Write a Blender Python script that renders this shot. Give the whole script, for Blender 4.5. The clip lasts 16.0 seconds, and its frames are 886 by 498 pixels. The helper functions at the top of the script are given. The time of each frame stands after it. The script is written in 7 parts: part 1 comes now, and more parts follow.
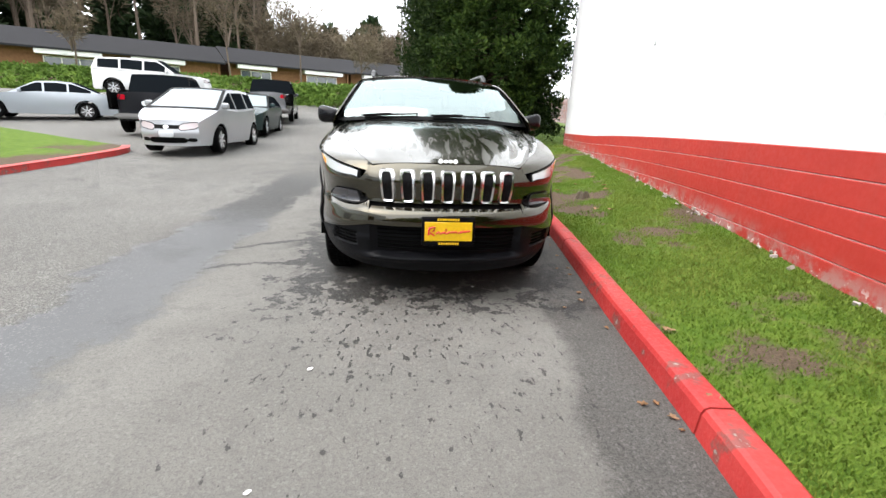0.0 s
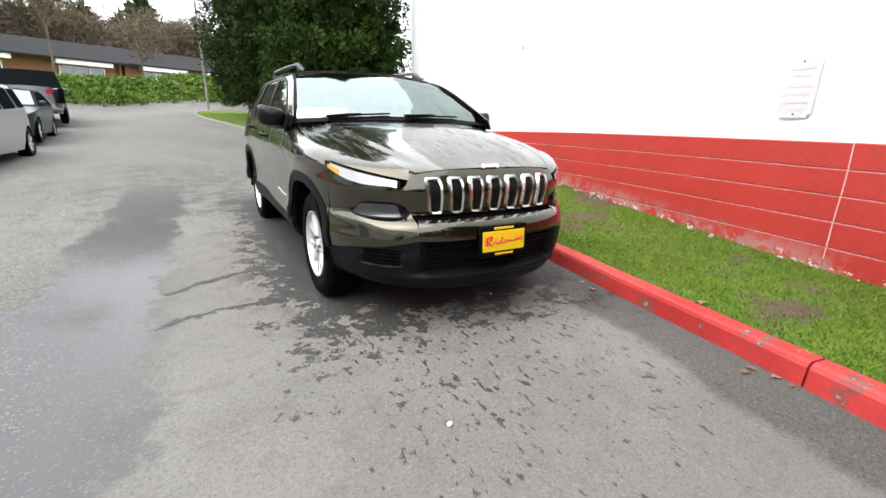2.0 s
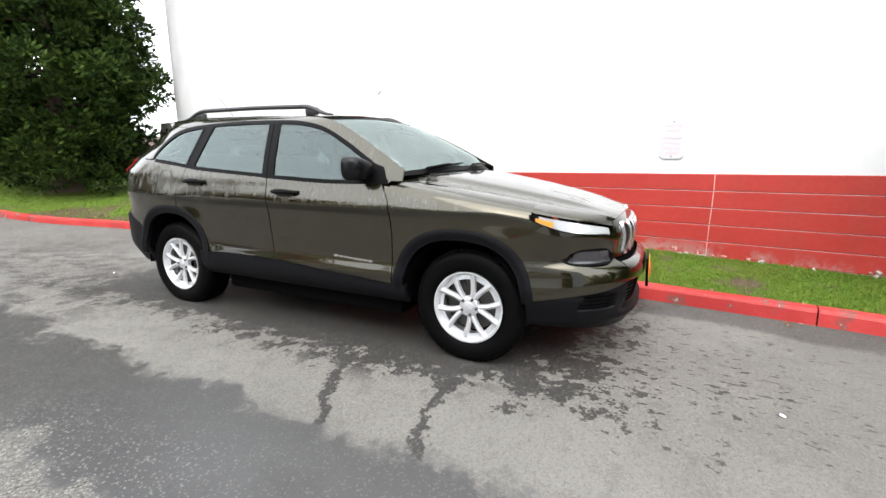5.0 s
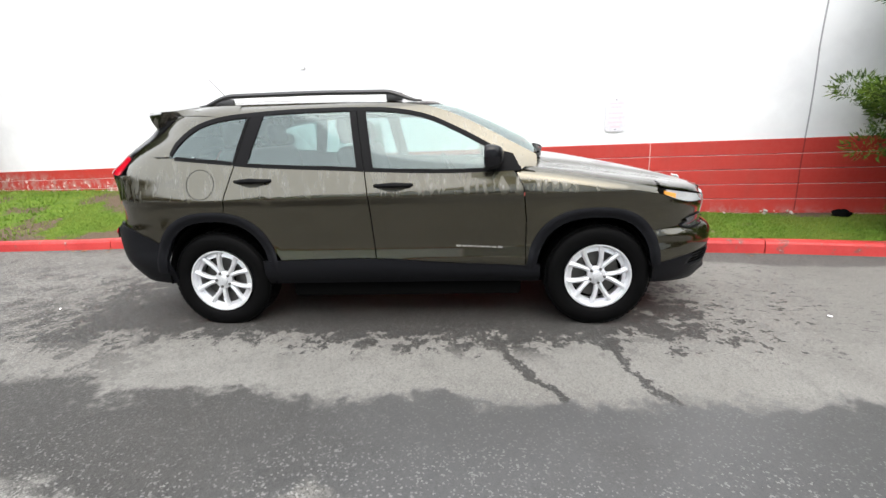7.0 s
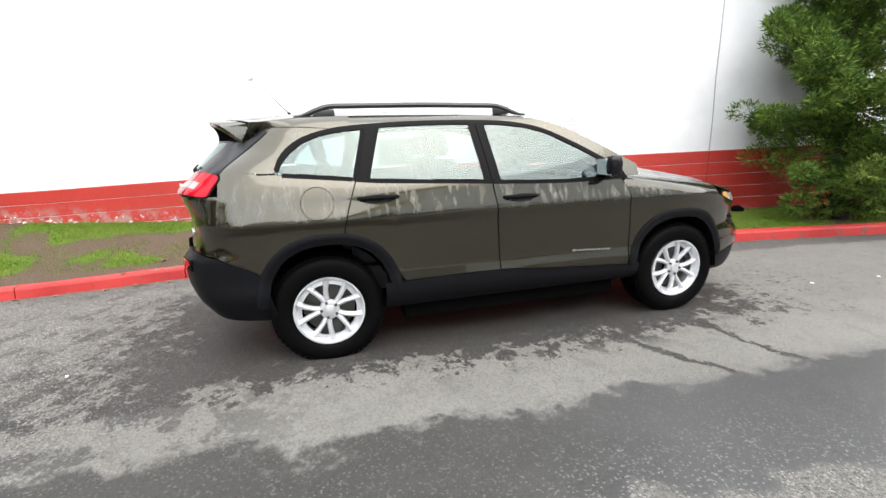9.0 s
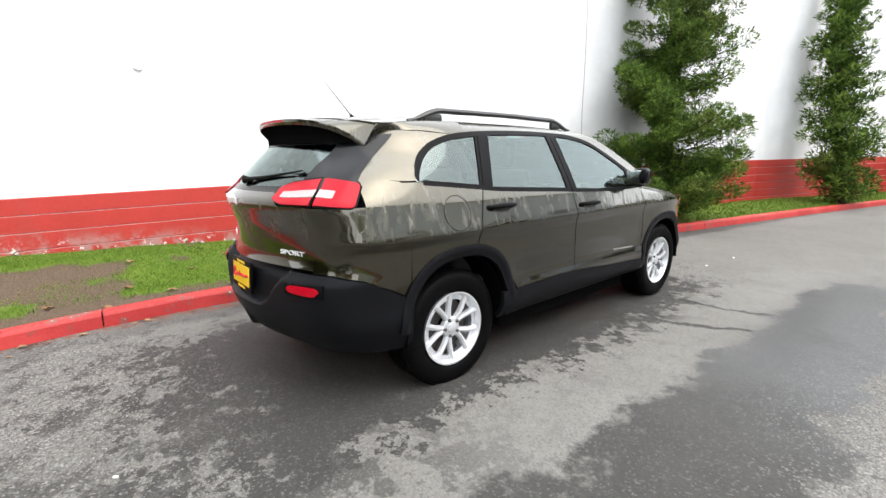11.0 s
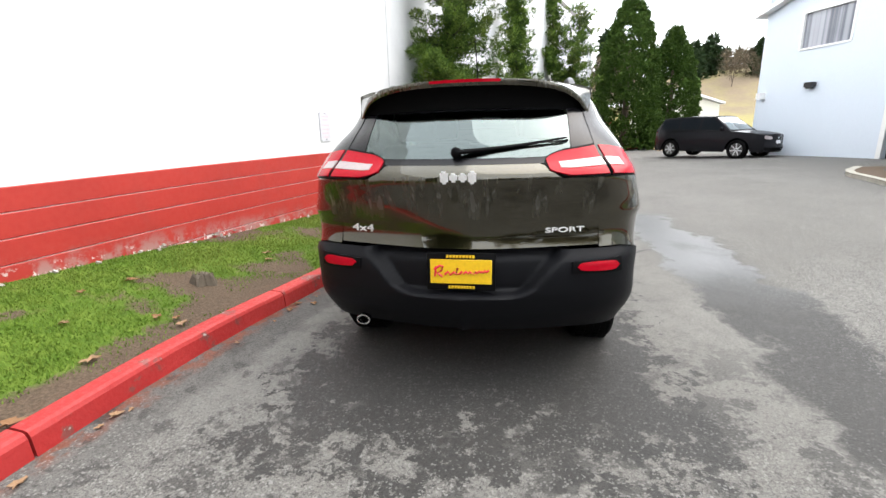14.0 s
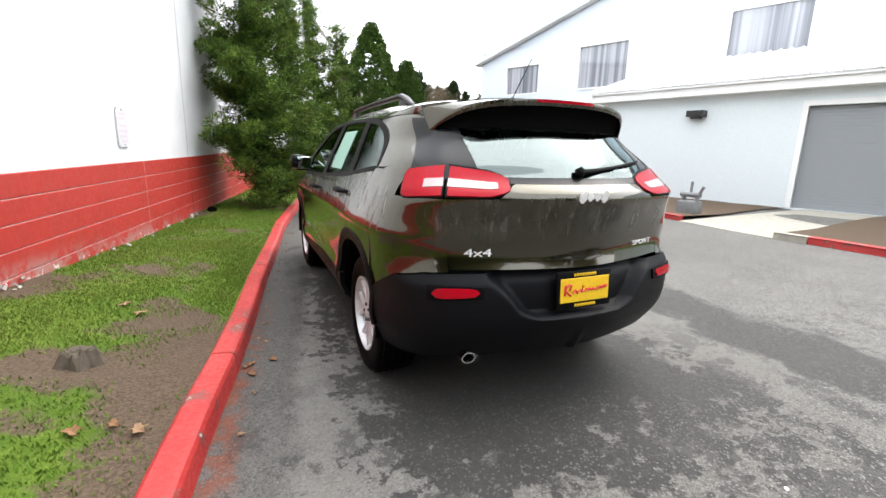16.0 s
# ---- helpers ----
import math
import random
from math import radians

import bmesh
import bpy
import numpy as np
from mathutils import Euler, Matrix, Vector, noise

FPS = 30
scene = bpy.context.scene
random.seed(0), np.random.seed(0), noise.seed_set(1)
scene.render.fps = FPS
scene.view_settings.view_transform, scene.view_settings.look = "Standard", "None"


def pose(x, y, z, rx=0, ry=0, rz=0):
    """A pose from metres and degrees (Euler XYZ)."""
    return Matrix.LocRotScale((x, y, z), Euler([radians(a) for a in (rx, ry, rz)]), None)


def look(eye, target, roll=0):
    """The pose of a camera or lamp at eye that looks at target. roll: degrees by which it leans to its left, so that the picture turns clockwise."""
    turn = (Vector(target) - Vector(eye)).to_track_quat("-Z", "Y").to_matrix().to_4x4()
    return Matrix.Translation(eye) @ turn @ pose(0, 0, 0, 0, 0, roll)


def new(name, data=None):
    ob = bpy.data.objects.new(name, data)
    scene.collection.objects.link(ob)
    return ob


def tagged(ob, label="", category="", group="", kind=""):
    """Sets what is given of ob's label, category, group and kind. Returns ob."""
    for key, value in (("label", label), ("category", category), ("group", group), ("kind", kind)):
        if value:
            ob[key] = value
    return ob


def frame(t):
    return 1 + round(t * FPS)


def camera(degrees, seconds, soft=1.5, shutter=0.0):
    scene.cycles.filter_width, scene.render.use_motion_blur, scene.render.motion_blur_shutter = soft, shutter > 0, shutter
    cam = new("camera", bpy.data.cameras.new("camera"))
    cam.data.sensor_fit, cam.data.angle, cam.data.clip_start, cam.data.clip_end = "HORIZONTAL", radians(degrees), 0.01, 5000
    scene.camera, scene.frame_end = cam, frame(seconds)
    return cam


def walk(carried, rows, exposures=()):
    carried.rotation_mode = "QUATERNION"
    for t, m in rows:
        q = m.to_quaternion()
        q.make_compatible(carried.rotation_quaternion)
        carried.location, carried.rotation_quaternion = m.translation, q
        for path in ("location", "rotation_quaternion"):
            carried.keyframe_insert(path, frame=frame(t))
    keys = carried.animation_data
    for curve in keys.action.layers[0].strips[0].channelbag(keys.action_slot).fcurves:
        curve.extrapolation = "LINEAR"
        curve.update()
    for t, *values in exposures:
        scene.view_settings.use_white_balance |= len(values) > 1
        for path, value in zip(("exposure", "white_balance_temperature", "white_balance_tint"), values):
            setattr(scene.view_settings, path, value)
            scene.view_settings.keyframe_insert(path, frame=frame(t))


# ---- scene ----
cam = camera(89.7, 16.0)
PATH = [
    (0, (-0.315, -4.984, 1.218), (-0.11, -3.078, 0.648), 2.3),
    (0.5, (-0.595, -4.918, 1.233), (-0.214, -3.031, 0.692), 0.1),
    (1, (-0.854, -4.736, 1.209), (-0.303, -2.908, 0.61), 1.0),
    (1.5, (-1.163, -4.535, 1.214), (-0.471, -2.744, 0.653), 1.8),
    (2, (-1.545, -4.325, 1.197), (-0.591, -2.657, 0.64), 1.5),
    (2.5, (-1.874, -4.006, 1.188), (-0.801, -2.403, 0.658), -0.5),
    (3, (-2.217, -3.761, 1.192), (-0.945, -2.302, 0.687), -0.9),
    (3.5, (-2.522, -3.488, 1.181), (-1.136, -2.145, 0.657), -0.7),
    (4, (-2.782, -3.114, 1.216), (-1.3, -1.856, 0.746), -0.7),
    (4.2, (-2.9, -2.971, 1.222), (-1.345, -1.793, 0.781), -0.1),
    (6.3, (-3.668, -1.142, 1.349), (-1.774, -0.718, 0.865), -0.5),
    (6.5, (-3.706, -0.97, 1.361), (-1.807, -0.595, 0.858), -0.2),
    (7, (-3.835, -0.486, 1.36), (-1.906, -0.347, 0.851), -2.0),
    (7.5, (-3.85, -0.015, 1.35), (-1.912, -0.025, 0.856), -2.3),
    (8, (-3.83, 0.421, 1.372), (-1.89, 0.296, 0.904), -1.4),
    (8.5, (-3.828, 0.885, 1.387), (-1.918, 0.564, 0.89), -2.4),
    (9, (-3.688, 1.325, 1.39), (-1.804, 0.833, 0.931), -2.1),
    (9.2, (-3.619, 1.504, 1.396), (-1.753, 0.946, 0.943), -0.8),
    (11.3, (-2.54, 3.25, 1.365), (-1.112, 1.916, 0.937), -1.0),
    (11.5, (-2.382, 3.371, 1.361), (-0.999, 1.999, 0.909), -1.0),
    (12, (-2.035, 3.684, 1.353), (-0.849, 2.13, 0.928), -0.7),
    (12.5, (-1.646, 3.959, 1.343), (-0.671, 2.273, 0.89), -0.7),
    (13, (-1.181, 4.138, 1.345), (-0.375, 2.361, 0.907), -0.4),
    (13.5, (-0.72, 4.311, 1.359), (-0.197, 2.435, 0.903), -0.9),
    (14, (-0.26, 4.322, 1.344), (0.065, 2.412, 0.845), -1.5),
    (14.5, (0.213, 4.327, 1.342), (0.242, 2.376, 0.901), -1.5),
    (15, (0.67, 4.227, 1.34), (0.407, 2.297, 0.885), -1.3),
    (15.5, (1.089, 4.06, 1.344), (0.595, 2.171, 0.909), 1.3),
    (16, (1.489, 3.907, 1.341), (0.681, 2.129, 0.911), 1.6),
]
walk(cam, [(t, look(eye, target, roll)) for t, eye, target, roll in PATH])

# ---- light ----
world = bpy.data.worlds.new("overcast_sky")
scene.world = world
world.use_nodes = True
wn, wl = world.node_tree.nodes, world.node_tree.links
sky = wn.new("ShaderNodeTexSky")
sky.sky_type = 'NISHITA'
sky.sun_disc = False
sky.sun_elevation = radians(52)
sky.sun_rotation = radians(250)
sky.air_density = 1.0
sky.dust_density = 5.0
sky.ozone_density = 1.0
cloud = wn.new("ShaderNodeMix")
cloud.data_type = 'RGBA'
cloud.inputs[0].default_value = 0.82
cloud.inputs[7].default_value = (6.6, 6.75, 6.9, 1)
wl.new(sky.outputs[0], cloud.inputs[6])
wl.new(cloud.outputs[2], wn["Background"].inputs[0])
wn["Background"].inputs[1].default_value = 0.15
sun_data = bpy.data.lights.new("sun", 'SUN')
sun_data.energy = 0.6
sun_data.angle = radians(60)
sun_data.color = (1.0, 0.98, 0.95)
sun = new("sun", sun_data)
sun.matrix_world = look((-16, -6, 34), (0, 0, 0))
scene.view_settings.exposure = 1.9

# ---- materials ----
def nmat(name, color, rough=0.6, metal=0.0, spec=0.5):
    m = bpy.data.materials.new(name)
    m.use_nodes = True
    b = m.node_tree.nodes["Principled BSDF"]
    b.inputs["Base Color"].default_value = (*color, 1)
    b.inputs["Roughness"].default_value = rough
    b.inputs["Metallic"].default_value = metal
    b.inputs["Specular IOR Level"].default_value = spec
    return m, m.node_tree.nodes, m.node_tree.links, b


class Nodes:
    """Short hand for a material's node tree."""

    def __init__(self, name, color=(.5, .5, .5), rough=.6, metal=0.0, spec=.5):
        self.m, self.n, self.l, self.b = nmat(name, color, rough, metal, spec)
        self.co = self.n.new("ShaderNodeTexCoord")

    def put(self, socket, value):
        if isinstance(value, bpy.types.NodeSocket):
            self.l.new(value, socket)
        elif isinstance(value, tuple) and len(value) == 3 and socket.type == 'RGBA':
            socket.default_value = (*value, 1)
        else:
            socket.default_value = value

    def scaled(self, sc, src=None):
        n = self.n.new("ShaderNodeMapping")
        n.inputs["Scale"].default_value = sc
        self.l.new(src or self.co.outputs["Object"], n.inputs[0])
        return n.outputs[0]

    def noise(self, scale, detail=4, rough=.55, vec=None, distort=0.0):
        n = self.n.new("ShaderNodeTexNoise")
        n.inputs["Scale"].default_value = scale
        n.inputs["Detail"].default_value = detail
        n.inputs["Roughness"].default_value = rough
        n.inputs["Distortion"].default_value = distort
        self.l.new(vec or self.co.outputs["Object"], n.inputs["Vector"])
        return n.outputs["Fac"]

    def voronoi(self, scale, vec=None, feature='F1', out="Distance"):
        n = self.n.new("ShaderNodeTexVoronoi")
        n.feature = feature
        n.inputs["Scale"].default_value = scale
        self.l.new(vec or self.co.outputs["Object"], n.inputs["Vector"])
        return n.outputs[out]

    def ramp(self, v, lo, hi, a=0.0, b=1.0):
        n = self.n.new("ShaderNodeMapRange")
        n.interpolation_type = 'SMOOTHSTEP'
        self.put(n.inputs["Value"], v)
        n.inputs["From Min"].default_value, n.inputs["From Max"].default_value = lo, hi
        n.inputs["To Min"].default_value, n.inputs["To Max"].default_value = a, b
        return n.outputs[0]

    def math(self, op, a, b=0.0, c=0.0):
        n = self.n.new("ShaderNodeMath")
        n.operation = op
        self.put(n.inputs[0], a)
        self.put(n.inputs[1], b)
        if op == 'MULTIPLY_ADD':
            self.put(n.inputs[2], c)
        return n.outputs[0]

    def mix(self, f, a, b):
        n = self.n.new("ShaderNodeMix")
        n.data_type = 'RGBA'
        self.put(n.inputs[0], f)
        self.put(n.inputs[6], a)
        self.put(n.inputs[7], b)
        return n.outputs[2]

    def xyz(self):
        n = self.n.new("ShaderNodeSeparateXYZ")
        self.l.new(self.co.outputs["Object"], n.inputs[0])
        return n.outputs

    def bump(self, h, strength=.3, dist=.01):
        n = self.n.new("ShaderNodeBump")
        n.inputs["Strength"].default_value = strength
        n.inputs["Distance"].default_value = dist
        self.l.new(h, n.inputs["Height"])
        self.l.new(n.outputs[0], self.b.inputs["Normal"])
        return n

    def set(self, **kw):
        for k, v in kw.items():
            self.put(self.b.inputs[k.replace("_", " ")], v)
        return self

    def random(self):
        n = self.n.new("ShaderNodeObjectInfo")
        return n.outputs["Random"]


# car paint: dark olive metallic with dried rain streaks that also paint in upper-body sky sheen
k = Nodes("olive_car_paint", (.058, .051, .031), .33, .85)
st = k.noise(1.0, 3, .6, k.scaled((26, 26, 1.6)))
st2 = k.noise(1.0, 2, .5, k.scaled((9, 9, 1.0)))
film = k.math('MULTIPLY', k.ramp(st, .40, .68), k.ramp(st2, .34, .58))
zz = k.xyz()[2]
# streaks only above the crease, plus an even veil: lightens the sky-facing upper sides
film = k.math('MAXIMUM', k.math('MULTIPLY', film, k.ramp(zz, .90, 1.02)), k.ramp(zz, 1.0, 1.35, 0.0, .22))
# washed film of dried water on the level panels
nz = k.n.new("ShaderNodeSeparateXYZ")
k.l.new(k.n.new("ShaderNodeNewGeometry").outputs["Normal"], nz.inputs[0])
swirl = k.math('MULTIPLY', k.ramp(k.noise(5.0, 6, .62, k.scaled((2.2, .22, 1)), 2.4), .44, .64), k.ramp(k.noise(1.7, 3, .5), .40, .56))
swirl = k.math('MULTIPLY', swirl, k.ramp(nz.outputs[2], .70, .90))
film = k.math('MAXIMUM', k.math('MULTIPLY', film, k.ramp(nz.outputs[2], .22, .62, 1.0, .15)), k.math('MULTIPLY', swirl, .75))
k.set(Base_Color=k.mix(k.math('MULTIPLY', film, .34), (.040, .0345, .0165), (.165, .164, .148)), Metallic=.92, Coat_IOR=1.62, Coat_Weight=1.0, Coat_Roughness=k.ramp(film, 0, 1, .03, .30), Roughness=k.ramp(film, 0, 1, .20, .5))
M_paint = k.m


def plain(name, col, rough, metal=0.0, grain=0.0, scale=60, coat=0.0, spec=.5):
    k = Nodes(name, col, rough, metal, spec)
    n = k.noise(scale, 4, .6)
    k.set(Base_Color=k.mix(k.ramp(n, .3, .7), tuple(c * (.86 if grain else .94) for c in col), tuple(min(1, c * (1.14 if grain else 1.06)) for c in col)), Roughness=k.ramp(n, .3, .7, max(0.02, rough - .05), min(1, rough + .05)), Coat_Weight=coat)
    if grain:
        k.bump(k.noise(scale * 8, 2), grain, .002)
    return k.m


M_gap = plain("seam_dark", (.006, .006, .006), .8, spec=.1)
M_black = plain("black_trim", (.003, .003, .0034), .45, spec=.07)
M_plastic = plain("black_cladding", (.0045, .0047, .006), .45, 0, .2, 120, spec=.12)
M_gloss = plain("gloss_black", (.004, .004, .005), .2, spec=.25)
M_rail = plain("rail_black", (.018, .018, .019), .40)
M_dark = plain("underside_black", (.004, .004, .004), .9, spec=.0)
M_cup = plain("handle_hollow", (.035, .033, .024), .35, .5)
M_chrome = plain("satin_chrome", (.72, .72, .72), .22, 1.0)
M_silver = plain("badge_silver", (.85, .85, .85), .35, .25)
M_alloy = plain("alloy_silver", (.66, .67, .69), .36, .6)
M_disc = plain("brake_steel", (.10, .097, .094), .45, .7)
M_tyre = plain("tyre_rubber", (.0020, .0020, .0021), .55, 0, .2, 40, spec=.055)
M_trim = plain("cabin_trim", (.022, .022, .023), .75, spec=.2)
M_seat = plain("seat_cloth", (.03, .03, .031), .9, 0, .3, 90)
M_liner = plain("headliner_cloth", (.35, .35, .34), .9)
M_paper = plain("pale_sheet", (.27, .47, .38), .6)
M_yellow = plain("yellow_sheet", (.72, .45, .008), .4)
M_redpaint = plain("red_print", (.62, .01, .03), .45)
M_lamp = plain("lamp_lens", (.62, .63, .64), .12, .45, coat=1.0)
M_amber = plain("amber_lens", (.90, .38, .06), .15, .2, coat=1.0)
M_smoke = plain("smoked_lens", (.03, .03, .034), .08, 0, coat=.6)
M_redlens = plain("red_lens", (.34, .003, .012), .16, 0, coat=.06, spec=.15)
M_clearlens = plain("clear_lens", (.42, .36, .36), .14, .1, coat=1.0)
M_reverse = plain("reversing_lens", (.36, .30, .30), .16, .1, coat=.3)
M_mirror = plain("mirror_silver", (.85, .86, .87), .03, 1.0)

k = Nodes("grille_mesh", (.004, .004, .004), .6, 0, .1)
v = k.voronoi(70, None, 'DISTANCE_TO_EDGE')
k.set(Base_Color=k.mix(k.ramp(v, .02, .09), (.012, .012, .013), (.002, .002, .002)))
k.bump(v, -.8, .006)
M_mesh = k.m


def glass(name, tint, ior=1.5, drops=0.0):
    m = bpy.data.materials.new(name)
    m.use_nodes = True
    n, l = m.node_tree.nodes, m.node_tree.links
    n.remove(n["Principled BSDF"])
    tr, gl, mx, fr = n.new("ShaderNodeBsdfTransparent"), n.new("ShaderNodeBsdfGlossy"), n.new("ShaderNodeMixShader"), n.new("ShaderNodeFresnel")
    tr.inputs[0].default_value = (*tint, 1)
    gl.inputs[0].default_value = (.86, 1, .98, 1)
    gl.inputs["Roughness"].default_value = .01
    fr.inputs[0].default_value = ior
    l.new(fr.outputs[0], mx.inputs[0])
    l.new(tr.outputs[0], mx.inputs[1])
    l.new(gl.outputs[0], mx.inputs[2])
    l.new(mx.outputs[0], n["Material Output"].inputs[0])
    if drops:
        no, bu = n.new("ShaderNodeTexNoise"), n.new("ShaderNodeBump")
        no.inputs["Scale"].default_value = 160
        bu.inputs["Strength"].default_value = drops
        bu.inputs["Distance"].default_value = .002
        l.new(no.outputs[0], bu.inputs["Height"])
        l.new(bu.outputs[0], gl.inputs["Normal"])
    return m


M_glass = glass("side_glass", (.42, .55, .535), 1.85)
M_glass_front = glass("screen_glass", (.46, .56, .55), 3.2, .004)
M_glass_back = glass("back_glass", (.36, .46, .46), 2.05, .004)


def mesh_ob(name, bm, mat, parent=None, label="", smooth=False):
    me = bpy.data.meshes.new(name)
    bm.to_mesh(me)
    bm.free()
    if smooth:
        for p in me.polygons:
            p.use_smooth = True
    me.materials.append(mat)
    ob = new(name, me)
    if parent:
        ob.parent = parent
    if label:
        ob["label"] = label
    return ob


def sstep(a, b, v):
    t = min(1.0, max(0.0, (v - a) / (b - a)))
    return t * t * (3 - 2 * t)


def lerp_table(tab, v):
    if v <= tab[0][0]:
        return tab[0][1]
    for (a, p), (b, q) in zip(tab, tab[1:]):
        if v <= b:
            return p + (q - p) * (v - a) / (b - a)
    return tab[-1][1]


def smooth_table(tab, v):
    """A gentle curve through a table of pairs."""
    n = len(tab)
    if v <= tab[0][0]:
        return tab[0][1]
    if v >= tab[-1][0]:
        return tab[-1][1]
    for i in range(n - 1):
        if v <= tab[i + 1][0]:
            break
    (x0, p0), (x1, p1) = tab[i], tab[i + 1]
    def slope(k):
        a, b = tab[max(k - 1, 0)], tab[min(k + 1, n - 1)]
        return (b[1] - a[1]) / (b[0] - a[0])
    h = x1 - x0
    t = (v - x0) / h
    m0, m1 = slope(i) * h, slope(i + 1) * h
    return (2 * t**3 - 3 * t**2 + 1) * p0 + (t**3 - 2 * t**2 + t) * m0 + (-2 * t**3 + 3 * t**2) * p1 + (t**3 - t**2) * m1


def frange(a, b, n):
    return [a + (b - a) * i / (n - 1) for i in range(n)]


def boxm(bm, x0, x1, y0, y1, z0, z1):
    r = bmesh.ops.create_cube(bm, size=1)
    for v in r["verts"]:
        v.co = Vector((x0 + (x1 - x0) * (v.co.x + .5), y0 + (y1 - y0) * (v.co.y + .5), z0 + (z1 - z0) * (v.co.z + .5)))
    return r["verts"]


# asphalt: worn grey, speckled with stone, with wet runs, drips and painted under-car shade
k = Nodes("asphalt", (.11, .107, .10), .85)
x, y, z = k.xyz()
n1 = k.noise(1.1, 8, .62)
n2 = k.noise(6.0, 7, .68)
n3 = k.noise(.35, 3, .5)
ragged = k.math('SUBTRACT', k.noise(13.0, 6, .72), .5)
c1, c2 = k.math('SUBTRACT', n1, .5), k.math('SUBTRACT', n2, .5)
wob = k.math('ADD', k.math('MULTIPLY', c1, 1.05), k.math('MULTIPLY', c2, .55))
# run of water beside the car
cx = k.math('ADD', k.math('ADD', x, k.math('MULTIPLY', y, -.035)), 2.14)
run = k.ramp(k.math('ADD', k.math('ABSOLUTE', cx), wob), .44, .32)
run = k.math('MULTIPLY', run, k.math('MULTIPLY', k.ramp(k.math('ADD', y, wob), -3.7, -2.9), k.ramp(k.math('ADD', y, wob), 4.6, 3.0)))
# wet ground under and behind the car, its contact shade painted in with it
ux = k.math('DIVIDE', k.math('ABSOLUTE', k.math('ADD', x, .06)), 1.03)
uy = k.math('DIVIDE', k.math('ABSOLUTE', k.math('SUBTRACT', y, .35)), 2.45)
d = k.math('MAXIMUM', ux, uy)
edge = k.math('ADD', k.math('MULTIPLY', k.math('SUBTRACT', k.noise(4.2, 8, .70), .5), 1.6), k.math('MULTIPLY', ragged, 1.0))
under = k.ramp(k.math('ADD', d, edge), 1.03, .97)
# drips ahead of the bonnet
dd = k.math('MULTIPLY', k.ramp(k.math('ABSOLUTE', k.math('ADD', y, 2.7)), 2.0, .3), k.ramp(k.math('ABSOLUTE', k.math('ADD', x, .25)), 1.5, .5))
drip = k.math('MULTIPLY', k.ramp(k.math('ADD', k.noise(25.0, 4, .6, k.scaled((1, .45, 1))), k.math('MULTIPLY', dd, .13)), .725, .745), k.ramp(dd, 0, .15))


# thin runs from the wheel to the water
def thin(x0, y0, sl, xa, xb, w):
    line = k.math('SUBTRACT', k.math('SUBTRACT', y, y0), k.math('MULTIPLY', k.math('SUBTRACT', x, x0), sl))
    line = k.math('ADD', line, k.math('MULTIPLY_ADD', c2, .36, k.math('MULTIPLY', c1, .30)))
    line = k.math('ADD', k.math('ABSOLUTE', line), k.math('MULTIPLY', ragged, .13))
    return k.math('MULTIPLY', k.ramp(line, w, w * .55), k.math('MULTIPLY', k.ramp(x, xa, xa + .1), k.ramp(x, xb, xb - .1)))


t1, t2 = thin(-1.1, -.60, .48, -1.95, -.8, .045), thin(-1.0, -1.30, .22, -2.0, -.8, .04)
pool = k.math('MULTIPLY', k.ramp(k.math('ADD', k.noise(3.1, 8, .68), k.math('MULTIPLY', ragged, .12)), .51, .555), k.math('MULTIPLY', k.ramp(k.math('ABSOLUTE', k.math('ADD', x, 1.02)), .42, .12), k.ramp(k.math('ABSOLUTE', k.math('ADD', y, .35)), 1.5, .7)))
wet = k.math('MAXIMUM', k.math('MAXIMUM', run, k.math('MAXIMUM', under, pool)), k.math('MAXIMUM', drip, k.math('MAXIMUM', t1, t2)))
# mottled damp behind the car
far = k.math('MULTIPLY', k.ramp(y, 1.0, 2.4), k.ramp(y, 9.0, 5.0))
mott = k.math('ADD', k.noise(3.6, 9, .72), k.math('MULTIPLY', k.ramp(k.math('ABSOLUTE', k.math('ADD', x, .9)), 3.6, .2), .06))
rear = k.math('MULTIPLY', k.ramp(k.math('ADD', mott, k.math('MULTIPLY', ragged, .22)), .555, .60), far)
damp = k.math('MAXIMUM', wet, k.math('MULTIPLY', rear, .75))
# coarse dark strip along the kerb
gut = k.math('SUBTRACT', x, k.math('MULTIPLY', y, .155))
strip = k.ramp(k.math('ADD', gut, k.math('MULTIPLY', wob, .30)), .98, 1.10)
strip = k.math('MULTIPLY', strip, k.ramp(y, 3.4, .2, .55, 1.0))
spk2 = k.noise(150, 3, .75)
spk3 = k.noise(55, 4, .7)
stone = k.ramp(k.voronoi(115, None, 'F1', "Color"), .76, .84)
coarse = k.math('MAXIMUM', k.ramp(k.math('ADD', k.math('MULTIPLY', x, -1.0), wob), 2.05, 2.75), k.ramp(k.math('ADD', y, wob), 2.2, 3.4))
rough = k.math('MAXIMUM', coarse, strip)
base = k.mix(k.ramp(n3, .35, .65), (.145, .139, .127), (.175, .169, .156))
base = k.mix(k.math('MULTIPLY', k.ramp(n1, .42, .60), .35), base, (.118, .113, .104))
base = k.mix(k.math('MULTIPLY', k.ramp(n2, .50, .66), .30), base, (.085, .082, .076))
base = k.mix(k.math('MULTIPLY', k.ramp(spk3, .50, .60), k.math('MULTIPLY_ADD', rough, .42, .26)), base, (.045, .044, .041))
base = k.mix(k.math('MULTIPLY', k.ramp(spk2, .50, .60), k.math('MULTIPLY_ADD', rough, .5, .30)), base, (.030, .029, .028))
base = k.mix(k.math('MULTIPLY', strip, .55), base, (.040, .038, .036))
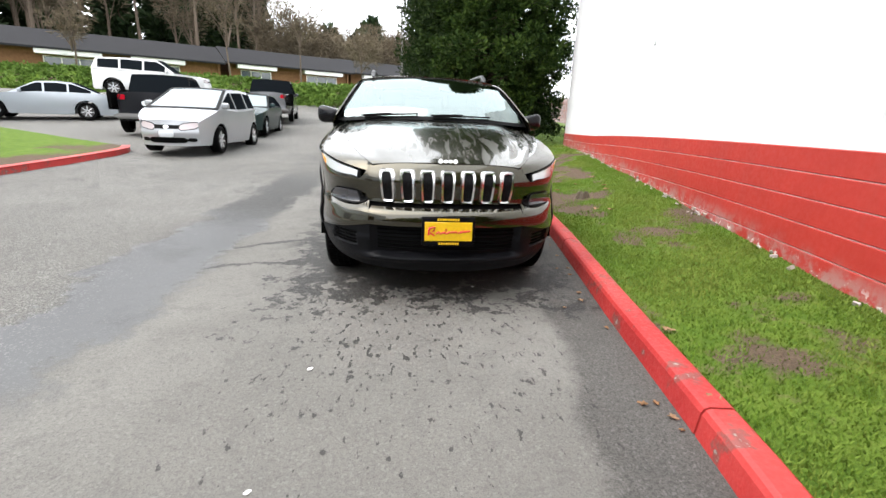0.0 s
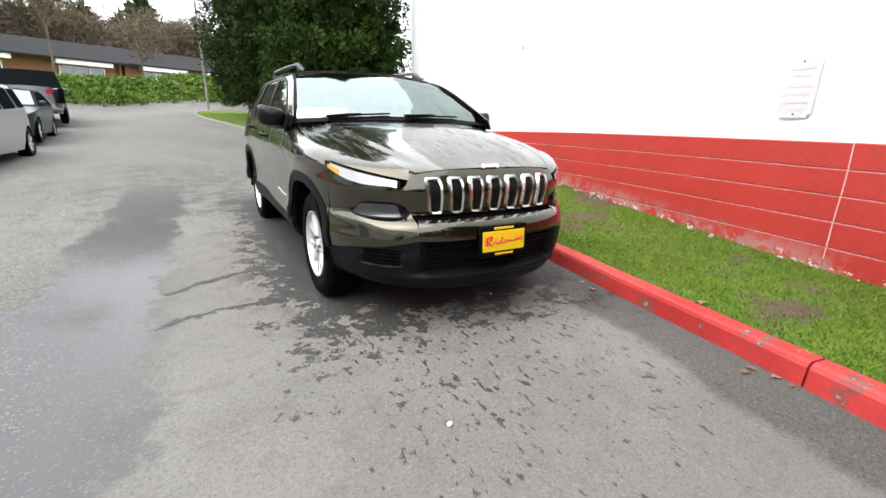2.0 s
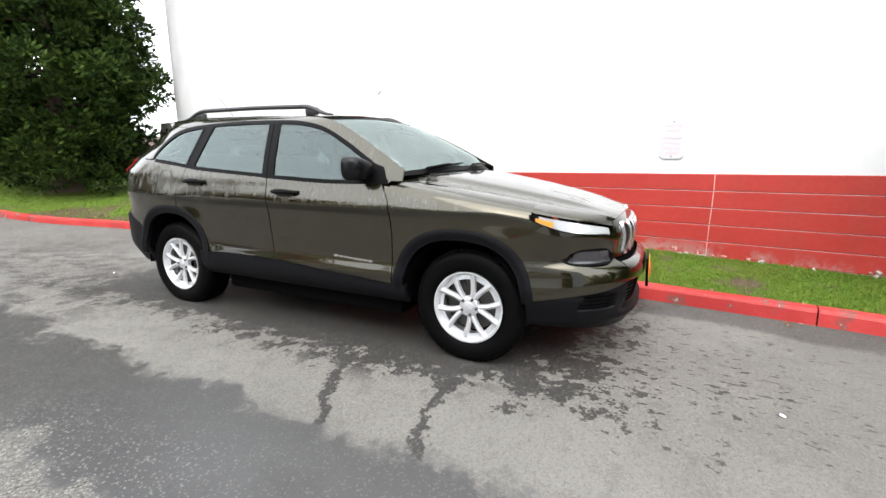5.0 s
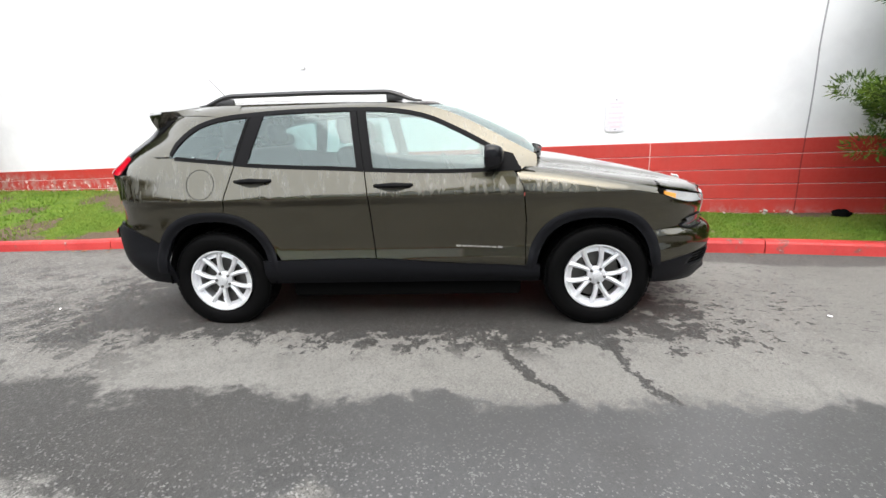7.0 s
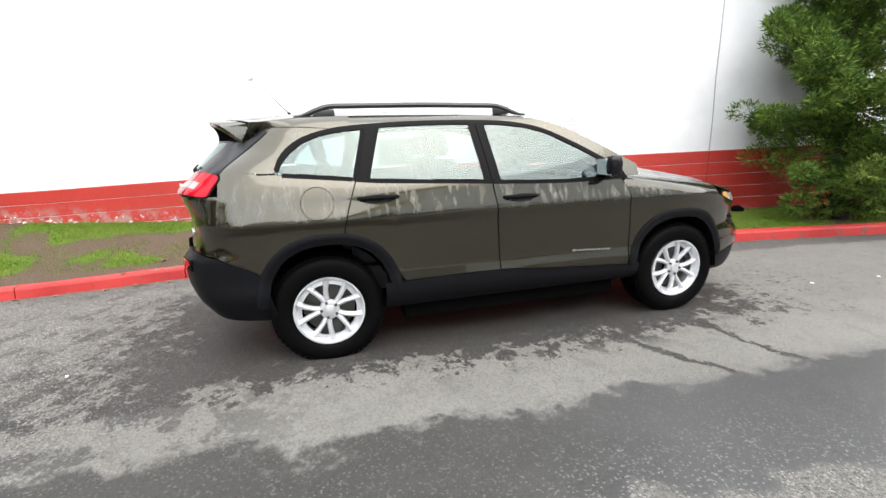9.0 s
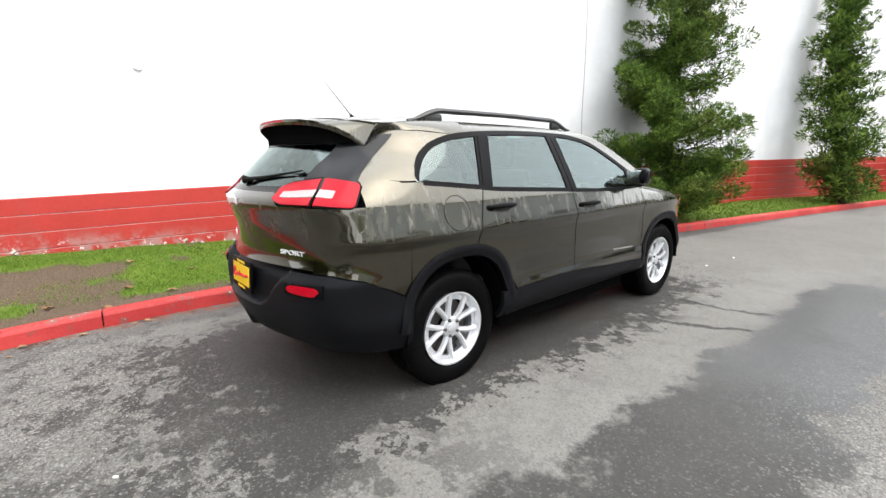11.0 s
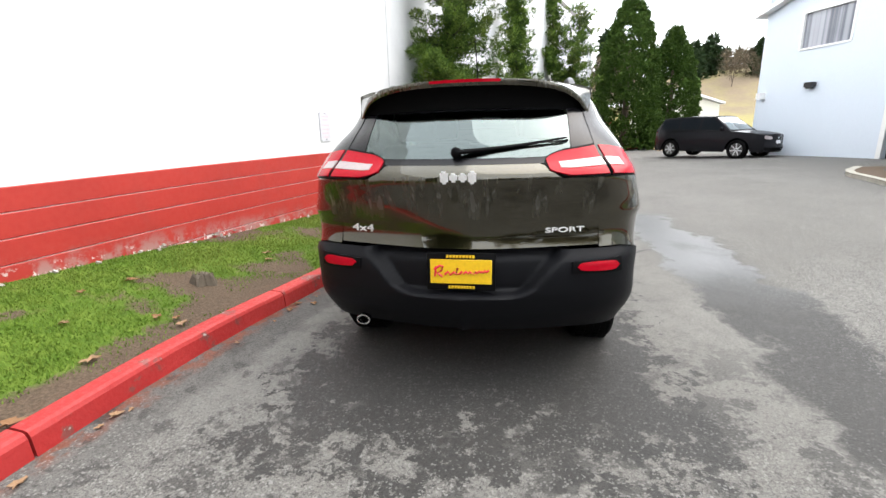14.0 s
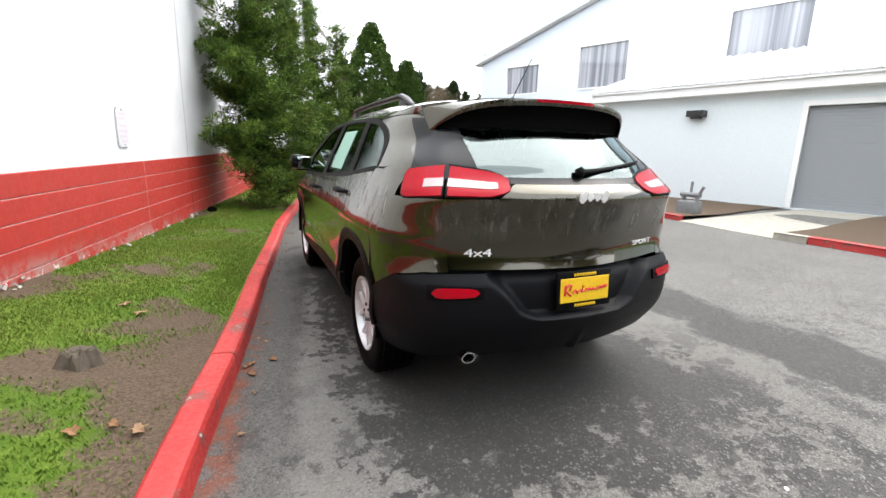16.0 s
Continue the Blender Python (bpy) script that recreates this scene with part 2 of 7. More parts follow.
rust = k.math('MULTIPLY', k.ramp(k.math('ADD', gut, k.math('MULTIPLY', c2, .35)), 1.22, 1.36), k.math('MULTIPLY', k.ramp(y, -.6, 1.4), k.ramp(k.noise(9, 5, .65), .42, .60)))
base = k.mix(k.math('MULTIPLY', rust, .7), base, (.17, .045, .020))
# near-black for wet ground; below the car it carries the car's shade too
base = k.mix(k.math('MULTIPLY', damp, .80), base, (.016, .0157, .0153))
base = k.mix(k.math('MULTIPLY', stone, k.math('MULTIPLY_ADD', coarse, .40, .15)), base, (.29, .285, .27))
film = k.math('MULTIPLY', run, k.math('MULTIPLY', k.ramp(n1, .34, .50, .7, 1.0), k.ramp(k.math('ADD', y, c1), 1.0, -.5)))
# pale blue mixed into the film's colour for the sky it reflects
base = k.mix(k.math('MULTIPLY', film, .12), base, (.17, .175, .19))
rgh = k.math('SUBTRACT', .88, k.math('MULTIPLY', damp, .28))
k.set(Base_Color=base, Roughness=k.math('SUBTRACT', rgh, k.math('MULTIPLY', film, .26)), Specular_IOR_Level=k.math('MULTIPLY_ADD', damp, -.06, k.math('MULTIPLY_ADD', film, .20, .27)))
bp = k.bump(k.math('ADD', k.math('MULTIPLY', spk2, .6), k.math('MULTIPLY', spk3, .9)), .55, .008)
k.l.new(k.math('MULTIPLY_ADD', film, -.48, .55), bp.inputs["Strength"])
M_asphalt = k.m

# soil and turf of the verge
def turf(name, soil_bias, worn=False):
    k = Nodes(name, (.05, .08, .02), .95)
    a, b, c = k.noise(.9, 5, .6), k.noise(60, 4, .6), k.noise(7, 5, .65)
    g = k.mix(k.ramp(c, .35, .65), (.060, .110, .010), (.105, .160, .020))
    s = k.mix(k.ramp(b, .3, .7), (.062, .044, .030), (.125, .092, .063))
    f = k.ramp(a, soil_bias - .05, soil_bias + .05)
    if worn:
        at = k.n.new("ShaderNodeAttribute")
        at.attribute_name = "worn"
        f = k.ramp(k.math('ADD', at.outputs["Fac"], k.math('MULTIPLY', k.math('SUBTRACT', c, .5), .9)), .22, .42)
    k.set(Base_Color=k.mix(f, g, s), Specular_IOR_Level=.2)
    k.bump(k.math('ADD', b, c), .6, .03)
    return k.m


M_turf = turf("verge_turf", .60, True)
M_turf2 = turf("far_turf", .60)
k = Nodes("grass_blade", (.08, .15, .02), .7, 0, .25)
r = k.n.new("ShaderNodeNewGeometry").outputs["Random Per Island"]
big = k.noise(1.2, 3, .5)
k.set(Base_Color=k.mix(k.ramp(big, .35, .7), k.mix(r, (.070, .140, .011), (.125, .205, .020)), k.mix(r, (.108, .160, .016), (.175, .205, .040))))
M_blade = k.m

# painted block wall
def painted(name, col, dirt, line):
    k = Nodes(name, col, .62)
    x, y, z = k.xyz()
    a, b = k.noise(1.4, 5, .6), k.noise(22, 4, .6)
    c = k.noise(1.0, 4, .55, k.scaled((3, 3, .5)))
    base = k.mix(k.ramp(a, .3, .7), tuple(v * .93 for v in col), tuple(min(.85, v * 1.05) for v in col))
    base = k.mix(k.math('MULTIPLY', k.ramp(c, .52, .72), .25), base, dirt)
    if line:
        low = k.math('MULTIPLY', k.ramp(k.math('SUBTRACT', z, k.math('MULTIPLY', y, .043)), .52, .27), k.ramp(k.noise(5, 6, .7), .44, .60))
        base = k.mix(k.math('MULTIPLY', low, .75), base, (.36, .25, .23))
        chip = k.math('MULTIPLY', k.ramp(k.math('SUBTRACT', z, k.math('MULTIPLY', y, .043)), .40, .28), k.ramp(k.noise(14, 4, .6), .60, .63))
        base = k.mix(chip, base, (.66, .62, .59))
    k.set(Base_Color=base, Roughness=k.ramp(b, .3, .7, .5, .7))
    k.bump(b, .25, .004)
    return k.m


M_white = painted("white_wall_paint", (.74, .745, .755), (.68, .68, .69), False)
M_red = painted("red_wall_paint", (.40, .028, .019), (.32, .045, .035), True)
k = Nodes("red_kerb_paint", (.46, .03, .03), .6)
a, b, c = k.noise(4, 6, .65), k.noise(40, 4, .6), k.noise(1.3, 4, .5)
base = k.mix(k.ramp(c, .35, .65), (.34, .018, .017), (.45, .036, .032))
base = k.mix(k.math('MULTIPLY', k.ramp(a, .56, .62), .8), base, (.16, .06, .05))
base = k.mix(k.ramp(k.math('ADD', a, k.math('MULTIPLY', b, .3)), .80, .83), base, (.30, .28, .25))
k.set(Base_Color=base, Roughness=k.ramp(b, .3, .7, .45, .7))
k.bump(k.math('ADD', a, b), .4, .01)
M_kerb = k.m
M_concrete = plain("pale_concrete", (.34, .32, .27), .85, 0, .4, 9)
M_kerbgrey = plain("grey_kerb_concrete", (.17, .16, .145), .9, 0, .4, 12)
M_soil = plain("bark_soil", (.085, .055, .032), .95, 0, .6, 14)


# ---- the ground ----
def rise(x, y):
    """Height of the drive: level round the car, climbing behind it and away from the wall."""
    t = y - 1.6
    a = .05 * .5 * (t + math.sqrt(t * t + 1.2)) - .004 if y > -8 else 0.0
    a *= sstep(-8, 0, y) * (1 - .45 * sstep(-1.5, -4.5, x) * (1 - .6 * sstep(12, 18, y)))
    hollow = sstep(-3.5, .8, x) * sstep(15, 8.5, y)
    a = a * (1 - hollow) + hollow * (.03 * sstep(.4, 1.6, y) - .145 * sstep(1.8, 5.2, y))
    b = .16 * sstep(-6.9, -10.5, x) * sstep(4, -1, y) * sstep(-24, -14, y)
    if y > 27:
        a += 1.3 * sstep(29.5, 33.5, y)
    hi = .80 * sstep(-10, -12.2, x) * sstep(17.4, 18.6, y) * sstep(33, 28, y)
    return a + b + hi


WALL = [(-28.0, -4.9), (-11.0, 1.007), (10.3, 5.267)]


def wall_x(y):
    return lerp_table(WALL, y) if y < 10.3 else 5.267 + .2 * (y - 10.3)


KERB = [(-75, -40.0), (-45, -18.5), (-31, -9.4), (-24, -5.2), (-18.6, -2.75), (-12, -.93), (-7.4, .12), (-4, .83), (-2.4, 1.06), (-.8, 1.30), (1, 1.54), (2, 1.70), (3, 1.84),
        (5, 2.02), (8, 1.85), (11, 1.15), (15, .2), (20, -.7), (24, -1.0), (26.5, -.4), (28, 1.2), (28.6, 3.0)]


def kerb_x(y):
    n = len(KERB)
    for i in range(n - 1):
        if y <= KERB[i + 1][0]:
            break
    (x0, p0), (x1, p1) = KERB[i], KERB[i + 1]
    a, b = KERB[max(i - 1, 0)], KERB[min(i + 2, n - 1)]
    h = x1 - x0
    m0, m1 = (p1 - a[1]) / (x1 - a[0]) * h, (b[1] - p0) / (b[0] - x0) * h
    t = min(1, max(0, (y - x0) / h))
    return (2 * t**3 - 3 * t**2 + 1) * p0 + (t**3 - 2 * t**2 + t) * m0 + (-2 * t**3 + 3 * t**2) * p1 + (t**3 - t**2) * m1


# height of the turf at the wall's foot, and of the top of the red base, along the wall
FOOT = [(-12, .17), (-5, .16), (-3, .16), (-1.8, .20), (0, .275), (1.2, .325), (3.4, .37), (6, .46), (10.3, .44)]
REDTOP = [(-28, 1.30), (-10, 1.215), (-5, 1.135), (0, 1.078), (3.3, 1.0), (6, .905), (10.3, .83)]


def lawn_z(x, y):
    k = kerb_x(y) + .13
    w = wall_x(y) if y < 10.3 else k + 4
    f = min(1.0, max(0.0, (x - k) / max(.5, w - k)))
    k0 = rise(k, y) + .105
    base = lerp_table(FOOT, y)
    return k0 + max(.03, base - k0) * sstep(0, 1, f) + .02 * noise.noise(Vector((x * 1.5, y * 1.5, 3))) * sstep(0, .15, f)


def sheet(name, xs, ys, zf, mat, skip=None):
    bm = bmesh.new()
    rows = [[bm.verts.new((x, y, zf(x, y))) for x in xs] for y in ys]
    for a, b in zip(rows, rows[1:]):
        for i in range(len(a) - 1):
            bm.faces.new((a[i], a[i + 1], b[i + 1], b[i]))
    return mesh_ob(name, bm, mat, smooth=True)


def ticks(*spans):
    out = []
    for a, b, n in spans:
        out += [a + (b - a) * i / n for i in range(n)]
    return out + [spans[-1][1]]


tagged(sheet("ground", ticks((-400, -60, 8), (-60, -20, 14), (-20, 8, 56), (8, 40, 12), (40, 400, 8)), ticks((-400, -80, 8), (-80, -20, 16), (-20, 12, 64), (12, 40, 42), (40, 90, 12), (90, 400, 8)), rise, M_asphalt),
       "worn grey asphalt with dark wet runs and painted shade under the car", "asphalt", kind="structure")

def bare(x, y):
    """Where the verge is trodden bare: mostly beside the kerb behind the car."""
    n = noise.noise(Vector((x * 1.1, y * .8, 0))) + .5 * noise.noise(Vector((x * 3, y * 3, 5)))
    f = (x - kerb_x(y)) / max(.5, wall_x(y) - kerb_x(y))
    edge = .80 * sstep(.34, .12, f) * sstep(0, 1.4, y) + .32 * math.exp(-((f - .62) / .13) ** 2) * sstep(-.5, 2, y) + .22 * math.exp(-((f - .35) / .1) ** 2) * sstep(-2.2, -.5, y)
    return n + edge * 1.15


# verge between kerb and wall
bm = bmesh.new()
rows = []
for y in ticks((-34, -6.5, 70), (-6.5, 6.5, 180), (6.5, 28.4, 90)):
    k0 = kerb_x(y) + .12
    w = (wall_x(y) + .2) if y < 10.3 else k0 + max(.5, 10 * sstep(28.6, 24, y))
    w = max(w, k0 + .4)
    if y > 8.8:
        w = max(w, k0 + 8 * sstep(8.8, 9.9, y) * sstep(28.5, 25, y) + .4)
    rows.append([bm.verts.new((k0 + (w - k0) * i / 24, y, lawn_z(k0 + (w - k0) * i / 24, y))) for i in range(25)])
for a, b in zip(rows, rows[1:]):
    for i in range(24):
        bm.faces.new((a[i], a[i + 1], b[i + 1], b[i]))
lawn_o = mesh_ob("lawn", bm, M_turf, smooth=True)
at = lawn_o.data.attributes.new("worn", 'FLOAT', 'POINT')
for i, v in enumerate(lawn_o.data.vertices):
    at.data[i].value = bare(v.co.x, v.co.y) if -8 < v.co.y < 10 else .6 * noise.noise(v.co * .7)
tagged(lawn_o, "mossy green verge with bare muddy patches", "lawn", kind="structure")


def blades(name, n, xr, yr, zf, ok, h0, h1, w, mat, seed):
    """Grass blades as one mesh: two triangles a blade."""
    rnd = random.Random(seed)
    vs, fs = [], []
    made = 0
    while made < n:
        y = rnd.uniform(*yr)
        a, b = xr(y)
        x = rnd.uniform(a, b)
        if not ok(x, y, rnd):
            continue
        z = zf(x, y) - .004
        t, ln = rnd.uniform(0, 2 * math.pi), rnd.uniform(.2, .9)
        h = rnd.uniform(h0, h1)
        c, s = math.cos(t), math.sin(t)
        t2 = rnd.uniform(0, 2 * math.pi)
        dx, dy = math.cos(t2) * ln * h, math.sin(t2) * ln * h
        i = len(vs)
        vs += [(x - c * w, y - s * w, z), (x + c * w, y + s * w, z), (x + c * w * .7 + dx * .45, y + s * w * .7 + dy * .45, z + h * .6), (x - c * w * .7 + dx * .45, y - s * w * .7 + dy * .45, z + h * .6), (x + dx, y + dy, z + h)]
        fs += [(i, i + 1, i + 2, i + 3), (i + 3, i + 2, i + 4)]
        made += 1
    me = bpy.data.meshes.new(name)
    me.from_pydata(vs, [], fs)
    me.materials.append(mat)
    return new(name, me)


tagged(blades("verge_grass", 90000, lambda y: (kerb_x(y) + .17, wall_x(y) - .02), (-6.2, 6.4), lawn_z, lambda x, y, r: bare(x, y) < .33 + r.uniform(-.50, .32), .010, .030, .0042, M_blade, 3), "short damp green grass on the verge", "grass", kind="stuff")
tagged(blades("far_verge_grass", 16000, lambda y: (kerb_x(y) + .2, min(kerb_x(y) + 7, wall_x(y) if y < 10.3 else 99)), (6.4, 24), lawn_z, lambda x, y, r: True, .025, .05, .011, M_blade, 4), "bright green lawn under the tall trees", "grass", kind="stuff")
tagged(blades("front_verge_grass", 9000, lambda y: (kerb_x(y) + .2, wall_x(y) - .05), (-22, -6.2), lawn_z, lambda x, y, r: True, .03, .06, .01, M_blade, 5), "green grass below the wall", "grass", kind="stuff")

# kerbs: separate lengths with open joints
def kerb_run(name, label, joints, xf, zf, mat, w=.155, h=.13, tilt=.02):
    root = new(name)
    tagged(root, label, "kerb", kind="structure")
    for j0, j1 in zip(joints, joints[1:]):
        bm = bmesh.new()
        rows = []
        n = max(3, int((j1 - j0) / .25))
        for i in range(n + 1):
            y = j0 + .006 + (j1 - j0 - .012) * i / n
            k, g = xf(y), zf(xf(y), y)
            dx = (xf(y + .05) - xf(y - .05)) / .1
            nx, ny = 1 / math.hypot(1, dx), -dx / math.hypot(1, dx)
            jit = .004 * noise.noise(Vector((k * 2, y * 2, 1)))
            prof = ((0, -.06), (tilt * .75, h - .03), (tilt + .006, h - .009), (tilt + .026, h), (w - .02, h + .002), (w - .004, h - .008), (w, h - .03), (w, -.06))
            rows.append([bm.verts.new((k + nx * p + jit, y + ny * p, g + q + jit)) for p, q in prof])
        for a, b in zip(rows, rows[1:]):
            for i in range(len(a) - 1):
                bm.faces.new((a[i], b[i], b[i + 1], a[i + 1]))
        bm.faces.new(rows[0])
        bm.faces.new(rows[-1][::-1])
        bmesh.ops.recalc_face_normals(bm, faces=bm.faces)
        ob = mesh_ob("kerb_stone", bm, mat, root, smooth=False)


kerb_run("kerb", "red painted concrete kerb, chipped and dirty", [-44, -38, -32, -27, -23, -19.5, -16.5, -13.8, -11.2, -8.6, -6.1, -3.55, -.95, 1.2, 2.95, 4.7, 7.2, 9.7, 11.7], kerb_x, rise, M_kerb)
kerb_run("far_kerb", "plain grey concrete kerb round the lawn", [11.7, 14.2, 16.7, 19.2, 21.7, 24.2, 26.2, 27.4, 28.2], kerb_x, rise, M_kerbgrey)

# island opposite: lawn behind a red kerb
def isl_x(y):
    return lerp_table([(-.7, -6.90), (0, -6.97), (.8, -6.98), (2.8, -6.68), (4.2, -6.55), (5.6, -6.48), (6.3, -6.55), (6.8, -6.8)], y)
kerb_run("island_kerb", "red painted kerb of a small lawn", [-.2, 1.7, 3.4, 5.1, 6.8], lambda y: isl_x(y), rise, M_kerb, w=-.155, h=.12, tilt=-.02)
kerb_run("island_kerb_end", "bare concrete end of the lawn's kerb", [-.7, -.2], lambda y: isl_x(y), rise, M_concrete, w=-.155, h=.12, tilt=-.02)
bm = bmesh.new()
rows = []
for y in frange(-.68, 6.8, 30):
    a, b = isl_x(y) - .13, -11.54 - .255 * y
    rows.append([])
    for i in range(13):
        px, py = a + (b - a) * i / 12, y + .36 * i * sstep(1, 6.8, y)
        rows[-1].append(bm.verts.new((px, py, max(rise(a, y) + .10, rise(px, py) + .06) + .06 * math.sin(math.pi * i / 24))))
for a, b in zip(rows, rows[1:]):
    for i in range(12):
        bm.faces.new((a[i], a[i + 1], b[i + 1], b[i]))
isl_o = mesh_ob("island_lawn", bm, M_turf, smooth=True)
at = isl_o.data.attributes.new("worn", 'FLOAT', 'POINT')
for i, v in enumerate(isl_o.data.vertices):
    at.data[i].value = .75 * sstep(4.2, 1.6, v.co.y - .25 * (v.co.x + 6.7)) + .55 * sstep(-8.2, -6.8, v.co.x) + .5 * noise.noise(v.co * .9)
tagged(isl_o, "worn lawn with bare brown earth", "lawn", kind="structure")

# ---- the white hall with its red base ----
BEND, BEND_R = 9.7, .8
BEND_END = BEND + BEND_R * math.pi / 2


def wall_pt(y, off=0.0):
    """A point of the wall's face; past the bend y counts along the rounded corner."""
    dx = .2 if y > -11 else .347
    n = Vector((-1, dx, 0)).normalized()
    if y > BEND:
        a = min(math.pi / 2, (y - BEND) / BEND_R)
        c = Vector((wall_x(BEND), BEND, 0)) - n * BEND_R
        t = Vector((n.y, -n.x, 0))
        return c + (n * math.cos(a) + t * math.sin(a)) * (BEND_R + off)
    return Vector((wall_x(y), y, 0)) + n * off


hall = new("wall_east")
tagged(hall, "white painted block wall with a red base", "wall", kind="structure")
H = .1945
TOPZ = 1.083
JOINT = -4.70


def dip(y):
    """How far the courses run above or below their mean height."""
    return smooth_table(REDTOP, y) - TOPZ


for (ya, yb) in ((-11.0, JOINT), (JOINT, -2.93), (-2.93, BEND), (BEND, BEND_END), (-27.6, -11.0)):
    for c in range(7):
        z1 = TOPZ - H * c
        z0 = z1 - H + .007
        bm = bmesh.new()
        n = max(2, int((yb - ya) / (.6 if ya < BEND else .12)))
        rows = []
        for i in range(n + 1):
            y = ya + .003 + (yb - ya - .006) * i / n
            rows.append([bm.verts.new(wall_pt(y, o) + Vector((0, 0, q + dip(y)))) for o, q in ((-.12, z0), (.006, z0), (.012, z0 + .006), (.012, z1 - .006), (.006, z1), (-.12, z1))])
        for a, b in zip(rows, rows[1:]):
            for i in range(5):
                bm.faces.new((a[i], b[i], b[i + 1], a[i + 1]))
        bm.faces.new(rows[0]), bm.faces.new(rows[-1][::-1])
        bmesh.ops.recalc_face_normals(bm, faces=bm.faces)
        mesh_ob("block_course", bm, M_red, hall)
bm = bmesh.new()
yy = ticks((-28, -11, 17), (-11, JOINT, 12), (JOINT, BEND, 24), (BEND, BEND_END, 16))
P = [wall_pt(y, 0) for y in yy]
zz = [-.4] + [TOPZ - .002] + [TOPZ + H * c for c in range(1, 32)] + [7.3]
rows = [[bm.verts.new(p + Vector((0, 0, q + (dip(p.y) if 0 < q < 7.3 else 0)))) for p in P] for q in zz]
for a, b in zip(rows, rows[1:]):
    for i in range(len(P) - 1):
        bm.faces.new((a[i], a[i + 1], b[i + 1], b[i]))
back = [Vector((26, 6.2, 0)), Vector((22, -32, 0))]
ends = [P[-1], back[0], back[1], P[0]]
for e0, e1 in zip(ends, ends[1:]):
    q = [bm.verts.new(e + Vector((0, 0, h))) for e, h in ((e0, -.4), (e1, -.4), (e1, 7.3), (e0, 7.3))]
    bm.faces.new(q)
bmesh.ops.recalc_face_normals(bm, faces=bm.faces)
mesh_ob("white_face", bm, M_white, hall)
bm = bmesh.new()
tp = [p + Vector((0, 0, 7.3)) for p in (P[0], wall_pt(-11), P[-1])] + [b + Vector((0, 0, 7.3)) for b in back]
bm.faces.new([bm.verts.new(p) for p in tp])
r = bmesh.ops.extrude_face_region(bm, geom=list(bm.faces))
for v in [g for g in r["geom"] if isinstance(g, bmesh.types.BMVert)]:
    v.co.z += .25
bmesh.ops.recalc_face_normals(bm, faces=bm.faces)
mesh_ob("roof_slab", bm, M_kerbgrey, hall)
# dark control joint with its sealant, and a run of pale filler
for y, z0, z1, w, mat, nm in ((JOINT, TOPZ, 7.2, .009, plain("joint_sealant", (.30, .31, .32), .8), "control_joint"), (JOINT, .2, TOPZ, .008, plain("joint_red", (.20, .02, .015), .8), "control_joint"), (-2.93, .25, TOPZ, .005, plain("pale_filler", (.62, .34, .31), .8), "filler_seam")):
    bm = bmesh.new()
    rows = []
    for q in frange(z0, z1, 24):
        j = .012 * noise.noise(Vector((y, q * 2, 0)))
        rows.append([bm.verts.new(wall_pt(y + j + o, .0145 if z1 <= TOPZ else .004) + Vector((0, 0, q + (dip(y) if q > .3 else 0)))) for o in (-w, w)])
    for a, b in zip(rows, rows[1:]):
        bm.faces.new((a[0], a[1], b[1], b[0]))
    mesh_ob(nm, bm, mat, hall)
# worn sign plate on the wall
bm = bmesh.new()
M = Matrix.LocRotScale(wall_pt(-2.465, .012) + Vector((0, 0, 1.505)), Euler((0, 0, radians(-11.3))), None)
boxm(bm, -.006, .006, -.132, .132, -.222, .222)
vert = [e for e in bm.edges if abs(e.verts[0].co.y - e.verts[1].co.y) < .01 and abs(e.verts[0].co.z - e.verts[1].co.z) < .01]
bmesh.ops.bevel(bm, geom=vert, offset=.025, segments=4, affect='EDGES')
bm.transform(M)
sign = mesh_ob("wall_sign", bm, plain("weathered_sign", (.58, .57, .61), .5, 0, 0, 18))
tagged(sign, "faded white metal notice plate screwed to the wall", "sign")
M_faded = plain("faded_print", (.60, .51, .55), .6)
for zz2, ww in ((.15, .09), (.10, .07), (.02, .095), (-.04, .08), (-.10, .09), (-.16, .06)):
    bm = bmesh.new()
    boxm(bm, -.0085, -.007, -ww, ww, zz2 - .012, zz2 + .012)
    bm.transform(M)
    mesh_ob("print_bar", bm, M_faded, sign)
for zz2 in (.195, -.195):
    bm = bmesh.new()
    bmesh.ops.create_cone(bm, cap_ends=True, segments=10, radius1=.008, radius2=.006, depth=.006)
    bm.transform(M @ pose(-.009, 0, zz2, 0, 90, 0))
    mesh_ob("screw", bm, M_disc, sign)
# round blanking plate higher up
bm = bmesh.new()
bmesh.ops.create_cone(bm, cap_ends=True, segments=24, radius1=.05, radius2=.045, depth=.02)
bm.transform(Matrix.LocRotScale(wall_pt(2.2, .02) + Vector((0, 0, 2.45)), Euler((0, radians(90), radians(-11.3))), None))
tagged(mesh_ob("blanking_plate", bm, M_white, None), "round white blanking plate on the wall", "plate")


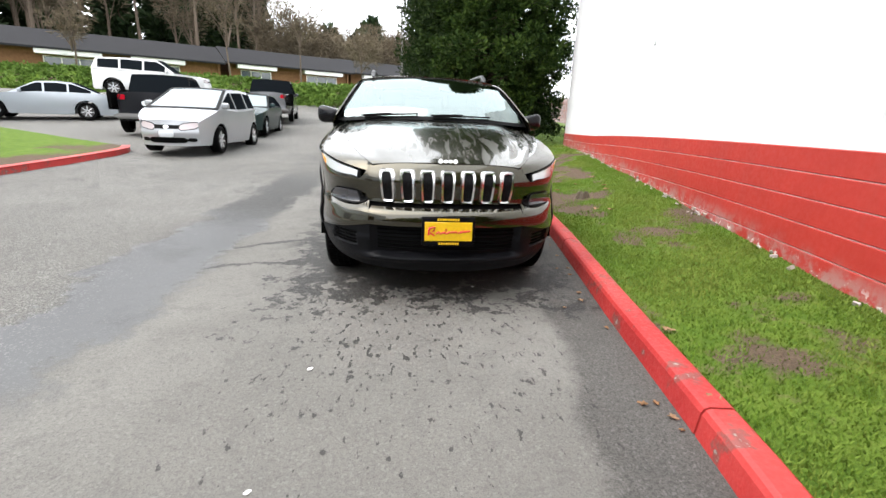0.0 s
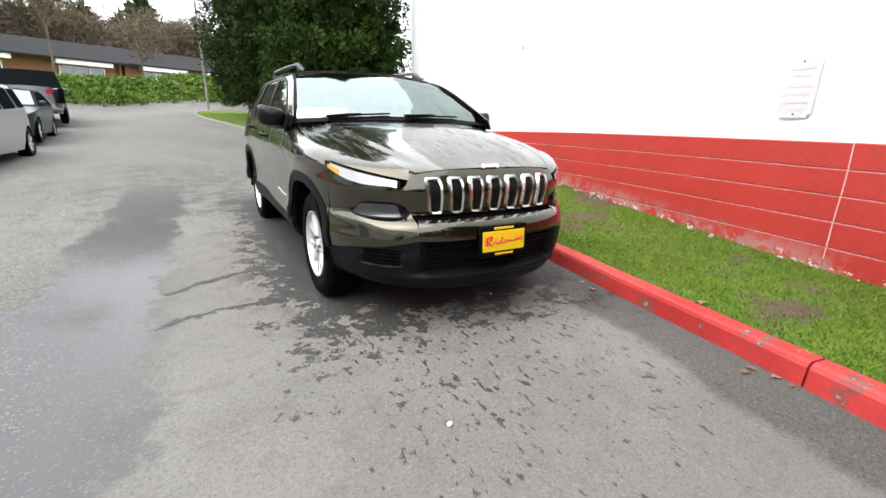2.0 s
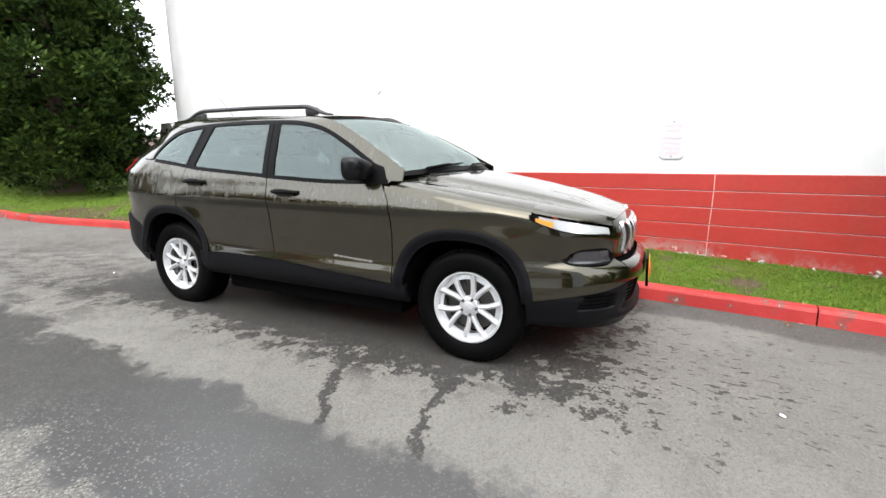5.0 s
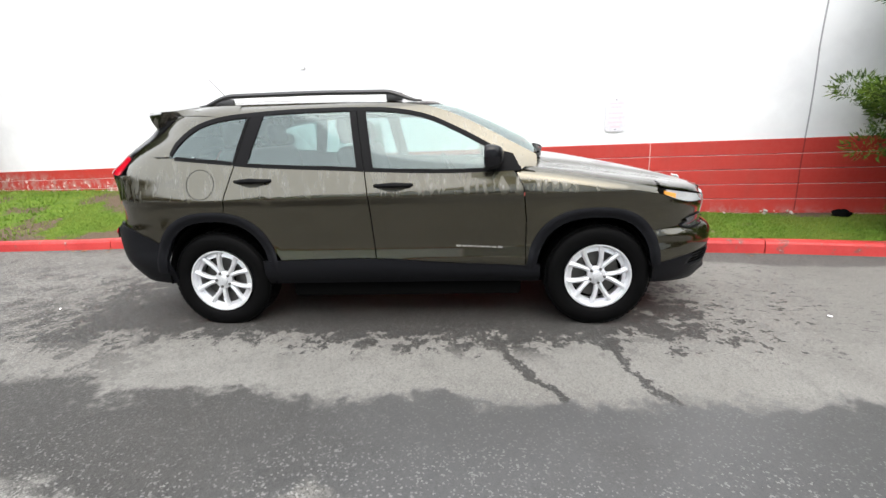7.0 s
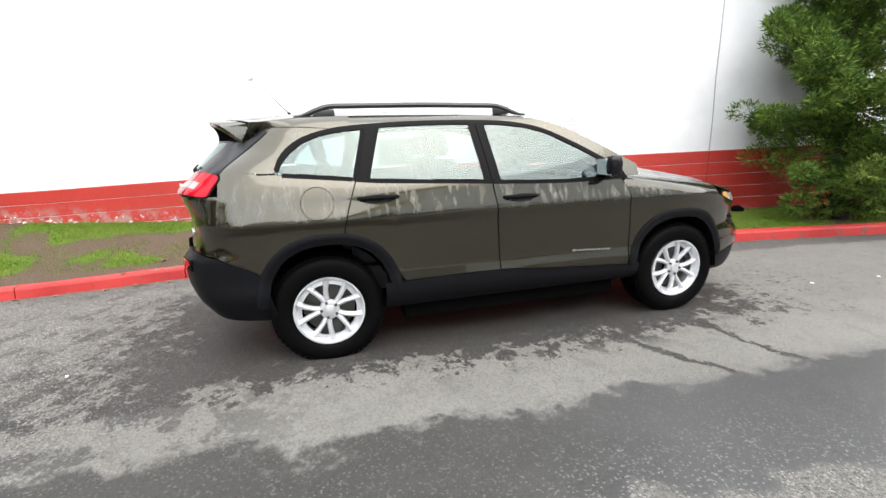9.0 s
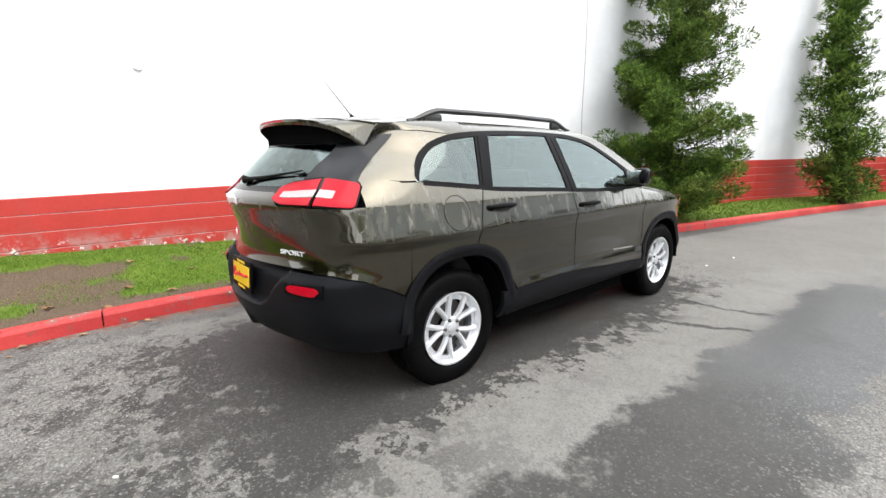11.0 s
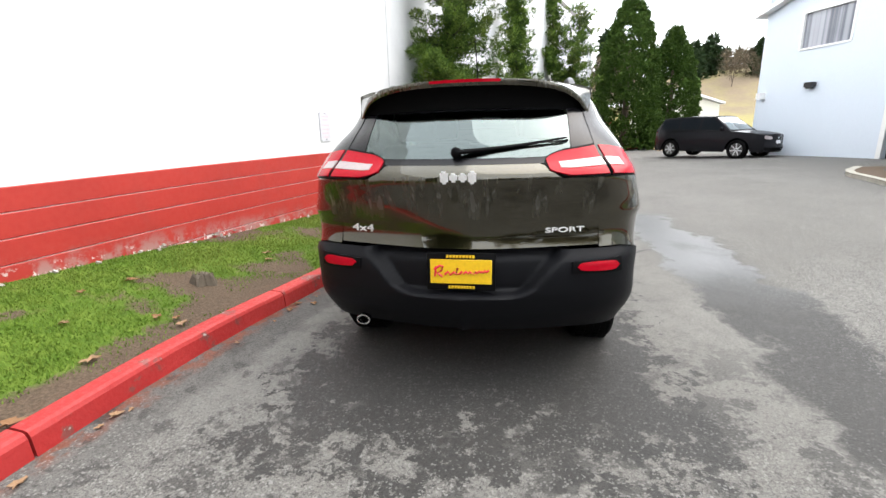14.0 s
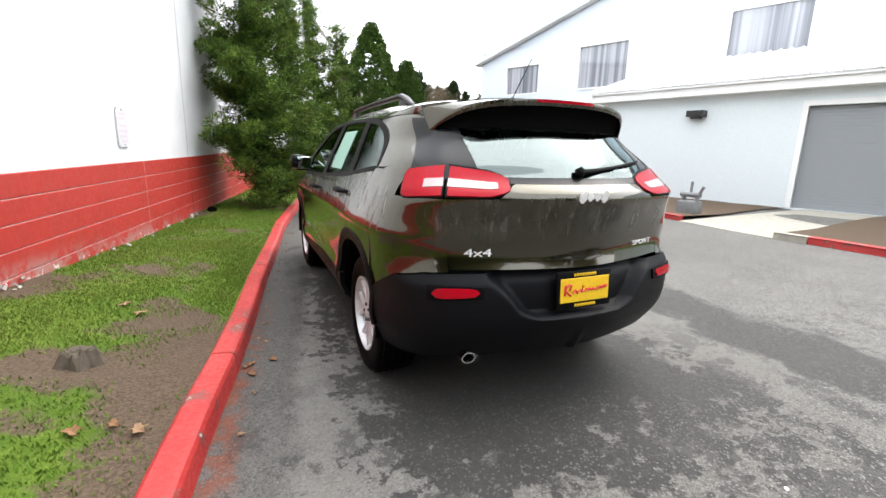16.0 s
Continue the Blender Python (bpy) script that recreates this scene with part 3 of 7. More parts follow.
# ---- plants ----
def cloud_mesh(name, clumps, per, size, mat, parent, label="", seed=1, flat=.5, squash=1.0, spike=1.0):
    """Leaf sprays round clump centres (x, y, z, r): one mesh of small crossed leaves."""
    rs = np.random.RandomState(seed)
    C = np.array(clumps, float)
    n = len(C) * per
    idx = np.repeat(np.arange(len(C)), per)
    d = rs.normal(size=(n, 3))
    d /= np.linalg.norm(d, axis=1)[:, None]
    rad = C[idx, 3] * (rs.uniform(.35, 1.0, n) ** .5)
    p = C[idx, :3] + d * rad[:, None] * np.array([1, 1, squash])
    out = d * np.array([1, 1, .6]) + np.array([0, 0, .35]) + rs.normal(size=(n, 3)) * .45
    out /= np.linalg.norm(out, axis=1)[:, None]
    side = np.cross(out, rs.normal(size=(n, 3)))
    side /= np.linalg.norm(side, axis=1)[:, None]
    s = size * rs.uniform(.6, 1.4, n)[:, None]
    L = out * s * spike
    W = side * s * flat
    v = np.stack([p, p + L * .5 - W, p + L, p + L * .5 + W], 1).reshape(-1, 3)
    base = np.arange(n)[:, None] * 4
    faces = (base + np.array([0, 1, 2, 3])).tolist()
    me = bpy.data.meshes.new(name)
    me.from_pydata(v.tolist(), [], faces)
    me.materials.append(mat)
    ob = new(name, me)
    if parent:
        ob.parent = parent
    if label:
        ob["label"] = label
    return ob


def leaf_mat(name, a, b, c=None, cf=.0):
    k = Nodes(name, a, .7, 0, .10)
    r = k.n.new("ShaderNodeNewGeometry").outputs["Random Per Island"]
    n = k.noise(.9, 3, .5)
    clump = k.noise(3.6, 3, .55)
    base = k.mix(k.math('MULTIPLY', r, k.ramp(clump, .36, .60, .25, 1.0)), a, b)
    if c:
        base = k.mix(k.math('MULTIPLY', k.ramp(n, .56, .66), cf), base, c)
    else:
        base = k.mix(k.math('MULTIPLY', k.ramp(n, .35, .65), .5), base, tuple(v * .6 for v in a))
    k.set(Base_Color=base)
    return k.m


M_pine = leaf_mat("pine_needles", (.022, .055, .010), (.19, .28, .045), (.15, .11, .035), .25)
M_seq = leaf_mat("dark_conifer_needles", (.008, .020, .004), (.045, .072, .013))
M_hedge = leaf_mat("clipped_conifer", (.036, .072, .012), (.075, .120, .022))
M_wood = plain("bark", (.10, .075, .055), .95, 0, .8, 16)
M_bark = plain("dark_pine_bark", (.035, .026, .019), .95, 0, .8, 18)
M_dead = leaf_mat("bare_twigs", (.10, .080, .054), (.185, .150, .10))
M_fir = leaf_mat("fir_needles", (.018, .035, .014), (.040, .062, .022))
M_ivy = leaf_mat("ivy_leaves", (.075, .14, .022), (.15, .22, .045))


def limb(bm, pts, r0, r1, n=7):
    rings = []
    for i, p in enumerate(pts):
        p = Vector(p)
        d = (Vector(pts[min(i + 1, len(pts) - 1)]) - Vector(pts[max(i - 1, 0)])).normalized()
        u = d.cross(Vector((.3, .2, 1)) if abs(d.z) < .9 else Vector((1, 0, 0))).normalized()
        v = u.cross(d)
        r = r0 + (r1 - r0) * i / (len(pts) - 1)
        rings.append([bm.verts.new(p + u * r * math.cos(k * 2 * math.pi / n) + v * r * math.sin(k * 2 * math.pi / n)) for k in range(n)])
    for a, b in zip(rings, rings[1:]):
        for k in range(n):
            bm.faces.new((a[k], a[(k + 1) % n], b[(k + 1) % n], b[k]))
    bm.faces.new(rings[-1])


def pine(x, y, h, w, seed, forks, label, per=130, step=1.0, leaf=.054):
    """A ragged, layered conifer with a twisting trunk and upturned sprays."""
    rnd = random.Random(seed)
    z0 = lawn_z(x, y) - .05
    root = new("pine_tree")
    tagged(root, label, "tree", "trees along the wall")
    bm = bmesh.new()
    clumps = []
    for f in range(forks):
        ang = rnd.uniform(0, 6.28) if forks > 1 else 0
        lean = (.10 if forks > 1 else .03) * h
        hh = h * (1 - .14 * f)
        pts = []
        for i in range(9):
            q = i / 8
            pts.append((x + math.cos(ang + (3.1 if f else 0)) * lean * q ** .7 + .07 * math.sin(q * 7 + seed), y + math.sin(ang + (3.1 if f else 0)) * lean * q ** .7 + .07 * math.cos(q * 6 + seed), z0 + hh * q))
        limb(bm, pts, .11 if forks == 1 else .085, .015, 9)
        zt = .22
        while zt < hh - .1:
            q = zt / hh
            i = min(7, int(q * 8))
            c = Vector(pts[i]).lerp(Vector(pts[i + 1]), q * 8 - i)
            reach = w * (.68 + .45 * rnd.random()) * (1 - q) ** .55 * (.62 if forks > 1 else .8) * (.62 + .5 * sstep(0, .22, q)) + .12
            reach = min(reach, 1.28)
            a = rnd.uniform(0, 6.28)
            tip = c + Vector((math.cos(a) * reach, math.sin(a) * reach, rnd.uniform(-.05, .35) * reach + .08))
            wx = wall_x(tip.y) - .22
            if tip.x > wx:
                tip.x = wx
            mid = c.lerp(tip, .55) + Vector((0, 0, -.08 * reach))
            limb(bm, [c, mid, tip], .022 * (1 - q) + .007, .004, 5)
            m = max(3, int(reach / .17))
            for j in range(m):
                u = .16 + .84 * j / max(1, m - 1)
                p = c.lerp(mid, u / .55) if u < .55 else mid.lerp(tip, (u - .55) / .45)
                rr = (.12 + .12 * rnd.random()) * (1.1 - .25 * u) * (1 + .25 * (1 - q))
                clumps.append((p.x + rnd.uniform(-.08, .08), p.y + rnd.uniform(-.08, .08), p.z + rnd.uniform(-.03, .09), rr))
            zt += rnd.uniform(.05, .10) * step
    mesh_ob("trunk", bm, M_bark, root, "dark brown branching trunk", smooth=True)
    cloud_mesh("crown", clumps, per, leaf, M_pine, root, "ragged green sprays with some brown tips", seed, .13, .66, 1.3)
    return root


pine(1.12, -5.95, 5.4, 1.75, 11, 1, "ragged green pine growing close against the wall", 300, .62)
pine(-.62, -11.9, 6.2, 1.0, 23, 2, "forked ragged green pine beside the wall", 130, 1.45, .085)
pine(-2.3, -18.3, 7.6, 1.9, 31, 2, "tall ragged pine near the end of the wall", 110, 1.45, .10)


def conifer_giant(x, y, h, r, seed, per, zskirt, label, leaf=None):
    """A broad tall evergreen: thick trunk, drooping tiers, dense uneven crown."""
    rnd = random.Random(seed)
    z0 = lawn_z(x, y) - .1
    root = new("evergreen_tree")
    tagged(root, label, "tree", "tall evergreens on the lawn")
    bm = bmesh.new()
    limb(bm, [(x, y, z0), (x + .02, y, z0 + .5), (x, y, z0 + 2.5), (x, y, z0 + h)], .46, .05, 12)
    clumps = []
    zt = zskirt
    while zt < h:
        q = zt / h
        rad = r * (1 - q ** 1.7) ** .8 * (.55 + .45 * sstep(0, .22, q - zskirt / h * .5)) + .15
        for j in range(int(7 + rad * 7)):
            a = rnd.uniform(0, 6.28)
            rr = rad * rnd.uniform(.50, 1.08)
            cx, cy = x + math.cos(a) * rr, y + math.sin(a) * rr
            cz = z0 + zt + rnd.uniform(-.25, .25) - .18 * rr
            clumps.append((cx, cy, cz, rnd.uniform(.24, .48)))
            if j % 4 == 0:
                limb(bm, [(x, y, z0 + zt + .1), ((x + cx) / 2, (y + cy) / 2, cz + .15), (cx, cy, cz)], .05 * (1 - q) + .01, .006, 5)
        zt += .26
    for j in range(7):
        a = rnd.uniform(0, 6.28)
        limb(bm, [(x, y, z0 + 1.2 + .15 * j), (x + math.cos(a) * .7, y + math.sin(a) * .7, z0 + .9), (x + math.cos(a) * 1.3, y + math.sin(a) * 1.3, z0 + .35 + .1 * j)], .03, .006, 5)
    mesh_ob("trunk", bm, M_wood, root, "thick brown trunk", smooth=True)
    cloud_mesh("crown", clumps, per, .105, leaf or M_seq, root, "dense dark green drooping foliage", seed, .26, .8, 1.3)
    return root


M_seq_light = leaf_mat("light_conifer_needles", (.010, .026, .004), (.066, .105, .017))
conifer_giant(3.4, 12.0, 13.0, 2.3, 5, 220, .95, "massive green evergreen close to the end of the wall", M_seq_light)
conifer_giant(2.6, 15.9, 13.5, 1.95, 8, 130, 1.35, "tall dark evergreen with a thick bare lower trunk")
conifer_giant(2.2, 18.4, 14.0, 2.1, 6, 120, 1.4, "tall dark evergreen with a bare lower trunk")
conifer_giant(2.0, 22.8, 15.0, 2.2, 7, 100, 1.2, "tall dark evergreen at the lawn's far end")


def shrub(x, y, z, r, h, mat, per, size, seed, name, label, cat="shrub", squash=1.0):
    rnd = random.Random(seed)
    cl = []
    for i in range(int(60 * r * max(1, h))):
        a, q = rnd.uniform(0, 6.28), rnd.random()
        rr = r * math.sqrt(max(0, 1 - (q * .95) ** 2)) * rnd.uniform(.6, 1)
        cl.append((x + rr * math.cos(a), y + rr * math.sin(a), z + q * h, rnd.uniform(.12, .22) * max(1, r * .8)))
    root = new(name)
    tagged(root, label, cat)
    cloud_mesh("foliage", cl, per, size, mat, root, "", seed, .45)
    bm = bmesh.new()
    limb(bm, [(x, y, z - .1), (x + .03, y, z + h * .5)], .05, .02, 6)
    mesh_ob("stem", bm, M_wood, root)
    return root


shrub(4.6, 11.4, .70, 1.1, .85, M_seq, 60, .08, 71, "shrub", "low dark shrub at the corner of the wall")
shrub(3.2, 30.5, 2.4, 1.1, 1.2, M_ivy, 45, .12, 72, "shrub", "round clipped green shrub on the bank")


def hedge_column(x, y, h, r, seed, per, waist, label):
    rnd = random.Random(seed)
    root = new("columnar_conifer")
    tagged(root, label, "tree", "columnar conifers")
    cl = []
    zt = 0.15
    while zt < h:
        q = zt / h
        rad = r * (1 - q ** 2.2) ** .75 * (1 - .10 * math.exp(-((q - waist) / .03) ** 2)) + .08
        for j in range(int(8 + rad * 9)):
            a = rnd.uniform(0, 6.28)
            cl.append((x + math.cos(a) * rad * rnd.uniform(.86, 1.0), y + math.sin(a) * rad * rnd.uniform(.86, 1.0), zt + rnd.uniform(-.1, .1), rnd.uniform(.18, .32)))
        zt += .24
    cloud_mesh("crown", cl, per, .11, M_hedge, root, "dense clipped foliage", seed, .42, 1.0, 1.2)
    bm = bmesh.new()
    limb(bm, [(x, y, -.1), (x, y, h * .8)], .3, .05, 8)
    mesh_ob("trunk", bm, M_wood, root)


hedge_column(-7.35, -28.6, 9.6, 2.1, 41, 75, .42, "tall clipped conifer with a waist")
hedge_column(-10.6, -30.2, 7.7, 1.75, 42, 75, .9, "tall pointed conifer at the drive's end")
# ---- the car ----
def part(name, bm, mat, parent, label="", smooth=True, angle=40):
    """Links a bmesh as one mesh object under a thing or a part."""
    bmesh.ops.remove_doubles(bm, verts=bm.verts, dist=0.0002)
    bm.normal_update()
    if smooth:
        for f in bm.faces:
            f.smooth = True
        for e in bm.edges:
            if len(e.link_faces) == 2 and e.calc_face_angle(0) > radians(angle):
                e.smooth = False
    return mesh_ob(name, bm, mat, parent, label)


def patch(bm, fn, na, nb, flange=0.0, out=None, aa=None, close=False):
    """A grid fn(a, b) for a, b in 0..1, facing out, with a turned-in border of that depth."""
    aa = aa or [i / na for i in range(na + 1)]
    na = len(aa) - 1
    P = [[Vector(fn(a, j / nb)) for j in range(nb + 1)] for a in aa]
    c = P[na // 2][nb // 2]
    o = Vector(out) if out else Vector((c.x, c.y * 0.55, max(0.0, c.z - 0.9) * 1.4))
    n = (P[na // 2 + 1][nb // 2] - P[na // 2 - 1][nb // 2]).cross(P[na // 2][nb // 2 + 1] - P[na // 2][nb // 2 - 1])
    flip = n.dot(o) < 0
    V = [[bm.verts.new(p) for p in r] for r in P]
    fs = []
    for i in range(na):
        for j in range(nb):
            q = (V[i][j], V[i + 1][j], V[i + 1][j + 1], V[i][j + 1])
            if len({v.co.to_tuple(5) for v in q}) < 3:
                continue
            try:
                fs.append(bm.faces.new(q[::-1] if flip else q))
            except ValueError:
                pass
    if flange:
        ring = [(i, 0) for i in range(na + 1)] + [(na, j) for j in range(1, nb + 1)] + [(i, nb) for i in range(na - 1, -1, -1)] + [(0, j) for j in range(nb - 1, 0, -1)]
        inner = []
        for i, j in ring:
            i0, i1, j0, j1 = max(0, i - 1), min(na, i + 1), max(0, j - 1), min(nb, j + 1)
            nn = (P[i1][j] - P[i0][j]).cross(P[i][j1] - P[i][j0])
            nn = (-nn if flip else nn)
            nn = nn.normalized() if nn.length > 1e-9 else o.normalized()
            inner.append(bm.verts.new(P[i][j] - nn * flange))
        m = len(ring)
        for k in range(m):
            a, b = ring[k], ring[(k + 1) % m]
            q = (V[a[0]][a[1]], V[b[0]][b[1]], inner[(k + 1) % m], inner[k])
            try:
                bm.faces.new(q if flip else q[::-1])
            except ValueError:
                pass
    return V


def tube(bm, pts, r, n=8, flat=1.0, cap=True):
    """A round bar through points; flat squeezes it upwards."""
    rings = []
    for i, p in enumerate(pts):
        p = Vector(p)
        d = (Vector(pts[min(i + 1, len(pts) - 1)]) - Vector(pts[max(i - 1, 0)])).normalized()
        u = d.cross(Vector((0, 0, 1)))
        u = u.normalized() if u.length > 1e-3 else Vector((1, 0, 0))
        v = u.cross(d)
        rr = r[i] if isinstance(r, (list, tuple)) else r
        rings.append([bm.verts.new(p + u * rr * math.cos(k * 2 * math.pi / n) + v * rr * flat * math.sin(k * 2 * math.pi / n)) for k in range(n)])
    for a, b in zip(rings, rings[1:]):
        for k in range(n):
            bm.faces.new((a[k], b[k], b[(k + 1) % n], a[(k + 1) % n]))
    if cap:
        bm.faces.new(rings[0])
        bm.faces.new(rings[-1][::-1])


def lathe(bm, prof, n, axis="x", centre=(0, 0, 0), close=False):
    """Spin (along, radius) pairs round an axis."""
    c = Vector(centre)
    rings = []
    for h, r in prof:
        ring = []
        for k in range(n):
            t = 2 * math.pi * k / n
            p = Vector((h, r * math.cos(t), r * math.sin(t))) if axis == "x" else (Vector((r * math.cos(t), h, r * math.sin(t))) if axis == "y" else Vector((r * math.cos(t), r * math.sin(t), h)))
            ring.append(bm.verts.new(c + p))
        rings.append(ring)
    pairs = list(zip(rings, rings[1:])) + ([(rings[-1], rings[0])] if close else [])
    for a, b in pairs:
        for k in range(n):
            bm.faces.new((a[k], a[(k + 1) % n], b[(k + 1) % n], b[k]))
    bmesh.ops.recalc_face_normals(bm, faces=bm.faces)


def rbox(bm, x0, x1, y0, y1, z0, z1, r=0.02, seg=2):
    """A box with rounded edges."""
    b2 = bmesh.new()
    boxm(b2, x0, x1, y0, y1, z0, z1)
    bmesh.ops.bevel(b2, geom=list(b2.edges), offset=r, segments=seg, profile=0.5, affect='EDGES')
    me = bpy.data.meshes.new("tmp")
    b2.to_mesh(me)
    b2.free()
    bm.from_mesh(me)
    bpy.data.meshes.remove(me)


W_TAB = [(.18, .76), (.30, .86), (.36, .885), (.44, .905), (.52, .914), (.60, .901), (.75, .907), (.86, .912), (.91, .9175), (.94, .927), (.952, .9325), (.96, .9325), (.975, .929), (1.0, .922), (1.06, .903), (1.12, .885), (1.2, .855), (1.3, .812), (1.45, .742), (1.52, .705), (1.56, .665), (1.60, .60)]
F_TAB = [(.18, -2.16), (.26, -2.24), (.40, -2.285), (.52, -2.305), (.60, -2.305), (.645, -2.28), (.68, -2.21), (.74, -2.205), (.82, -2.215), (.88, -2.19), (.93, -2.155), (.98, -2.08), (1.1, -1.9)]
R_TAB = [(.28, 2.16), (.36, 2.25), (.46, 2.30), (.60, 2.33), (.74, 2.325), (.80, 2.285), (.88, 2.265), (1.0, 2.27), (1.08, 2.295), (1.13, 2.312), (1.165, 2.302), (1.22, 2.235), (1.30, 2.17), (1.40, 2.075), (1.50, 1.975), (1.6, 1.87)]
BOW = .13


Y1F, Y1R, NF, NR = -1.0, 1.0, 3.0, 6.5
HUB_F, HUB_R, HUB_Z = -1.335, 1.36, 0.358
ARCHES = ((-1.29, .455, .49), (1.33, .455, .515))


def nrear(z):
    """How square the rear corner is at a height."""
    return NR - 2.3 * sstep(1.22, 1.42, z)


def half_w(y, z):
    w = smooth_table(W_TAB, z)
    for yc, hw, hz in ARCHES:
        d = math.hypot((y - yc) / hw, (z - .36) / hz)
        if z > .3:
            w += 0.009 * math.exp(-((d - 1.0) / 0.22) ** 2)
    return w


def side_x(y, z):
    w = half_w(y, z)
    if y < Y1F:
        t = min(1, (Y1F - y) / (Y1F - smooth_table(F_TAB, z)))
        return w * max(0, 1 - t ** NF) ** (1 / NF)
    if y > Y1R:
        n, L, x = nrear(z), smooth_table(R_TAB, z) - Y1R, w
        for _ in range(7):
            d = y - Y1R + BOW * .5 * (1 - math.cos(math.pi * min(1, x / .78))) * sstep(0, .6, y - Y1R)
            x = .5 * x + .5 * w * max(0, 1 - min(1, d / L) ** n) ** (1 / n)
        return x
    return w


def side_pt(s, y, z, off=0.0):
    return Vector((s * (side_x(y, z) + off), y, z))


def polar(deg, z, w, L, n):
    c, s = math.cos(radians(deg)), math.sin(radians(deg))
    r = 1 / ((abs(c) / w) ** n + (abs(s) / L) ** n) ** (1 / n)
    return r * c, r * s


def front_pt(deg, z, off=0.0):
    L = Y1F - smooth_table(F_TAB, z)
    w = smooth_table(W_TAB, z)
    x, d = polar(deg, z, w, L, NF)
    y = Y1F - d
    e = 0.009 * math.exp(-((math.hypot((y + 1.29) / .455, (z - .36) / .49) - 1) / .22) ** 2) * sstep(.9, .3, d) if z > .3 else 0
    v = Vector((x + math.copysign(e, x), y, z))
    return v + Vector((math.cos(radians(deg)), -math.sin(radians(deg)), 0)) * off


def rear_pt(deg, z, off=0.0):
    L = smooth_table(R_TAB, z) - Y1R
    w = smooth_table(W_TAB, z)
    x, d = polar(deg, z, w, L, nrear(z))
    y = Y1R + d - BOW * .5 * (1 - math.cos(math.pi * min(1, abs(x) / .78))) * sstep(0, .6, d)
    e = 0.009 * math.exp(-((math.hypot((y - 1.33) / .455, (z - .36) / .515) - 1) / .22) ** 2) * sstep(1.0, .4, d) if z > .3 else 0
    v = Vector((x + math.copysign(e, x), y, z))
    return v + Vector((math.cos(radians(deg)), math.sin(radians(deg)), 0)) * off


def find_deg(fn, test):
    """The angle between 0 and 90 at which test(point) turns true."""
    lo, hi = 0.0, 90.0
    for _ in range(26):
        m = (lo + hi) / 2
        if test(fn(m)):
            hi = m
        else:
            lo = m
    return (lo + hi) / 2


def deg_fx(x, z):
    return find_deg(lambda d: front_pt(d, z), lambda p: p.x < x)


def deg_fy(y, z):
    return find_deg(lambda d: front_pt(d, z), lambda p: p.y < y)


def deg_rx(x, z):
    return find_deg(lambda d: rear_pt(d, z), lambda p: p.x < x)


def deg_ry(y, z):
    return find_deg(lambda d: rear_pt(d, z), lambda p: p.y > y)


def side_deg(s, d):
    return d if s > 0 else 180 - d


def arch_z(i, y, grow=0.0):
    """Height of the arch's edge over y, or 0 outside it."""
    yc, hw, hz = ARCHES[i]
    t = abs(y - yc) / (hw + grow)
    return .36 + (hz + grow) * (1 - t ** 2.5) ** (1 / 2.5) if t < 1 else 0.0


CLAD = [(-.85, .465), (-.3, .495), (.2, .53), (.95, .525)]
BELT = [(-.80, 1.115), (-.3, 1.11), (.22, 1.132), (.33, 1.14), (1.0, 1.18), (1.2, 1.203), (1.6, 1.245)]
WTOP = [(-.80, 1.13), (-.70, 1.20), (-.58, 1.268), (-.43, 1.35), (-.2, 1.455), (0.02, 1.505), (.25, 1.522), (.7, 1.526), (1.05, 1.512), (1.26, 1.490), (1.42, 1.445), (1.52, 1.385), (1.58, 1.315), (1.605, 1.25)]
ROOF_EDGE = [(-1.0, 1.145), (-.92, 1.19), (-.78, 1.265), (-.54, 1.395), (-.31, 1.50), (-.12, 1.548), (.3, 1.574), (1.0, 1.584), (1.45, 1.582), (1.8, 1.56)]


def bumper_top(deg):
    d = deg if deg <= 90 else 180 - deg
    return lerp_table([(36, .56), (41, .60), (47, .70), (52, .768), (58, .796), (90, .803)], d)


def clad_z(y):
    return smooth_table(CLAD, y)


def belt_z(y):
    return smooth_table(BELT, y)


def wtop_z(y):
    return smooth_table(WTOP, y)


def roof_z(y):
    return smooth_table(ROOF_EDGE, y)


def seam_f(z):
    return lerp_table([(.4, -.83), (.78, -.835), (1.0, -.815), (1.13, -.74)], z)


def seam_b(z):
    return lerp_table([(.4, .18), (.97, .215), (1.14, .235), (1.55, .30)], z)


def seam_r(z):
    return lerp_table([(.6, 1.24), (.88, 1.225), (1.0, 1.195), (1.2, 1.125), (1.55, 1.03)], z)


car = new("sport_utility_car")
tagged(car, "dark olive green metallic sport utility car beside the red kerb", "car")
GAP = 0.004


def dense(n):
    return [0.5 - 0.5 * math.cos(math.pi * i / n) for i in range(n + 1)]


def column_panel(bm, s, yl, yr, zlo, zhi, na=30, nb=26, off=0.0, flange=0.012):
    """Side panel between two seams and two height lines."""
    def fn(a, b):
        z = .8
        for _ in range(4):
            y = yl(z) + (yr(z) - yl(z)) * a
            z = zlo(y) + (zhi(y) - zlo(y)) * b
        return side_pt(s, y, z, off)
    patch(bm, fn, na, nb, flange, out=(s, 0, 0.2), aa=dense(na))


HOOD_EDGE = [(-2.13, .47), (-2.05, .52), (-1.9, .585), (-1.6, .67), (-1.2, .74), (-.84, .785)]
HOOD_EDGE_Z = [(-2.13, .915), (-2.05, .94), (-1.9, .972), (-1.6, 1.025), (-1.2, 1.085), (-.84, 1.13)]
HOOD_MID_Z = [(-2.17, .935), (-2.05, .962), (-1.9, .998), (-1.6, 1.07), (-1.2, 1.145), (-.98, 1.175)]


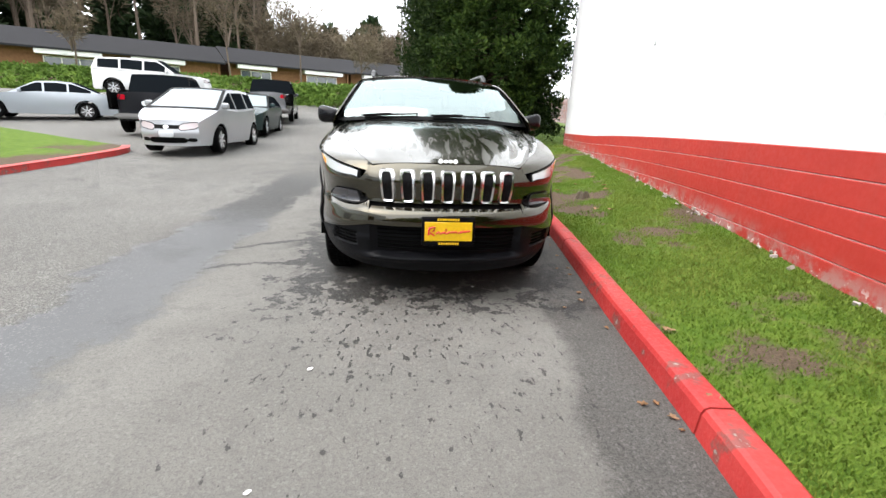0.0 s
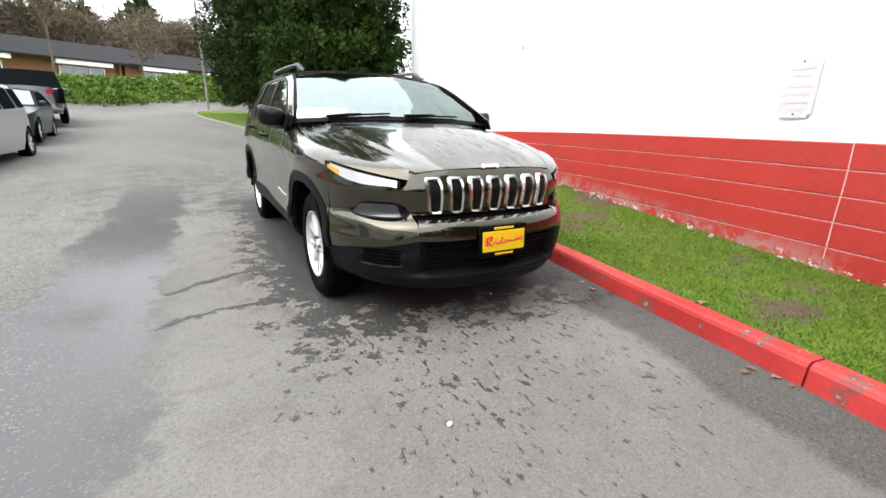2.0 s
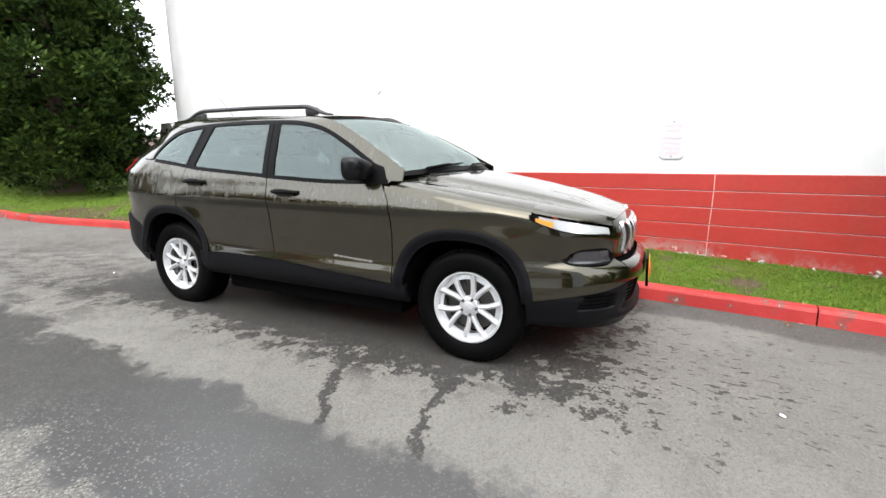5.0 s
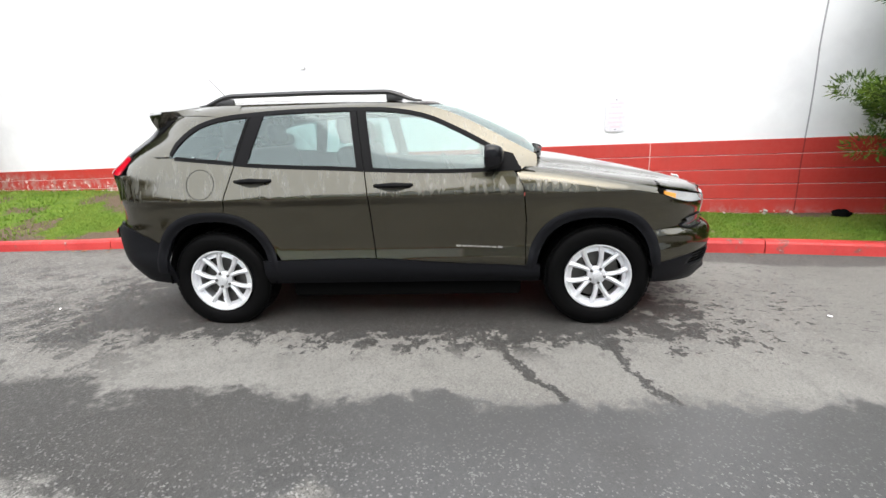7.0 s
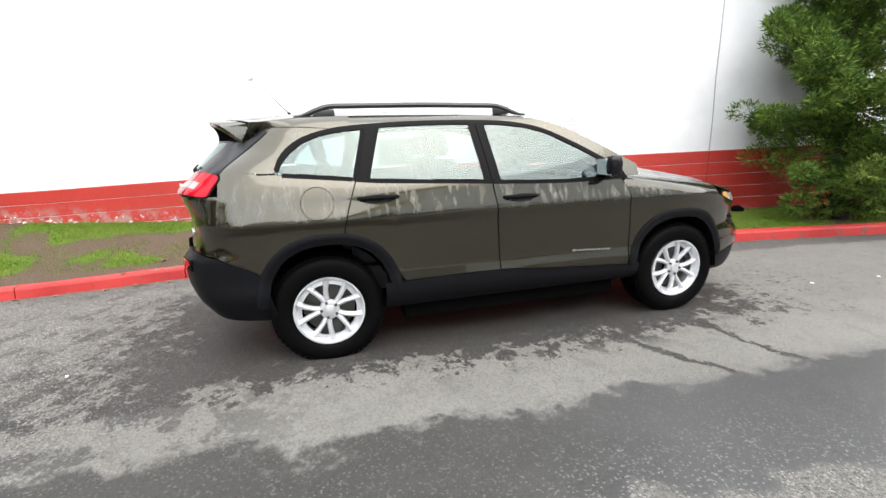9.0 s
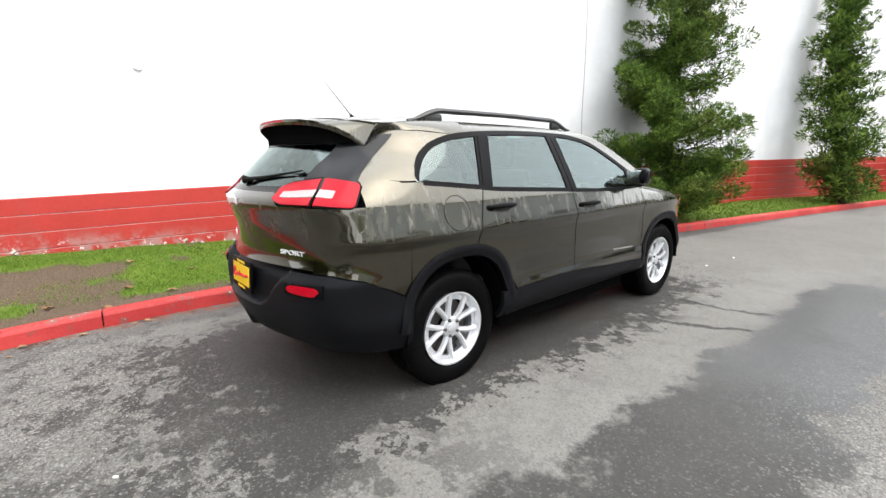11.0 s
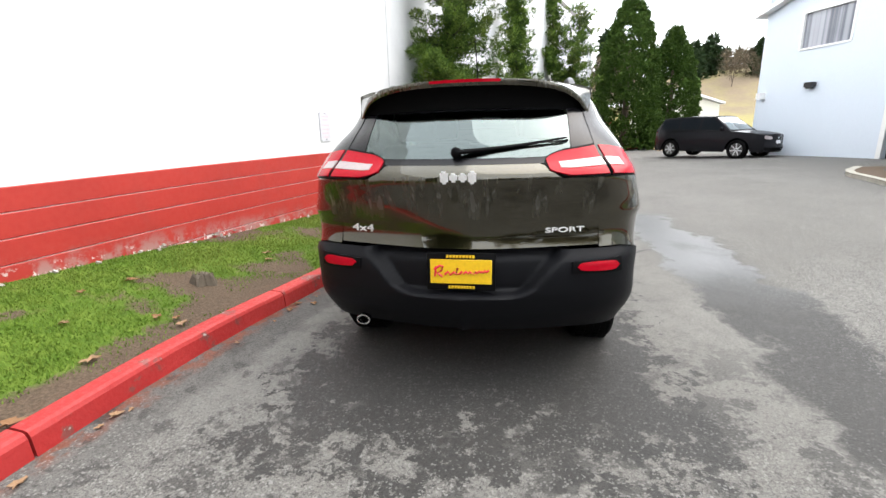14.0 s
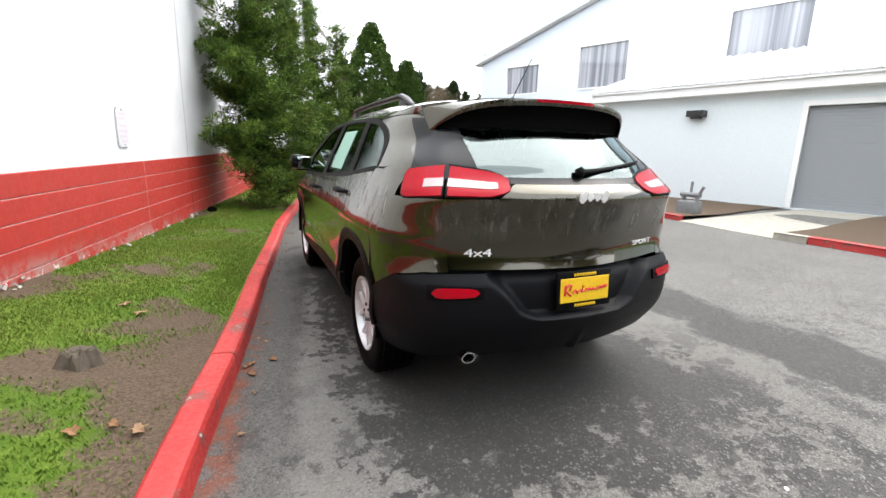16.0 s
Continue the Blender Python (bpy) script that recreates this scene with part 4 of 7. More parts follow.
def hood_edge(s, y):
    return Vector((s * smooth_table(HOOD_EDGE, y), y, smooth_table(HOOD_EDGE_Z, y)))


def ap_y(z):
    """The front edge of the pillar beside the windscreen."""
    return lerp_table([(1.13, -.86), (1.19, -.90 + .10), (1.265, -.73), (1.395, -.49), (1.50, -.26), (1.548, -.08)], z)


for s in (-1, 1):
    # fender: from the arch up over the shoulder to the bonnet's edge
    bm = bmesh.new()

    def fender(a, b):
        if b < .62:
            k = b / .62
            z, y = .9, -1.2
            for _ in range(4):
                y = -1.715 + (seam_f(z) - GAP + 1.715) * a
                z0 = max(clad_z(y), arch_z(0, y))
                zt = smooth_table(HOOD_EDGE_Z, y) - .085
                z = z0 + (zt - z0) * k
            return side_pt(s, y, z)
        k = (b - .62) / .38
        y = -1.715 + (seam_f(1.06 + .07 * k) - GAP + 1.715) * a
        h = hood_edge(s, y)
        h.z += .02 * sstep(-.84, -.74, y)
        p0 = side_pt(s, y, smooth_table(HOOD_EDGE_Z, y) - .085)
        p1 = Vector((p0.x * .985 - s * .012, y, h.z - .008))
        return p0 * (1 - k) ** 2 + p1 * 2 * k * (1 - k) + (h + Vector((s * GAP, 0, 0))) * k * k
    patch(bm, fender, 44, 34, .012, out=(s, 0, .3), aa=dense(44))

    def fender_tip(a, b):
        z1 = .965 - .09 * a
        d = deg_fy(-1.715, z1) + (deg_fx(.50, z1) - deg_fy(-1.715, z1)) * a
        p0 = front_pt(side_deg(s, d), z1)
        h = hood_edge(s, -1.715 - (2.125 - 1.715) * a) + Vector((s * GAP, 0, 0))
        p1 = p0 + Vector((-s * .02, .02, max(.01, (h.z - p0.z) * .8)))
        return p0 * (1 - b) ** 2 + p1 * 2 * b * (1 - b) + h * b * b
    patch(bm, fender_tip, 24, 10, .0, out=(s, -.5, 1))
    part("fender", bm, M_paint, car)

    # doors
    bm = bmesh.new()
    column_panel(bm, s, lambda z: seam_f(z) + GAP, lambda z: seam_b(z) - GAP, lambda y: clad_z(y) + .002, belt_z, 30, 30)
    fdoor = part("front_door", bm, M_paint, car)
    bm = bmesh.new()
    column_panel(bm, s, lambda z: seam_b(z) + GAP, lambda z: seam_r(z) - GAP, lambda y: max(clad_z(y) + .002, arch_z(1, y)), belt_z, 34, 30)
    rdoor = part("rear_door", bm, M_paint, car)
    # quarter panel: side, then round to the tailgate
    bm = bmesh.new()
    column_panel(bm, s, lambda z: seam_r(z) + GAP, lambda z: 1.70, lambda y: arch_z(1, y) if arch_z(1, y) > .5 else .56, belt_z, 30, 26)
    def quarter(a, b):
        zh = 1.135
        e0, e1 = deg_ry(1.70, .7), deg_rx(.655, .8)
        zl = bumper_top(e0 + (e1 - e0) * a) + .004
        z = zl + (zh - zl) * b
        d0, d1 = deg_ry(1.70, z), deg_rx(.655 - .02 * b, z)
        return rear_pt(side_deg(s, d0 + (d1 - d0) * a), z)
    patch(bm, quarter, 22, 26, .012, out=(s, .6, .1))
    def quarter_top(a, b):
        z0 = 1.135
        zh = lerp_table([(0, 1.252), (1, 1.29)], a)
        z = z0 + (zh - z0) * b
        d0, d1 = deg_ry(1.70, z), deg_ry(1.925, z)
        return rear_pt(side_deg(s, d0 + (d1 - d0) * a), z)
    patch(bm, quarter_top, 10, 8, .0, out=(s, .3, .3))
    def dpillar(a, b):
        zb = 1.252 + .038 * sstep(0, .5, a)
        y0 = lerp_table([(0, 1.605), (.2, 1.585), (.4, 1.535), (.6, 1.455), (.8, 1.32), (1, 1.10)], b)
        z = zb + (1.545 - zb) * b
        z0 = wtop_z(y0) + .004
        dy0 = deg_ry(y0, z0)
        dy1 = deg_rx(.645 - .06 * b, z)
        zz = z0 + (z - z0) * a
        return rear_pt(side_deg(s, dy0 + (dy1 - dy0) * a), zz)
    patch(bm, dpillar, 20, 18, .0, out=(s, .4, .4))
    part("quarter_panel", bm, M_paint, car)

    # fuel flap on the right-hand side
    if s < 0:
        bm = bmesh.new()
        rr = [(math.cos(k * math.pi / 16), math.sin(k * math.pi / 16)) for k in range(32)]
        tube(bm, [side_pt(s, 1.37 + .098 * c, 1.065 + .098 * q, .0005) for c, q in rr + rr[:1]], .0022, 5, cap=False)
        part("fuel_flap", bm, M_gap, car)

    # roof side and pillar in body colour
    bm = bmesh.new()
    def rail_side(a, b):
        y = -.90 + 2.06 * a
        z0 = wtop_z(min(y, 1.10)) + .016 if y > -.78 else 1.125
        z1 = max(z0 + .004, roof_z(y))
        return side_pt(s, y, z0 + (z1 - z0) * b)
    patch(bm, rail_side, 80, 6, .01, out=(s, 0, .5))
    part("roof_side", bm, M_paint, car)

    # black window frames
    def frame_strip(bm, pts, w, inner):
        """A flat strip from the points towards the inner line, lying on the body."""
        n = len(pts) - 1
        def fn(a, b):
            i = min(n, int(round(a * n)))
            p, q = pts[i], inner[i]
            return side_pt(s, p[0] + (q[0] - p[0]) * b, p[1] + (q[1] - p[1]) * b, .003)
        patch(bm, fn, n, 2, .01, out=(s, 0, .2))
    bm = bmesh.new()
    top = [(-.765 + 1.05 * i / 40, 0) for i in range(41)]
    top = [(y, wtop_z(y) + .02) for y, _ in top]
    frame_strip(bm, top, 0, [(y + .012 * sstep(.1, -.6, y), wtop_z(y) - .008 if wtop_z(y) - .02 > belt_z(y) else belt_z(y) + .004) for y, _ in top])
    bel = [(-.80 + 1.03 * i / 24, 0) for i in range(25)]
    frame_strip(bm, [(y, belt_z(y) - .012) for y, _ in bel], 0, [(y, belt_z(y) + .014) for y, _ in bel])
    frame_strip(bm, [(seam_b(z) - GAP, z) for z in frange(1.13, 1.53, 13)], 0, [(seam_b(z) - .062, z) for z in frange(1.13, 1.53, 13)])
    frame_strip(bm, [(-.80 + .05 * k, 1.11 + .10 * k) for k in frange(0, 1, 5)], 0, [(-.60 + .02 * k, 1.115 + .10 * k + .045 * k) for k in frange(0, 1, 5)])
    part("window_frame", bm, M_black, fdoor, "matt black window frame")
    bm = bmesh.new()
    top = [(.285 + .79 * i / 24, 0) for i in range(25)]
    frame_strip(bm, [(y, wtop_z(y) + .02) for y, _ in top], 0, [(y, wtop_z(y) - .008) for y, _ in top])
    bel = [(.24 + .90 * i / 20, 0) for i in range(21)]
    frame_strip(bm, [(y, belt_z(y) - .012) for y, _ in bel], 0, [(y, belt_z(y) + .014) for y, _ in bel])
    frame_strip(bm, [(seam_b(z) + GAP, z) for z in frange(1.13, 1.53, 13)], 0, [(seam_b(z) + .05, z) for z in frange(1.13, 1.53, 13)])
    frame_strip(bm, [(seam_r(z) - GAP, z) for z in frange(1.19, 1.52, 13)], 0, [(seam_r(z) - .085 - .03 * (z - 1.19), z) for z in frange(1.19, 1.52, 13)])
    part("window_frame", bm, M_black, rdoor, "matt black window frame")
    bm = bmesh.new()
    top = [(1.05 + .553 * i / 24, 0) for i in range(25)]
    frame_strip(bm, [(y, wtop_z(y) + .02) for y, _ in top], 0, [(y - .02 * sstep(1.3, 1.55, y), max(belt_z(y) + .01, wtop_z(y) - .012)) for y, _ in top])
    bel = [(1.15 + .41 * i / 20, 0) for i in range(21)]
    frame_strip(bm, [(y, belt_z(y) - .012) for y, _ in bel], 0, [(y, belt_z(y) + .014) for y, _ in bel])
    frame_strip(bm, [(seam_r(z) + GAP, z) for z in frange(1.19, 1.51, 13)], 0, [(seam_r(z) + .022, z) for z in frange(1.19, 1.51, 13)])
    part("quarter_window_frame", bm, M_black, car, "matt black window frame")

    # dark posts behind the door seams
    for fs, z0, z1, w0, w1 in ((seam_b, 1.13, 1.52, .05, .04), (seam_r, 1.19, 1.505, .06, .02)):
        bm = bmesh.new()
        patch(bm, lambda a, b: side_pt(s, fs(z0 + (z1 - z0) * b) - w0 + (w0 + w1) * a, z0 + (z1 - z0) * b, -.002), 4, 12, 0, out=(s, 0, .2))
        part("window_post", bm, M_gap, car)

    # panes
    def pane(name, y0, y1, par):
        bm = bmesh.new()
        def fn(a, b):
            y = y0 + (y1 - y0) * a
            zl, zh = belt_z(y) + .004, max(belt_z(y) + .008, wtop_z(y) + .004)
            return side_pt(s, y, zl + (zh - zl) * b, -.004)
        patch(bm, fn, 30, 12, 0, out=(s, 0, .3))
        return part(name, bm, M_glass, par, "clear wet side window")
    pane("window_glass", -.745, .27, fdoor)
    pane("window_glass", .25, 1.10, rdoor)
    pane("quarter_window_glass", 1.06, 1.60, car)

    # door handles
    for y0, z0, par in ((.04, 1.03, fdoor), (1.0, 1.08, rdoor)):
        bm = bmesh.new()
        pts = [side_pt(s, y0 + .125 * k, z0 + .003 * math.cos(k * 2), -.004 + .042 * (1 - k ** 4)) for k in frange(-1, 1, 13)]
        tube(bm, pts, [.012 + .007 * (1 - abs(k)) for k in frange(-1, 1, 13)], 8, 1.0)
        part("door_handle", bm, M_black, par, "black plastic door handle")
        bm = bmesh.new()
        patch(bm, lambda a, b: side_pt(s, y0 + .085 * math.cos(a * 2 * math.pi) * b, z0 - .012 + .030 * math.sin(a * 2 * math.pi) * b, .0015), 20, 4, 0, out=(s, 0, 0))
        part("handle_cup", bm, M_cup, par)

    # cladding: sill strip and arch trims
    bm = bmesh.new()
    def sill(a, b):
        y = -.93 + 1.92 * a
        z = .335 + (clad_z(y) - .003 - .335) * b
        return side_pt(s, y, z, .012 * math.sin(min(1, b * 1.15) * math.pi * .9) + (-.03 * (1 - b) ** 3))
    patch(bm, sill, 30, 10, .03, out=(s, 0, 0))
    part("sill_cladding", bm, M_plastic, car, "matt black plastic sill cladding")
    for i, nm in ((0, "front"), (1, "rear")):
        bm = bmesh.new()
        yc, hw, hz = ARCHES[i]
        def trim(a, b):
            t = math.pi * (.035 + .93 * a)
            e = 2 / 2.5
            c, q = math.cos(t), math.sin(t)
            g = .002 - .068 * b
            y = yc - math.copysign(abs(c) ** e, c) * (hw + g)
            z = .36 + math.copysign(abs(q) ** e, q) * (hz + g)
            return side_pt(s, y, z, .011 * math.sin(math.pi * min(1, .15 + b)))
        patch(bm, trim, 48, 6, .045, out=(s, 0, .1))
        part("wheel_arch_trim", bm, M_plastic, car, "matt black plastic wheel arch trim")
        # liner inside the arch
        bm = bmesh.new()
        def liner(a, b):
            t = math.pi * (-.01 + 1.02 * a)
            c, q = math.cos(t), math.sin(t)
            return Vector((s * (.90 - .36 * b - .02), yc - c * (hw - .06), .36 + q * (hz - .06)))
        patch(bm, liner, 24, 3, 0, out=(0, 0, -1))
        vv = [bm.verts.new((s * .53, yc - math.cos(math.pi * k / 12 * 1.02 - .01 * math.pi) * (hw - .06), .36 + math.sin(math.pi * k / 12 * 1.02 - .01 * math.pi) * (hz - .06))) for k in range(13)]
        bm.faces.new(vv)
        part("wheel_arch_liner", bm, M_dark, car)

    # headlamp
    def lamp_pt(a, b, off):
        zt = .957 - .085 * a
        zb = .932 - .106 * a - .034 * math.sin(math.pi * min(1, a * 1.05 + .06))
        zb = min(zb, zt - .004)
        z = zb + (zt - zb) * b
        d0, d1 = deg_fy(-1.70, .945), deg_fx(.555, .86)
        return front_pt(side_deg(s, d0 + (d1 - d0) * a), z, off)
    bm = bmesh.new()
    patch(bm, lambda a, b: lamp_pt(a, b * 1.0, .001), 26, 6, .02, out=(s, -.6, .1))
    lampo = part("headlamp", bm, M_black, car, "slim swept-back headlamp with dark bezel")
    bm = bmesh.new()
    patch(bm, lambda a, b: lamp_pt(.10 + .87 * a, .10 + .84 * b, .006), 24, 5, .006, out=(s, -.6, .1))
    part("lamp_lens", bm, M_lamp, lampo, "clear silvery headlamp lens")
    bm = bmesh.new()
    patch(bm, lambda a, b: lamp_pt(.06 + .20 * a, .14 + .52 * b, .0085), 10, 4, .006, out=(s, -.6, .1))
    part("turn_signal", bm, M_amber, lampo, "amber turn signal lens")
    # fog lamp in its hollow
    def fog_pt(a, b, off):
        z = .708 + .086 * (b - .5) * max(.05, 1 - abs(2 * a - 1) ** 5) ** .5
        x0, x1 = .770 - .03 * b, .500 + .035 * b
        d0, d1 = deg_fx(x0, .70), deg_fx(x1, .70)
        return front_pt(side_deg(s, d0 + (d1 - d0) * a), z, off)
    bm = bmesh.new()
    patch(bm, lambda a, b: fog_pt(a, b, .004), 16, 8, .02, out=(s, -1, 0))
    fogo = part("fog_lamp", bm, M_black, car, "fog lamp in a dark recess")
    bm = bmesh.new()
    patch(bm, lambda a, b: fog_pt(.06 + .80 * a, .10 + .8 * b, .010), 16, 6, .006, out=(s, -1, 0))
    part("lamp_lens", bm, M_smoke, fogo, "smoked lens")

    # wing mirror
    bm = bmesh.new()
    bmesh.ops.create_uvsphere(bm, u_segments=20, v_segments=12, radius=1)
    for v in bm.verts:
        x, y, z = v.co
        k = lambda q: math.copysign(abs(q) ** .62, q)
        x, y, z = k(x), k(y), k(z)
        zz = z * (.072 + .012 * x)
        v.co = Vector((s * (.955 + .098 * x), -.60 + (.085 * y if y < 0 else .035 * y) + .02 * x, 1.195 + zz + .01 * x))
    mir = part("wing_mirror", bm, M_gloss, car, "black wing mirror")
    bm = bmesh.new()
    tube(bm, [(s * .845, -.60, 1.125), (s * .875, -.605, 1.13), (s * .92, -.60, 1.14)], [.04, .032, .028], 10, .55)
    part("mirror_arm", bm, M_gloss, mir)
    bm = bmesh.new()
    rbox(bm, s * .955 - .082, s * .955 + .082, -.566, -.560, 1.14, 1.25, .0025, 1)
    part("mirror_glass", bm, M_mirror, mir, "mirror glass")

    # roof rail
    bm = bmesh.new()
    xr = .575
    def rz(y):
        return 1.578 + .065 * sstep(-.13, .12, y) * sstep(1.47, 1.22, y) + .012 * sstep(0, .7, y)
    pts = [(s * xr, y, rz(y)) for y in frange(-.14, 1.47, 36)]
    tube(bm, pts, [.010 + .013 * sstep(-.14, .0, y) * sstep(1.47, 1.33, y) for y in frange(-.14, 1.47, 36)], 8, .75)
    for y0, y1 in ((-.06, .16), (1.16, 1.40)):
        rbox(bm, s * xr - .014, s * xr + .014, y0 + .05, y1 - .05, 1.58, 1.635, .012)
    part("roof_rail", bm, M_rail, car, "black roof rail")

    # tail lamp: an outer piece on the body and an inner one on the tailgate
    def tl_pt(a, b, off):
        x = .66 - .275 * a
        zt = 1.285 - .035 * a - .012 * sstep(.6, 1, a)
        zb = 1.143 + .022 * sstep(.6, 1, a)
        pinch = max(.12, 1 - max(0, a) ** 16) ** .5
        z = (zb + zt) / 2 + (zt - zb) * (b - .5) * pinch
        return rear_pt(side_deg(s, deg_rx(x, 1.2)), z, off)
    def tlo_pt(a, b, off):
        zt, zb = 1.286 - .028 * (1 - a) ** 1.5, 1.143 - .018 * (1 - a) ** 1.3
        pinch = max(.45, 1 - max(0, 1 - a) ** 22) ** .5
        z = (zb + zt) / 2 + (zt - zb) * (b - .5) * pinch
        d0, d1 = deg_ry(1.93, 1.2), deg_rx(.668, 1.2)
        return rear_pt(side_deg(s, d0 + (d1 - d0) * a), z, off)
    for nm, fn in (("outer_tail_lamp", tlo_pt), ("inner_tail_lamp", tl_pt)):
        bm = bmesh.new()
        patch(bm, lambda a, b: fn(a, b, .004), 28, 8, .03, out=(s * .4, 1, .2))
        tl = part(nm, bm, M_black, car, "red tail lamp with a clear centre strip")
        bm = bmesh.new()
        patch(bm, lambda a, b: fn(.03 + .94 * a, .07 + .88 * b, .012), 28, 8, .012, out=(s * .4, 1, .2))
        part("lamp_lens", bm, M_redlens, tl, "glossy red lens")
        bm = bmesh.new()
        if nm[0] == "o":
            patch(bm, lambda a, b: fn(.56 + .42 * a, .34 + .24 * b, .0165), 8, 4, .005, out=(s * .4, 1, .2))
        else:
            patch(bm, lambda a, b: fn(0.02 + .76 * a, .34 + .24 * b, .0165), 12, 4, .005, out=(s * .4, 1, .2))
        part("reversing_lamp", bm, M_reverse, tl, "clear reversing lamp strip")
    # reflector in the rear bumper
    bm = bmesh.new()
    patch(bm, lambda a, b: rear_pt(side_deg(s, deg_rx(.735 - .20 * a, .72)), .722 + .002 * a + (.050 - .012 * a) * (b - .5) * (1 - abs(2 * a - 1) ** 5) ** .5, .030), 12, 4, .03, out=(s * .3, 1, 0))
    part("rear_reflector", bm, M_redlens, car, "red bumper reflector")
    bm = bmesh.new()
    patch(bm, lambda a, b: rear_pt(side_deg(s, deg_rx(.752 - .235 * a, .72)), .686 + .006 * a + (.070 - .016 * a) * b, .022), 12, 4, .03, out=(s * .3, 1, 0))
    part("reflector_surround", bm, M_black, car)

# bonnet
bm = bmesh.new()
def bonnet(a, b):
    s2 = 2 * a - 1
    yb = -2.125 + (-.84 + 2.125) * b
    h = hood_edge(1, yb)
    bow = lerp_table([(0, .035), (.5, .06), (1, .15)], b)
    y = yb - bow * (1 - s2 * s2)
    zm = smooth_table(HOOD_MID_Z, y)
    f = abs(s2)
    shape = 1 - f ** 2.2
    z = h.z + (zm - h.z) * shape
    crease = .014 * (sstep(.86, .74, f) - .35 * sstep(.70, .0, f)) * sstep(0, .25, b)
    return Vector((h.x * s2, y, z + crease))
patch(bm, bonnet, 48, 40, .015, out=(0, -.2, 1))
bonnet_o = part("bonnet", bm, M_paint, car)

# cowl below the windscreen
bm = bmesh.new()
patch(bm, lambda a, b: Vector(((2 * a - 1) * .77, -.835 - .155 * (1 - (2 * a - 1) ** 2) + .10 * b, 1.128 + .045 * (1 - (2 * a - 1) ** 2) + .012 * b - .012)), 24, 3, .05, out=(0, 0, 1))
part("cowl", bm, M_black, car, "black plastic cowl")

# grille panel with seven slots
bm = bmesh.new()
patch(bm, lambda a, b: front_pt(deg_fx(.505, .8) + (180 - 2 * deg_fx(.505, .8)) * a, .685 + .245 * b), 40, 14, .02, out=(0, -1, .1))
grille = part("grille_panel", bm, M_paint, car)
bm = bmesh.new()
patch(bm, lambda a, b: front_pt(deg_fx(.53, .66) + (180 - 2 * deg_fx(.53, .66)) * a, .655 + .04 * b, -.03), 24, 3, .0, out=(0, -1, .1))
part("grille_gap", bm, M_dark, car)


def slot_pt(xc, u, v, off):
    """u, v in -1..1 across one grille slot, narrower at the foot."""
    z = .790 + .098 * v
    x = xc * (1 - .02 * (1 - v)) + u * (.0475 - .006 * (1 - v) * .5)
    d = deg_fx(x, z) if x >= 0 else 180 - deg_fx(-x, z)
    return front_pt(d, z, off)


for k in range(-3, 4):
    xc = .128 * k
    bm = bmesh.new()
    # rounded chrome ring
    N = 40
    ring_o, ring_i, ring_f = [], [], []
    for i in range(N):
        t = 2 * math.pi * i / N
        c, q = math.cos(t), math.sin(t)
        u, v = math.copysign(abs(c) ** .38, c), math.copysign(abs(q) ** .30, q)
        ring_o.append(bm.verts.new(slot_pt(xc, u * 1.08, v * 1.07, .002)))
        ring_f.append(bm.verts.new(slot_pt(xc, u * .90, v * .985, .018)))
        ring_i.append(bm.verts.new(slot_pt(xc, u * .64, v * .885, .014)))
    ring_b = [bm.verts.new(slot_pt(xc, math.copysign(abs(math.cos(2 * math.pi * i / N)) ** .38, math.cos(2 * math.pi * i / N)) * .62, math.copysign(abs(math.sin(2 * math.pi * i / N)) ** .30, math.sin(2 * math.pi * i / N)) * .875, .003)) for i in range(N)]
    for a, b in ((ring_o, ring_f), (ring_f, ring_i), (ring_i, ring_b)):
        for i in range(N):
            bm.faces.new((a[i], a[(i + 1) % N], b[(i + 1) % N], b[i]))
    bmesh.ops.recalc_face_normals(bm, faces=bm.faces)
    slot = part("grille_slot_surround", bm, M_chrome, car, "satin chrome grille slot surround")
    bm = bmesh.new()
    patch(bm, lambda a, b: slot_pt(xc, (2 * a - 1) * .70, (2 * b - 1) * .91, .0045), 6, 10, 0, out=(0, -1, 0))
    mesh_back = part("slot_mesh", bm, M_mesh, slot, "black honeycomb mesh")

# painted bumper: nose band and the two corners
bm = bmesh.new()
def nose(a, b):
    x = .50 - 1.0 * a
    d = deg_fx(abs(x), .58)
    z = .556 + (.662 - .556) * b
    return front_pt(d if x > 0 else 180 - d, z)
patch(bm, nose, 48, 26, .02, out=(0, -1, 0))
for s in (-1, 1):
    def corner(a, b):
        z0 = lerp_table([(0, .45), (.35, .485), (.7, .515), (1, .556)], a)
        z1 = lerp_table([(0, .93), (.1, .922), (.35, .882), (.88, .822), (.94, .85), (1, .905)], a)
        z = z0 + (z1 - z0) * b
        d0, d1 = deg_fy(-1.712, z), deg_fx(.497, z)
        hollow = -.02 * math.exp(-((a - .72) / .2) ** 2 - ((z - .67) / .06) ** 2)
        return front_pt(side_deg(s, d0 + (d1 - d0) * a), z, 0 if a < .3 else hollow)
    patch(bm, corner, 34, 30, .02, out=(s, -1, 0))
front_bumper = part("front_bumper", bm, M_paint, car)
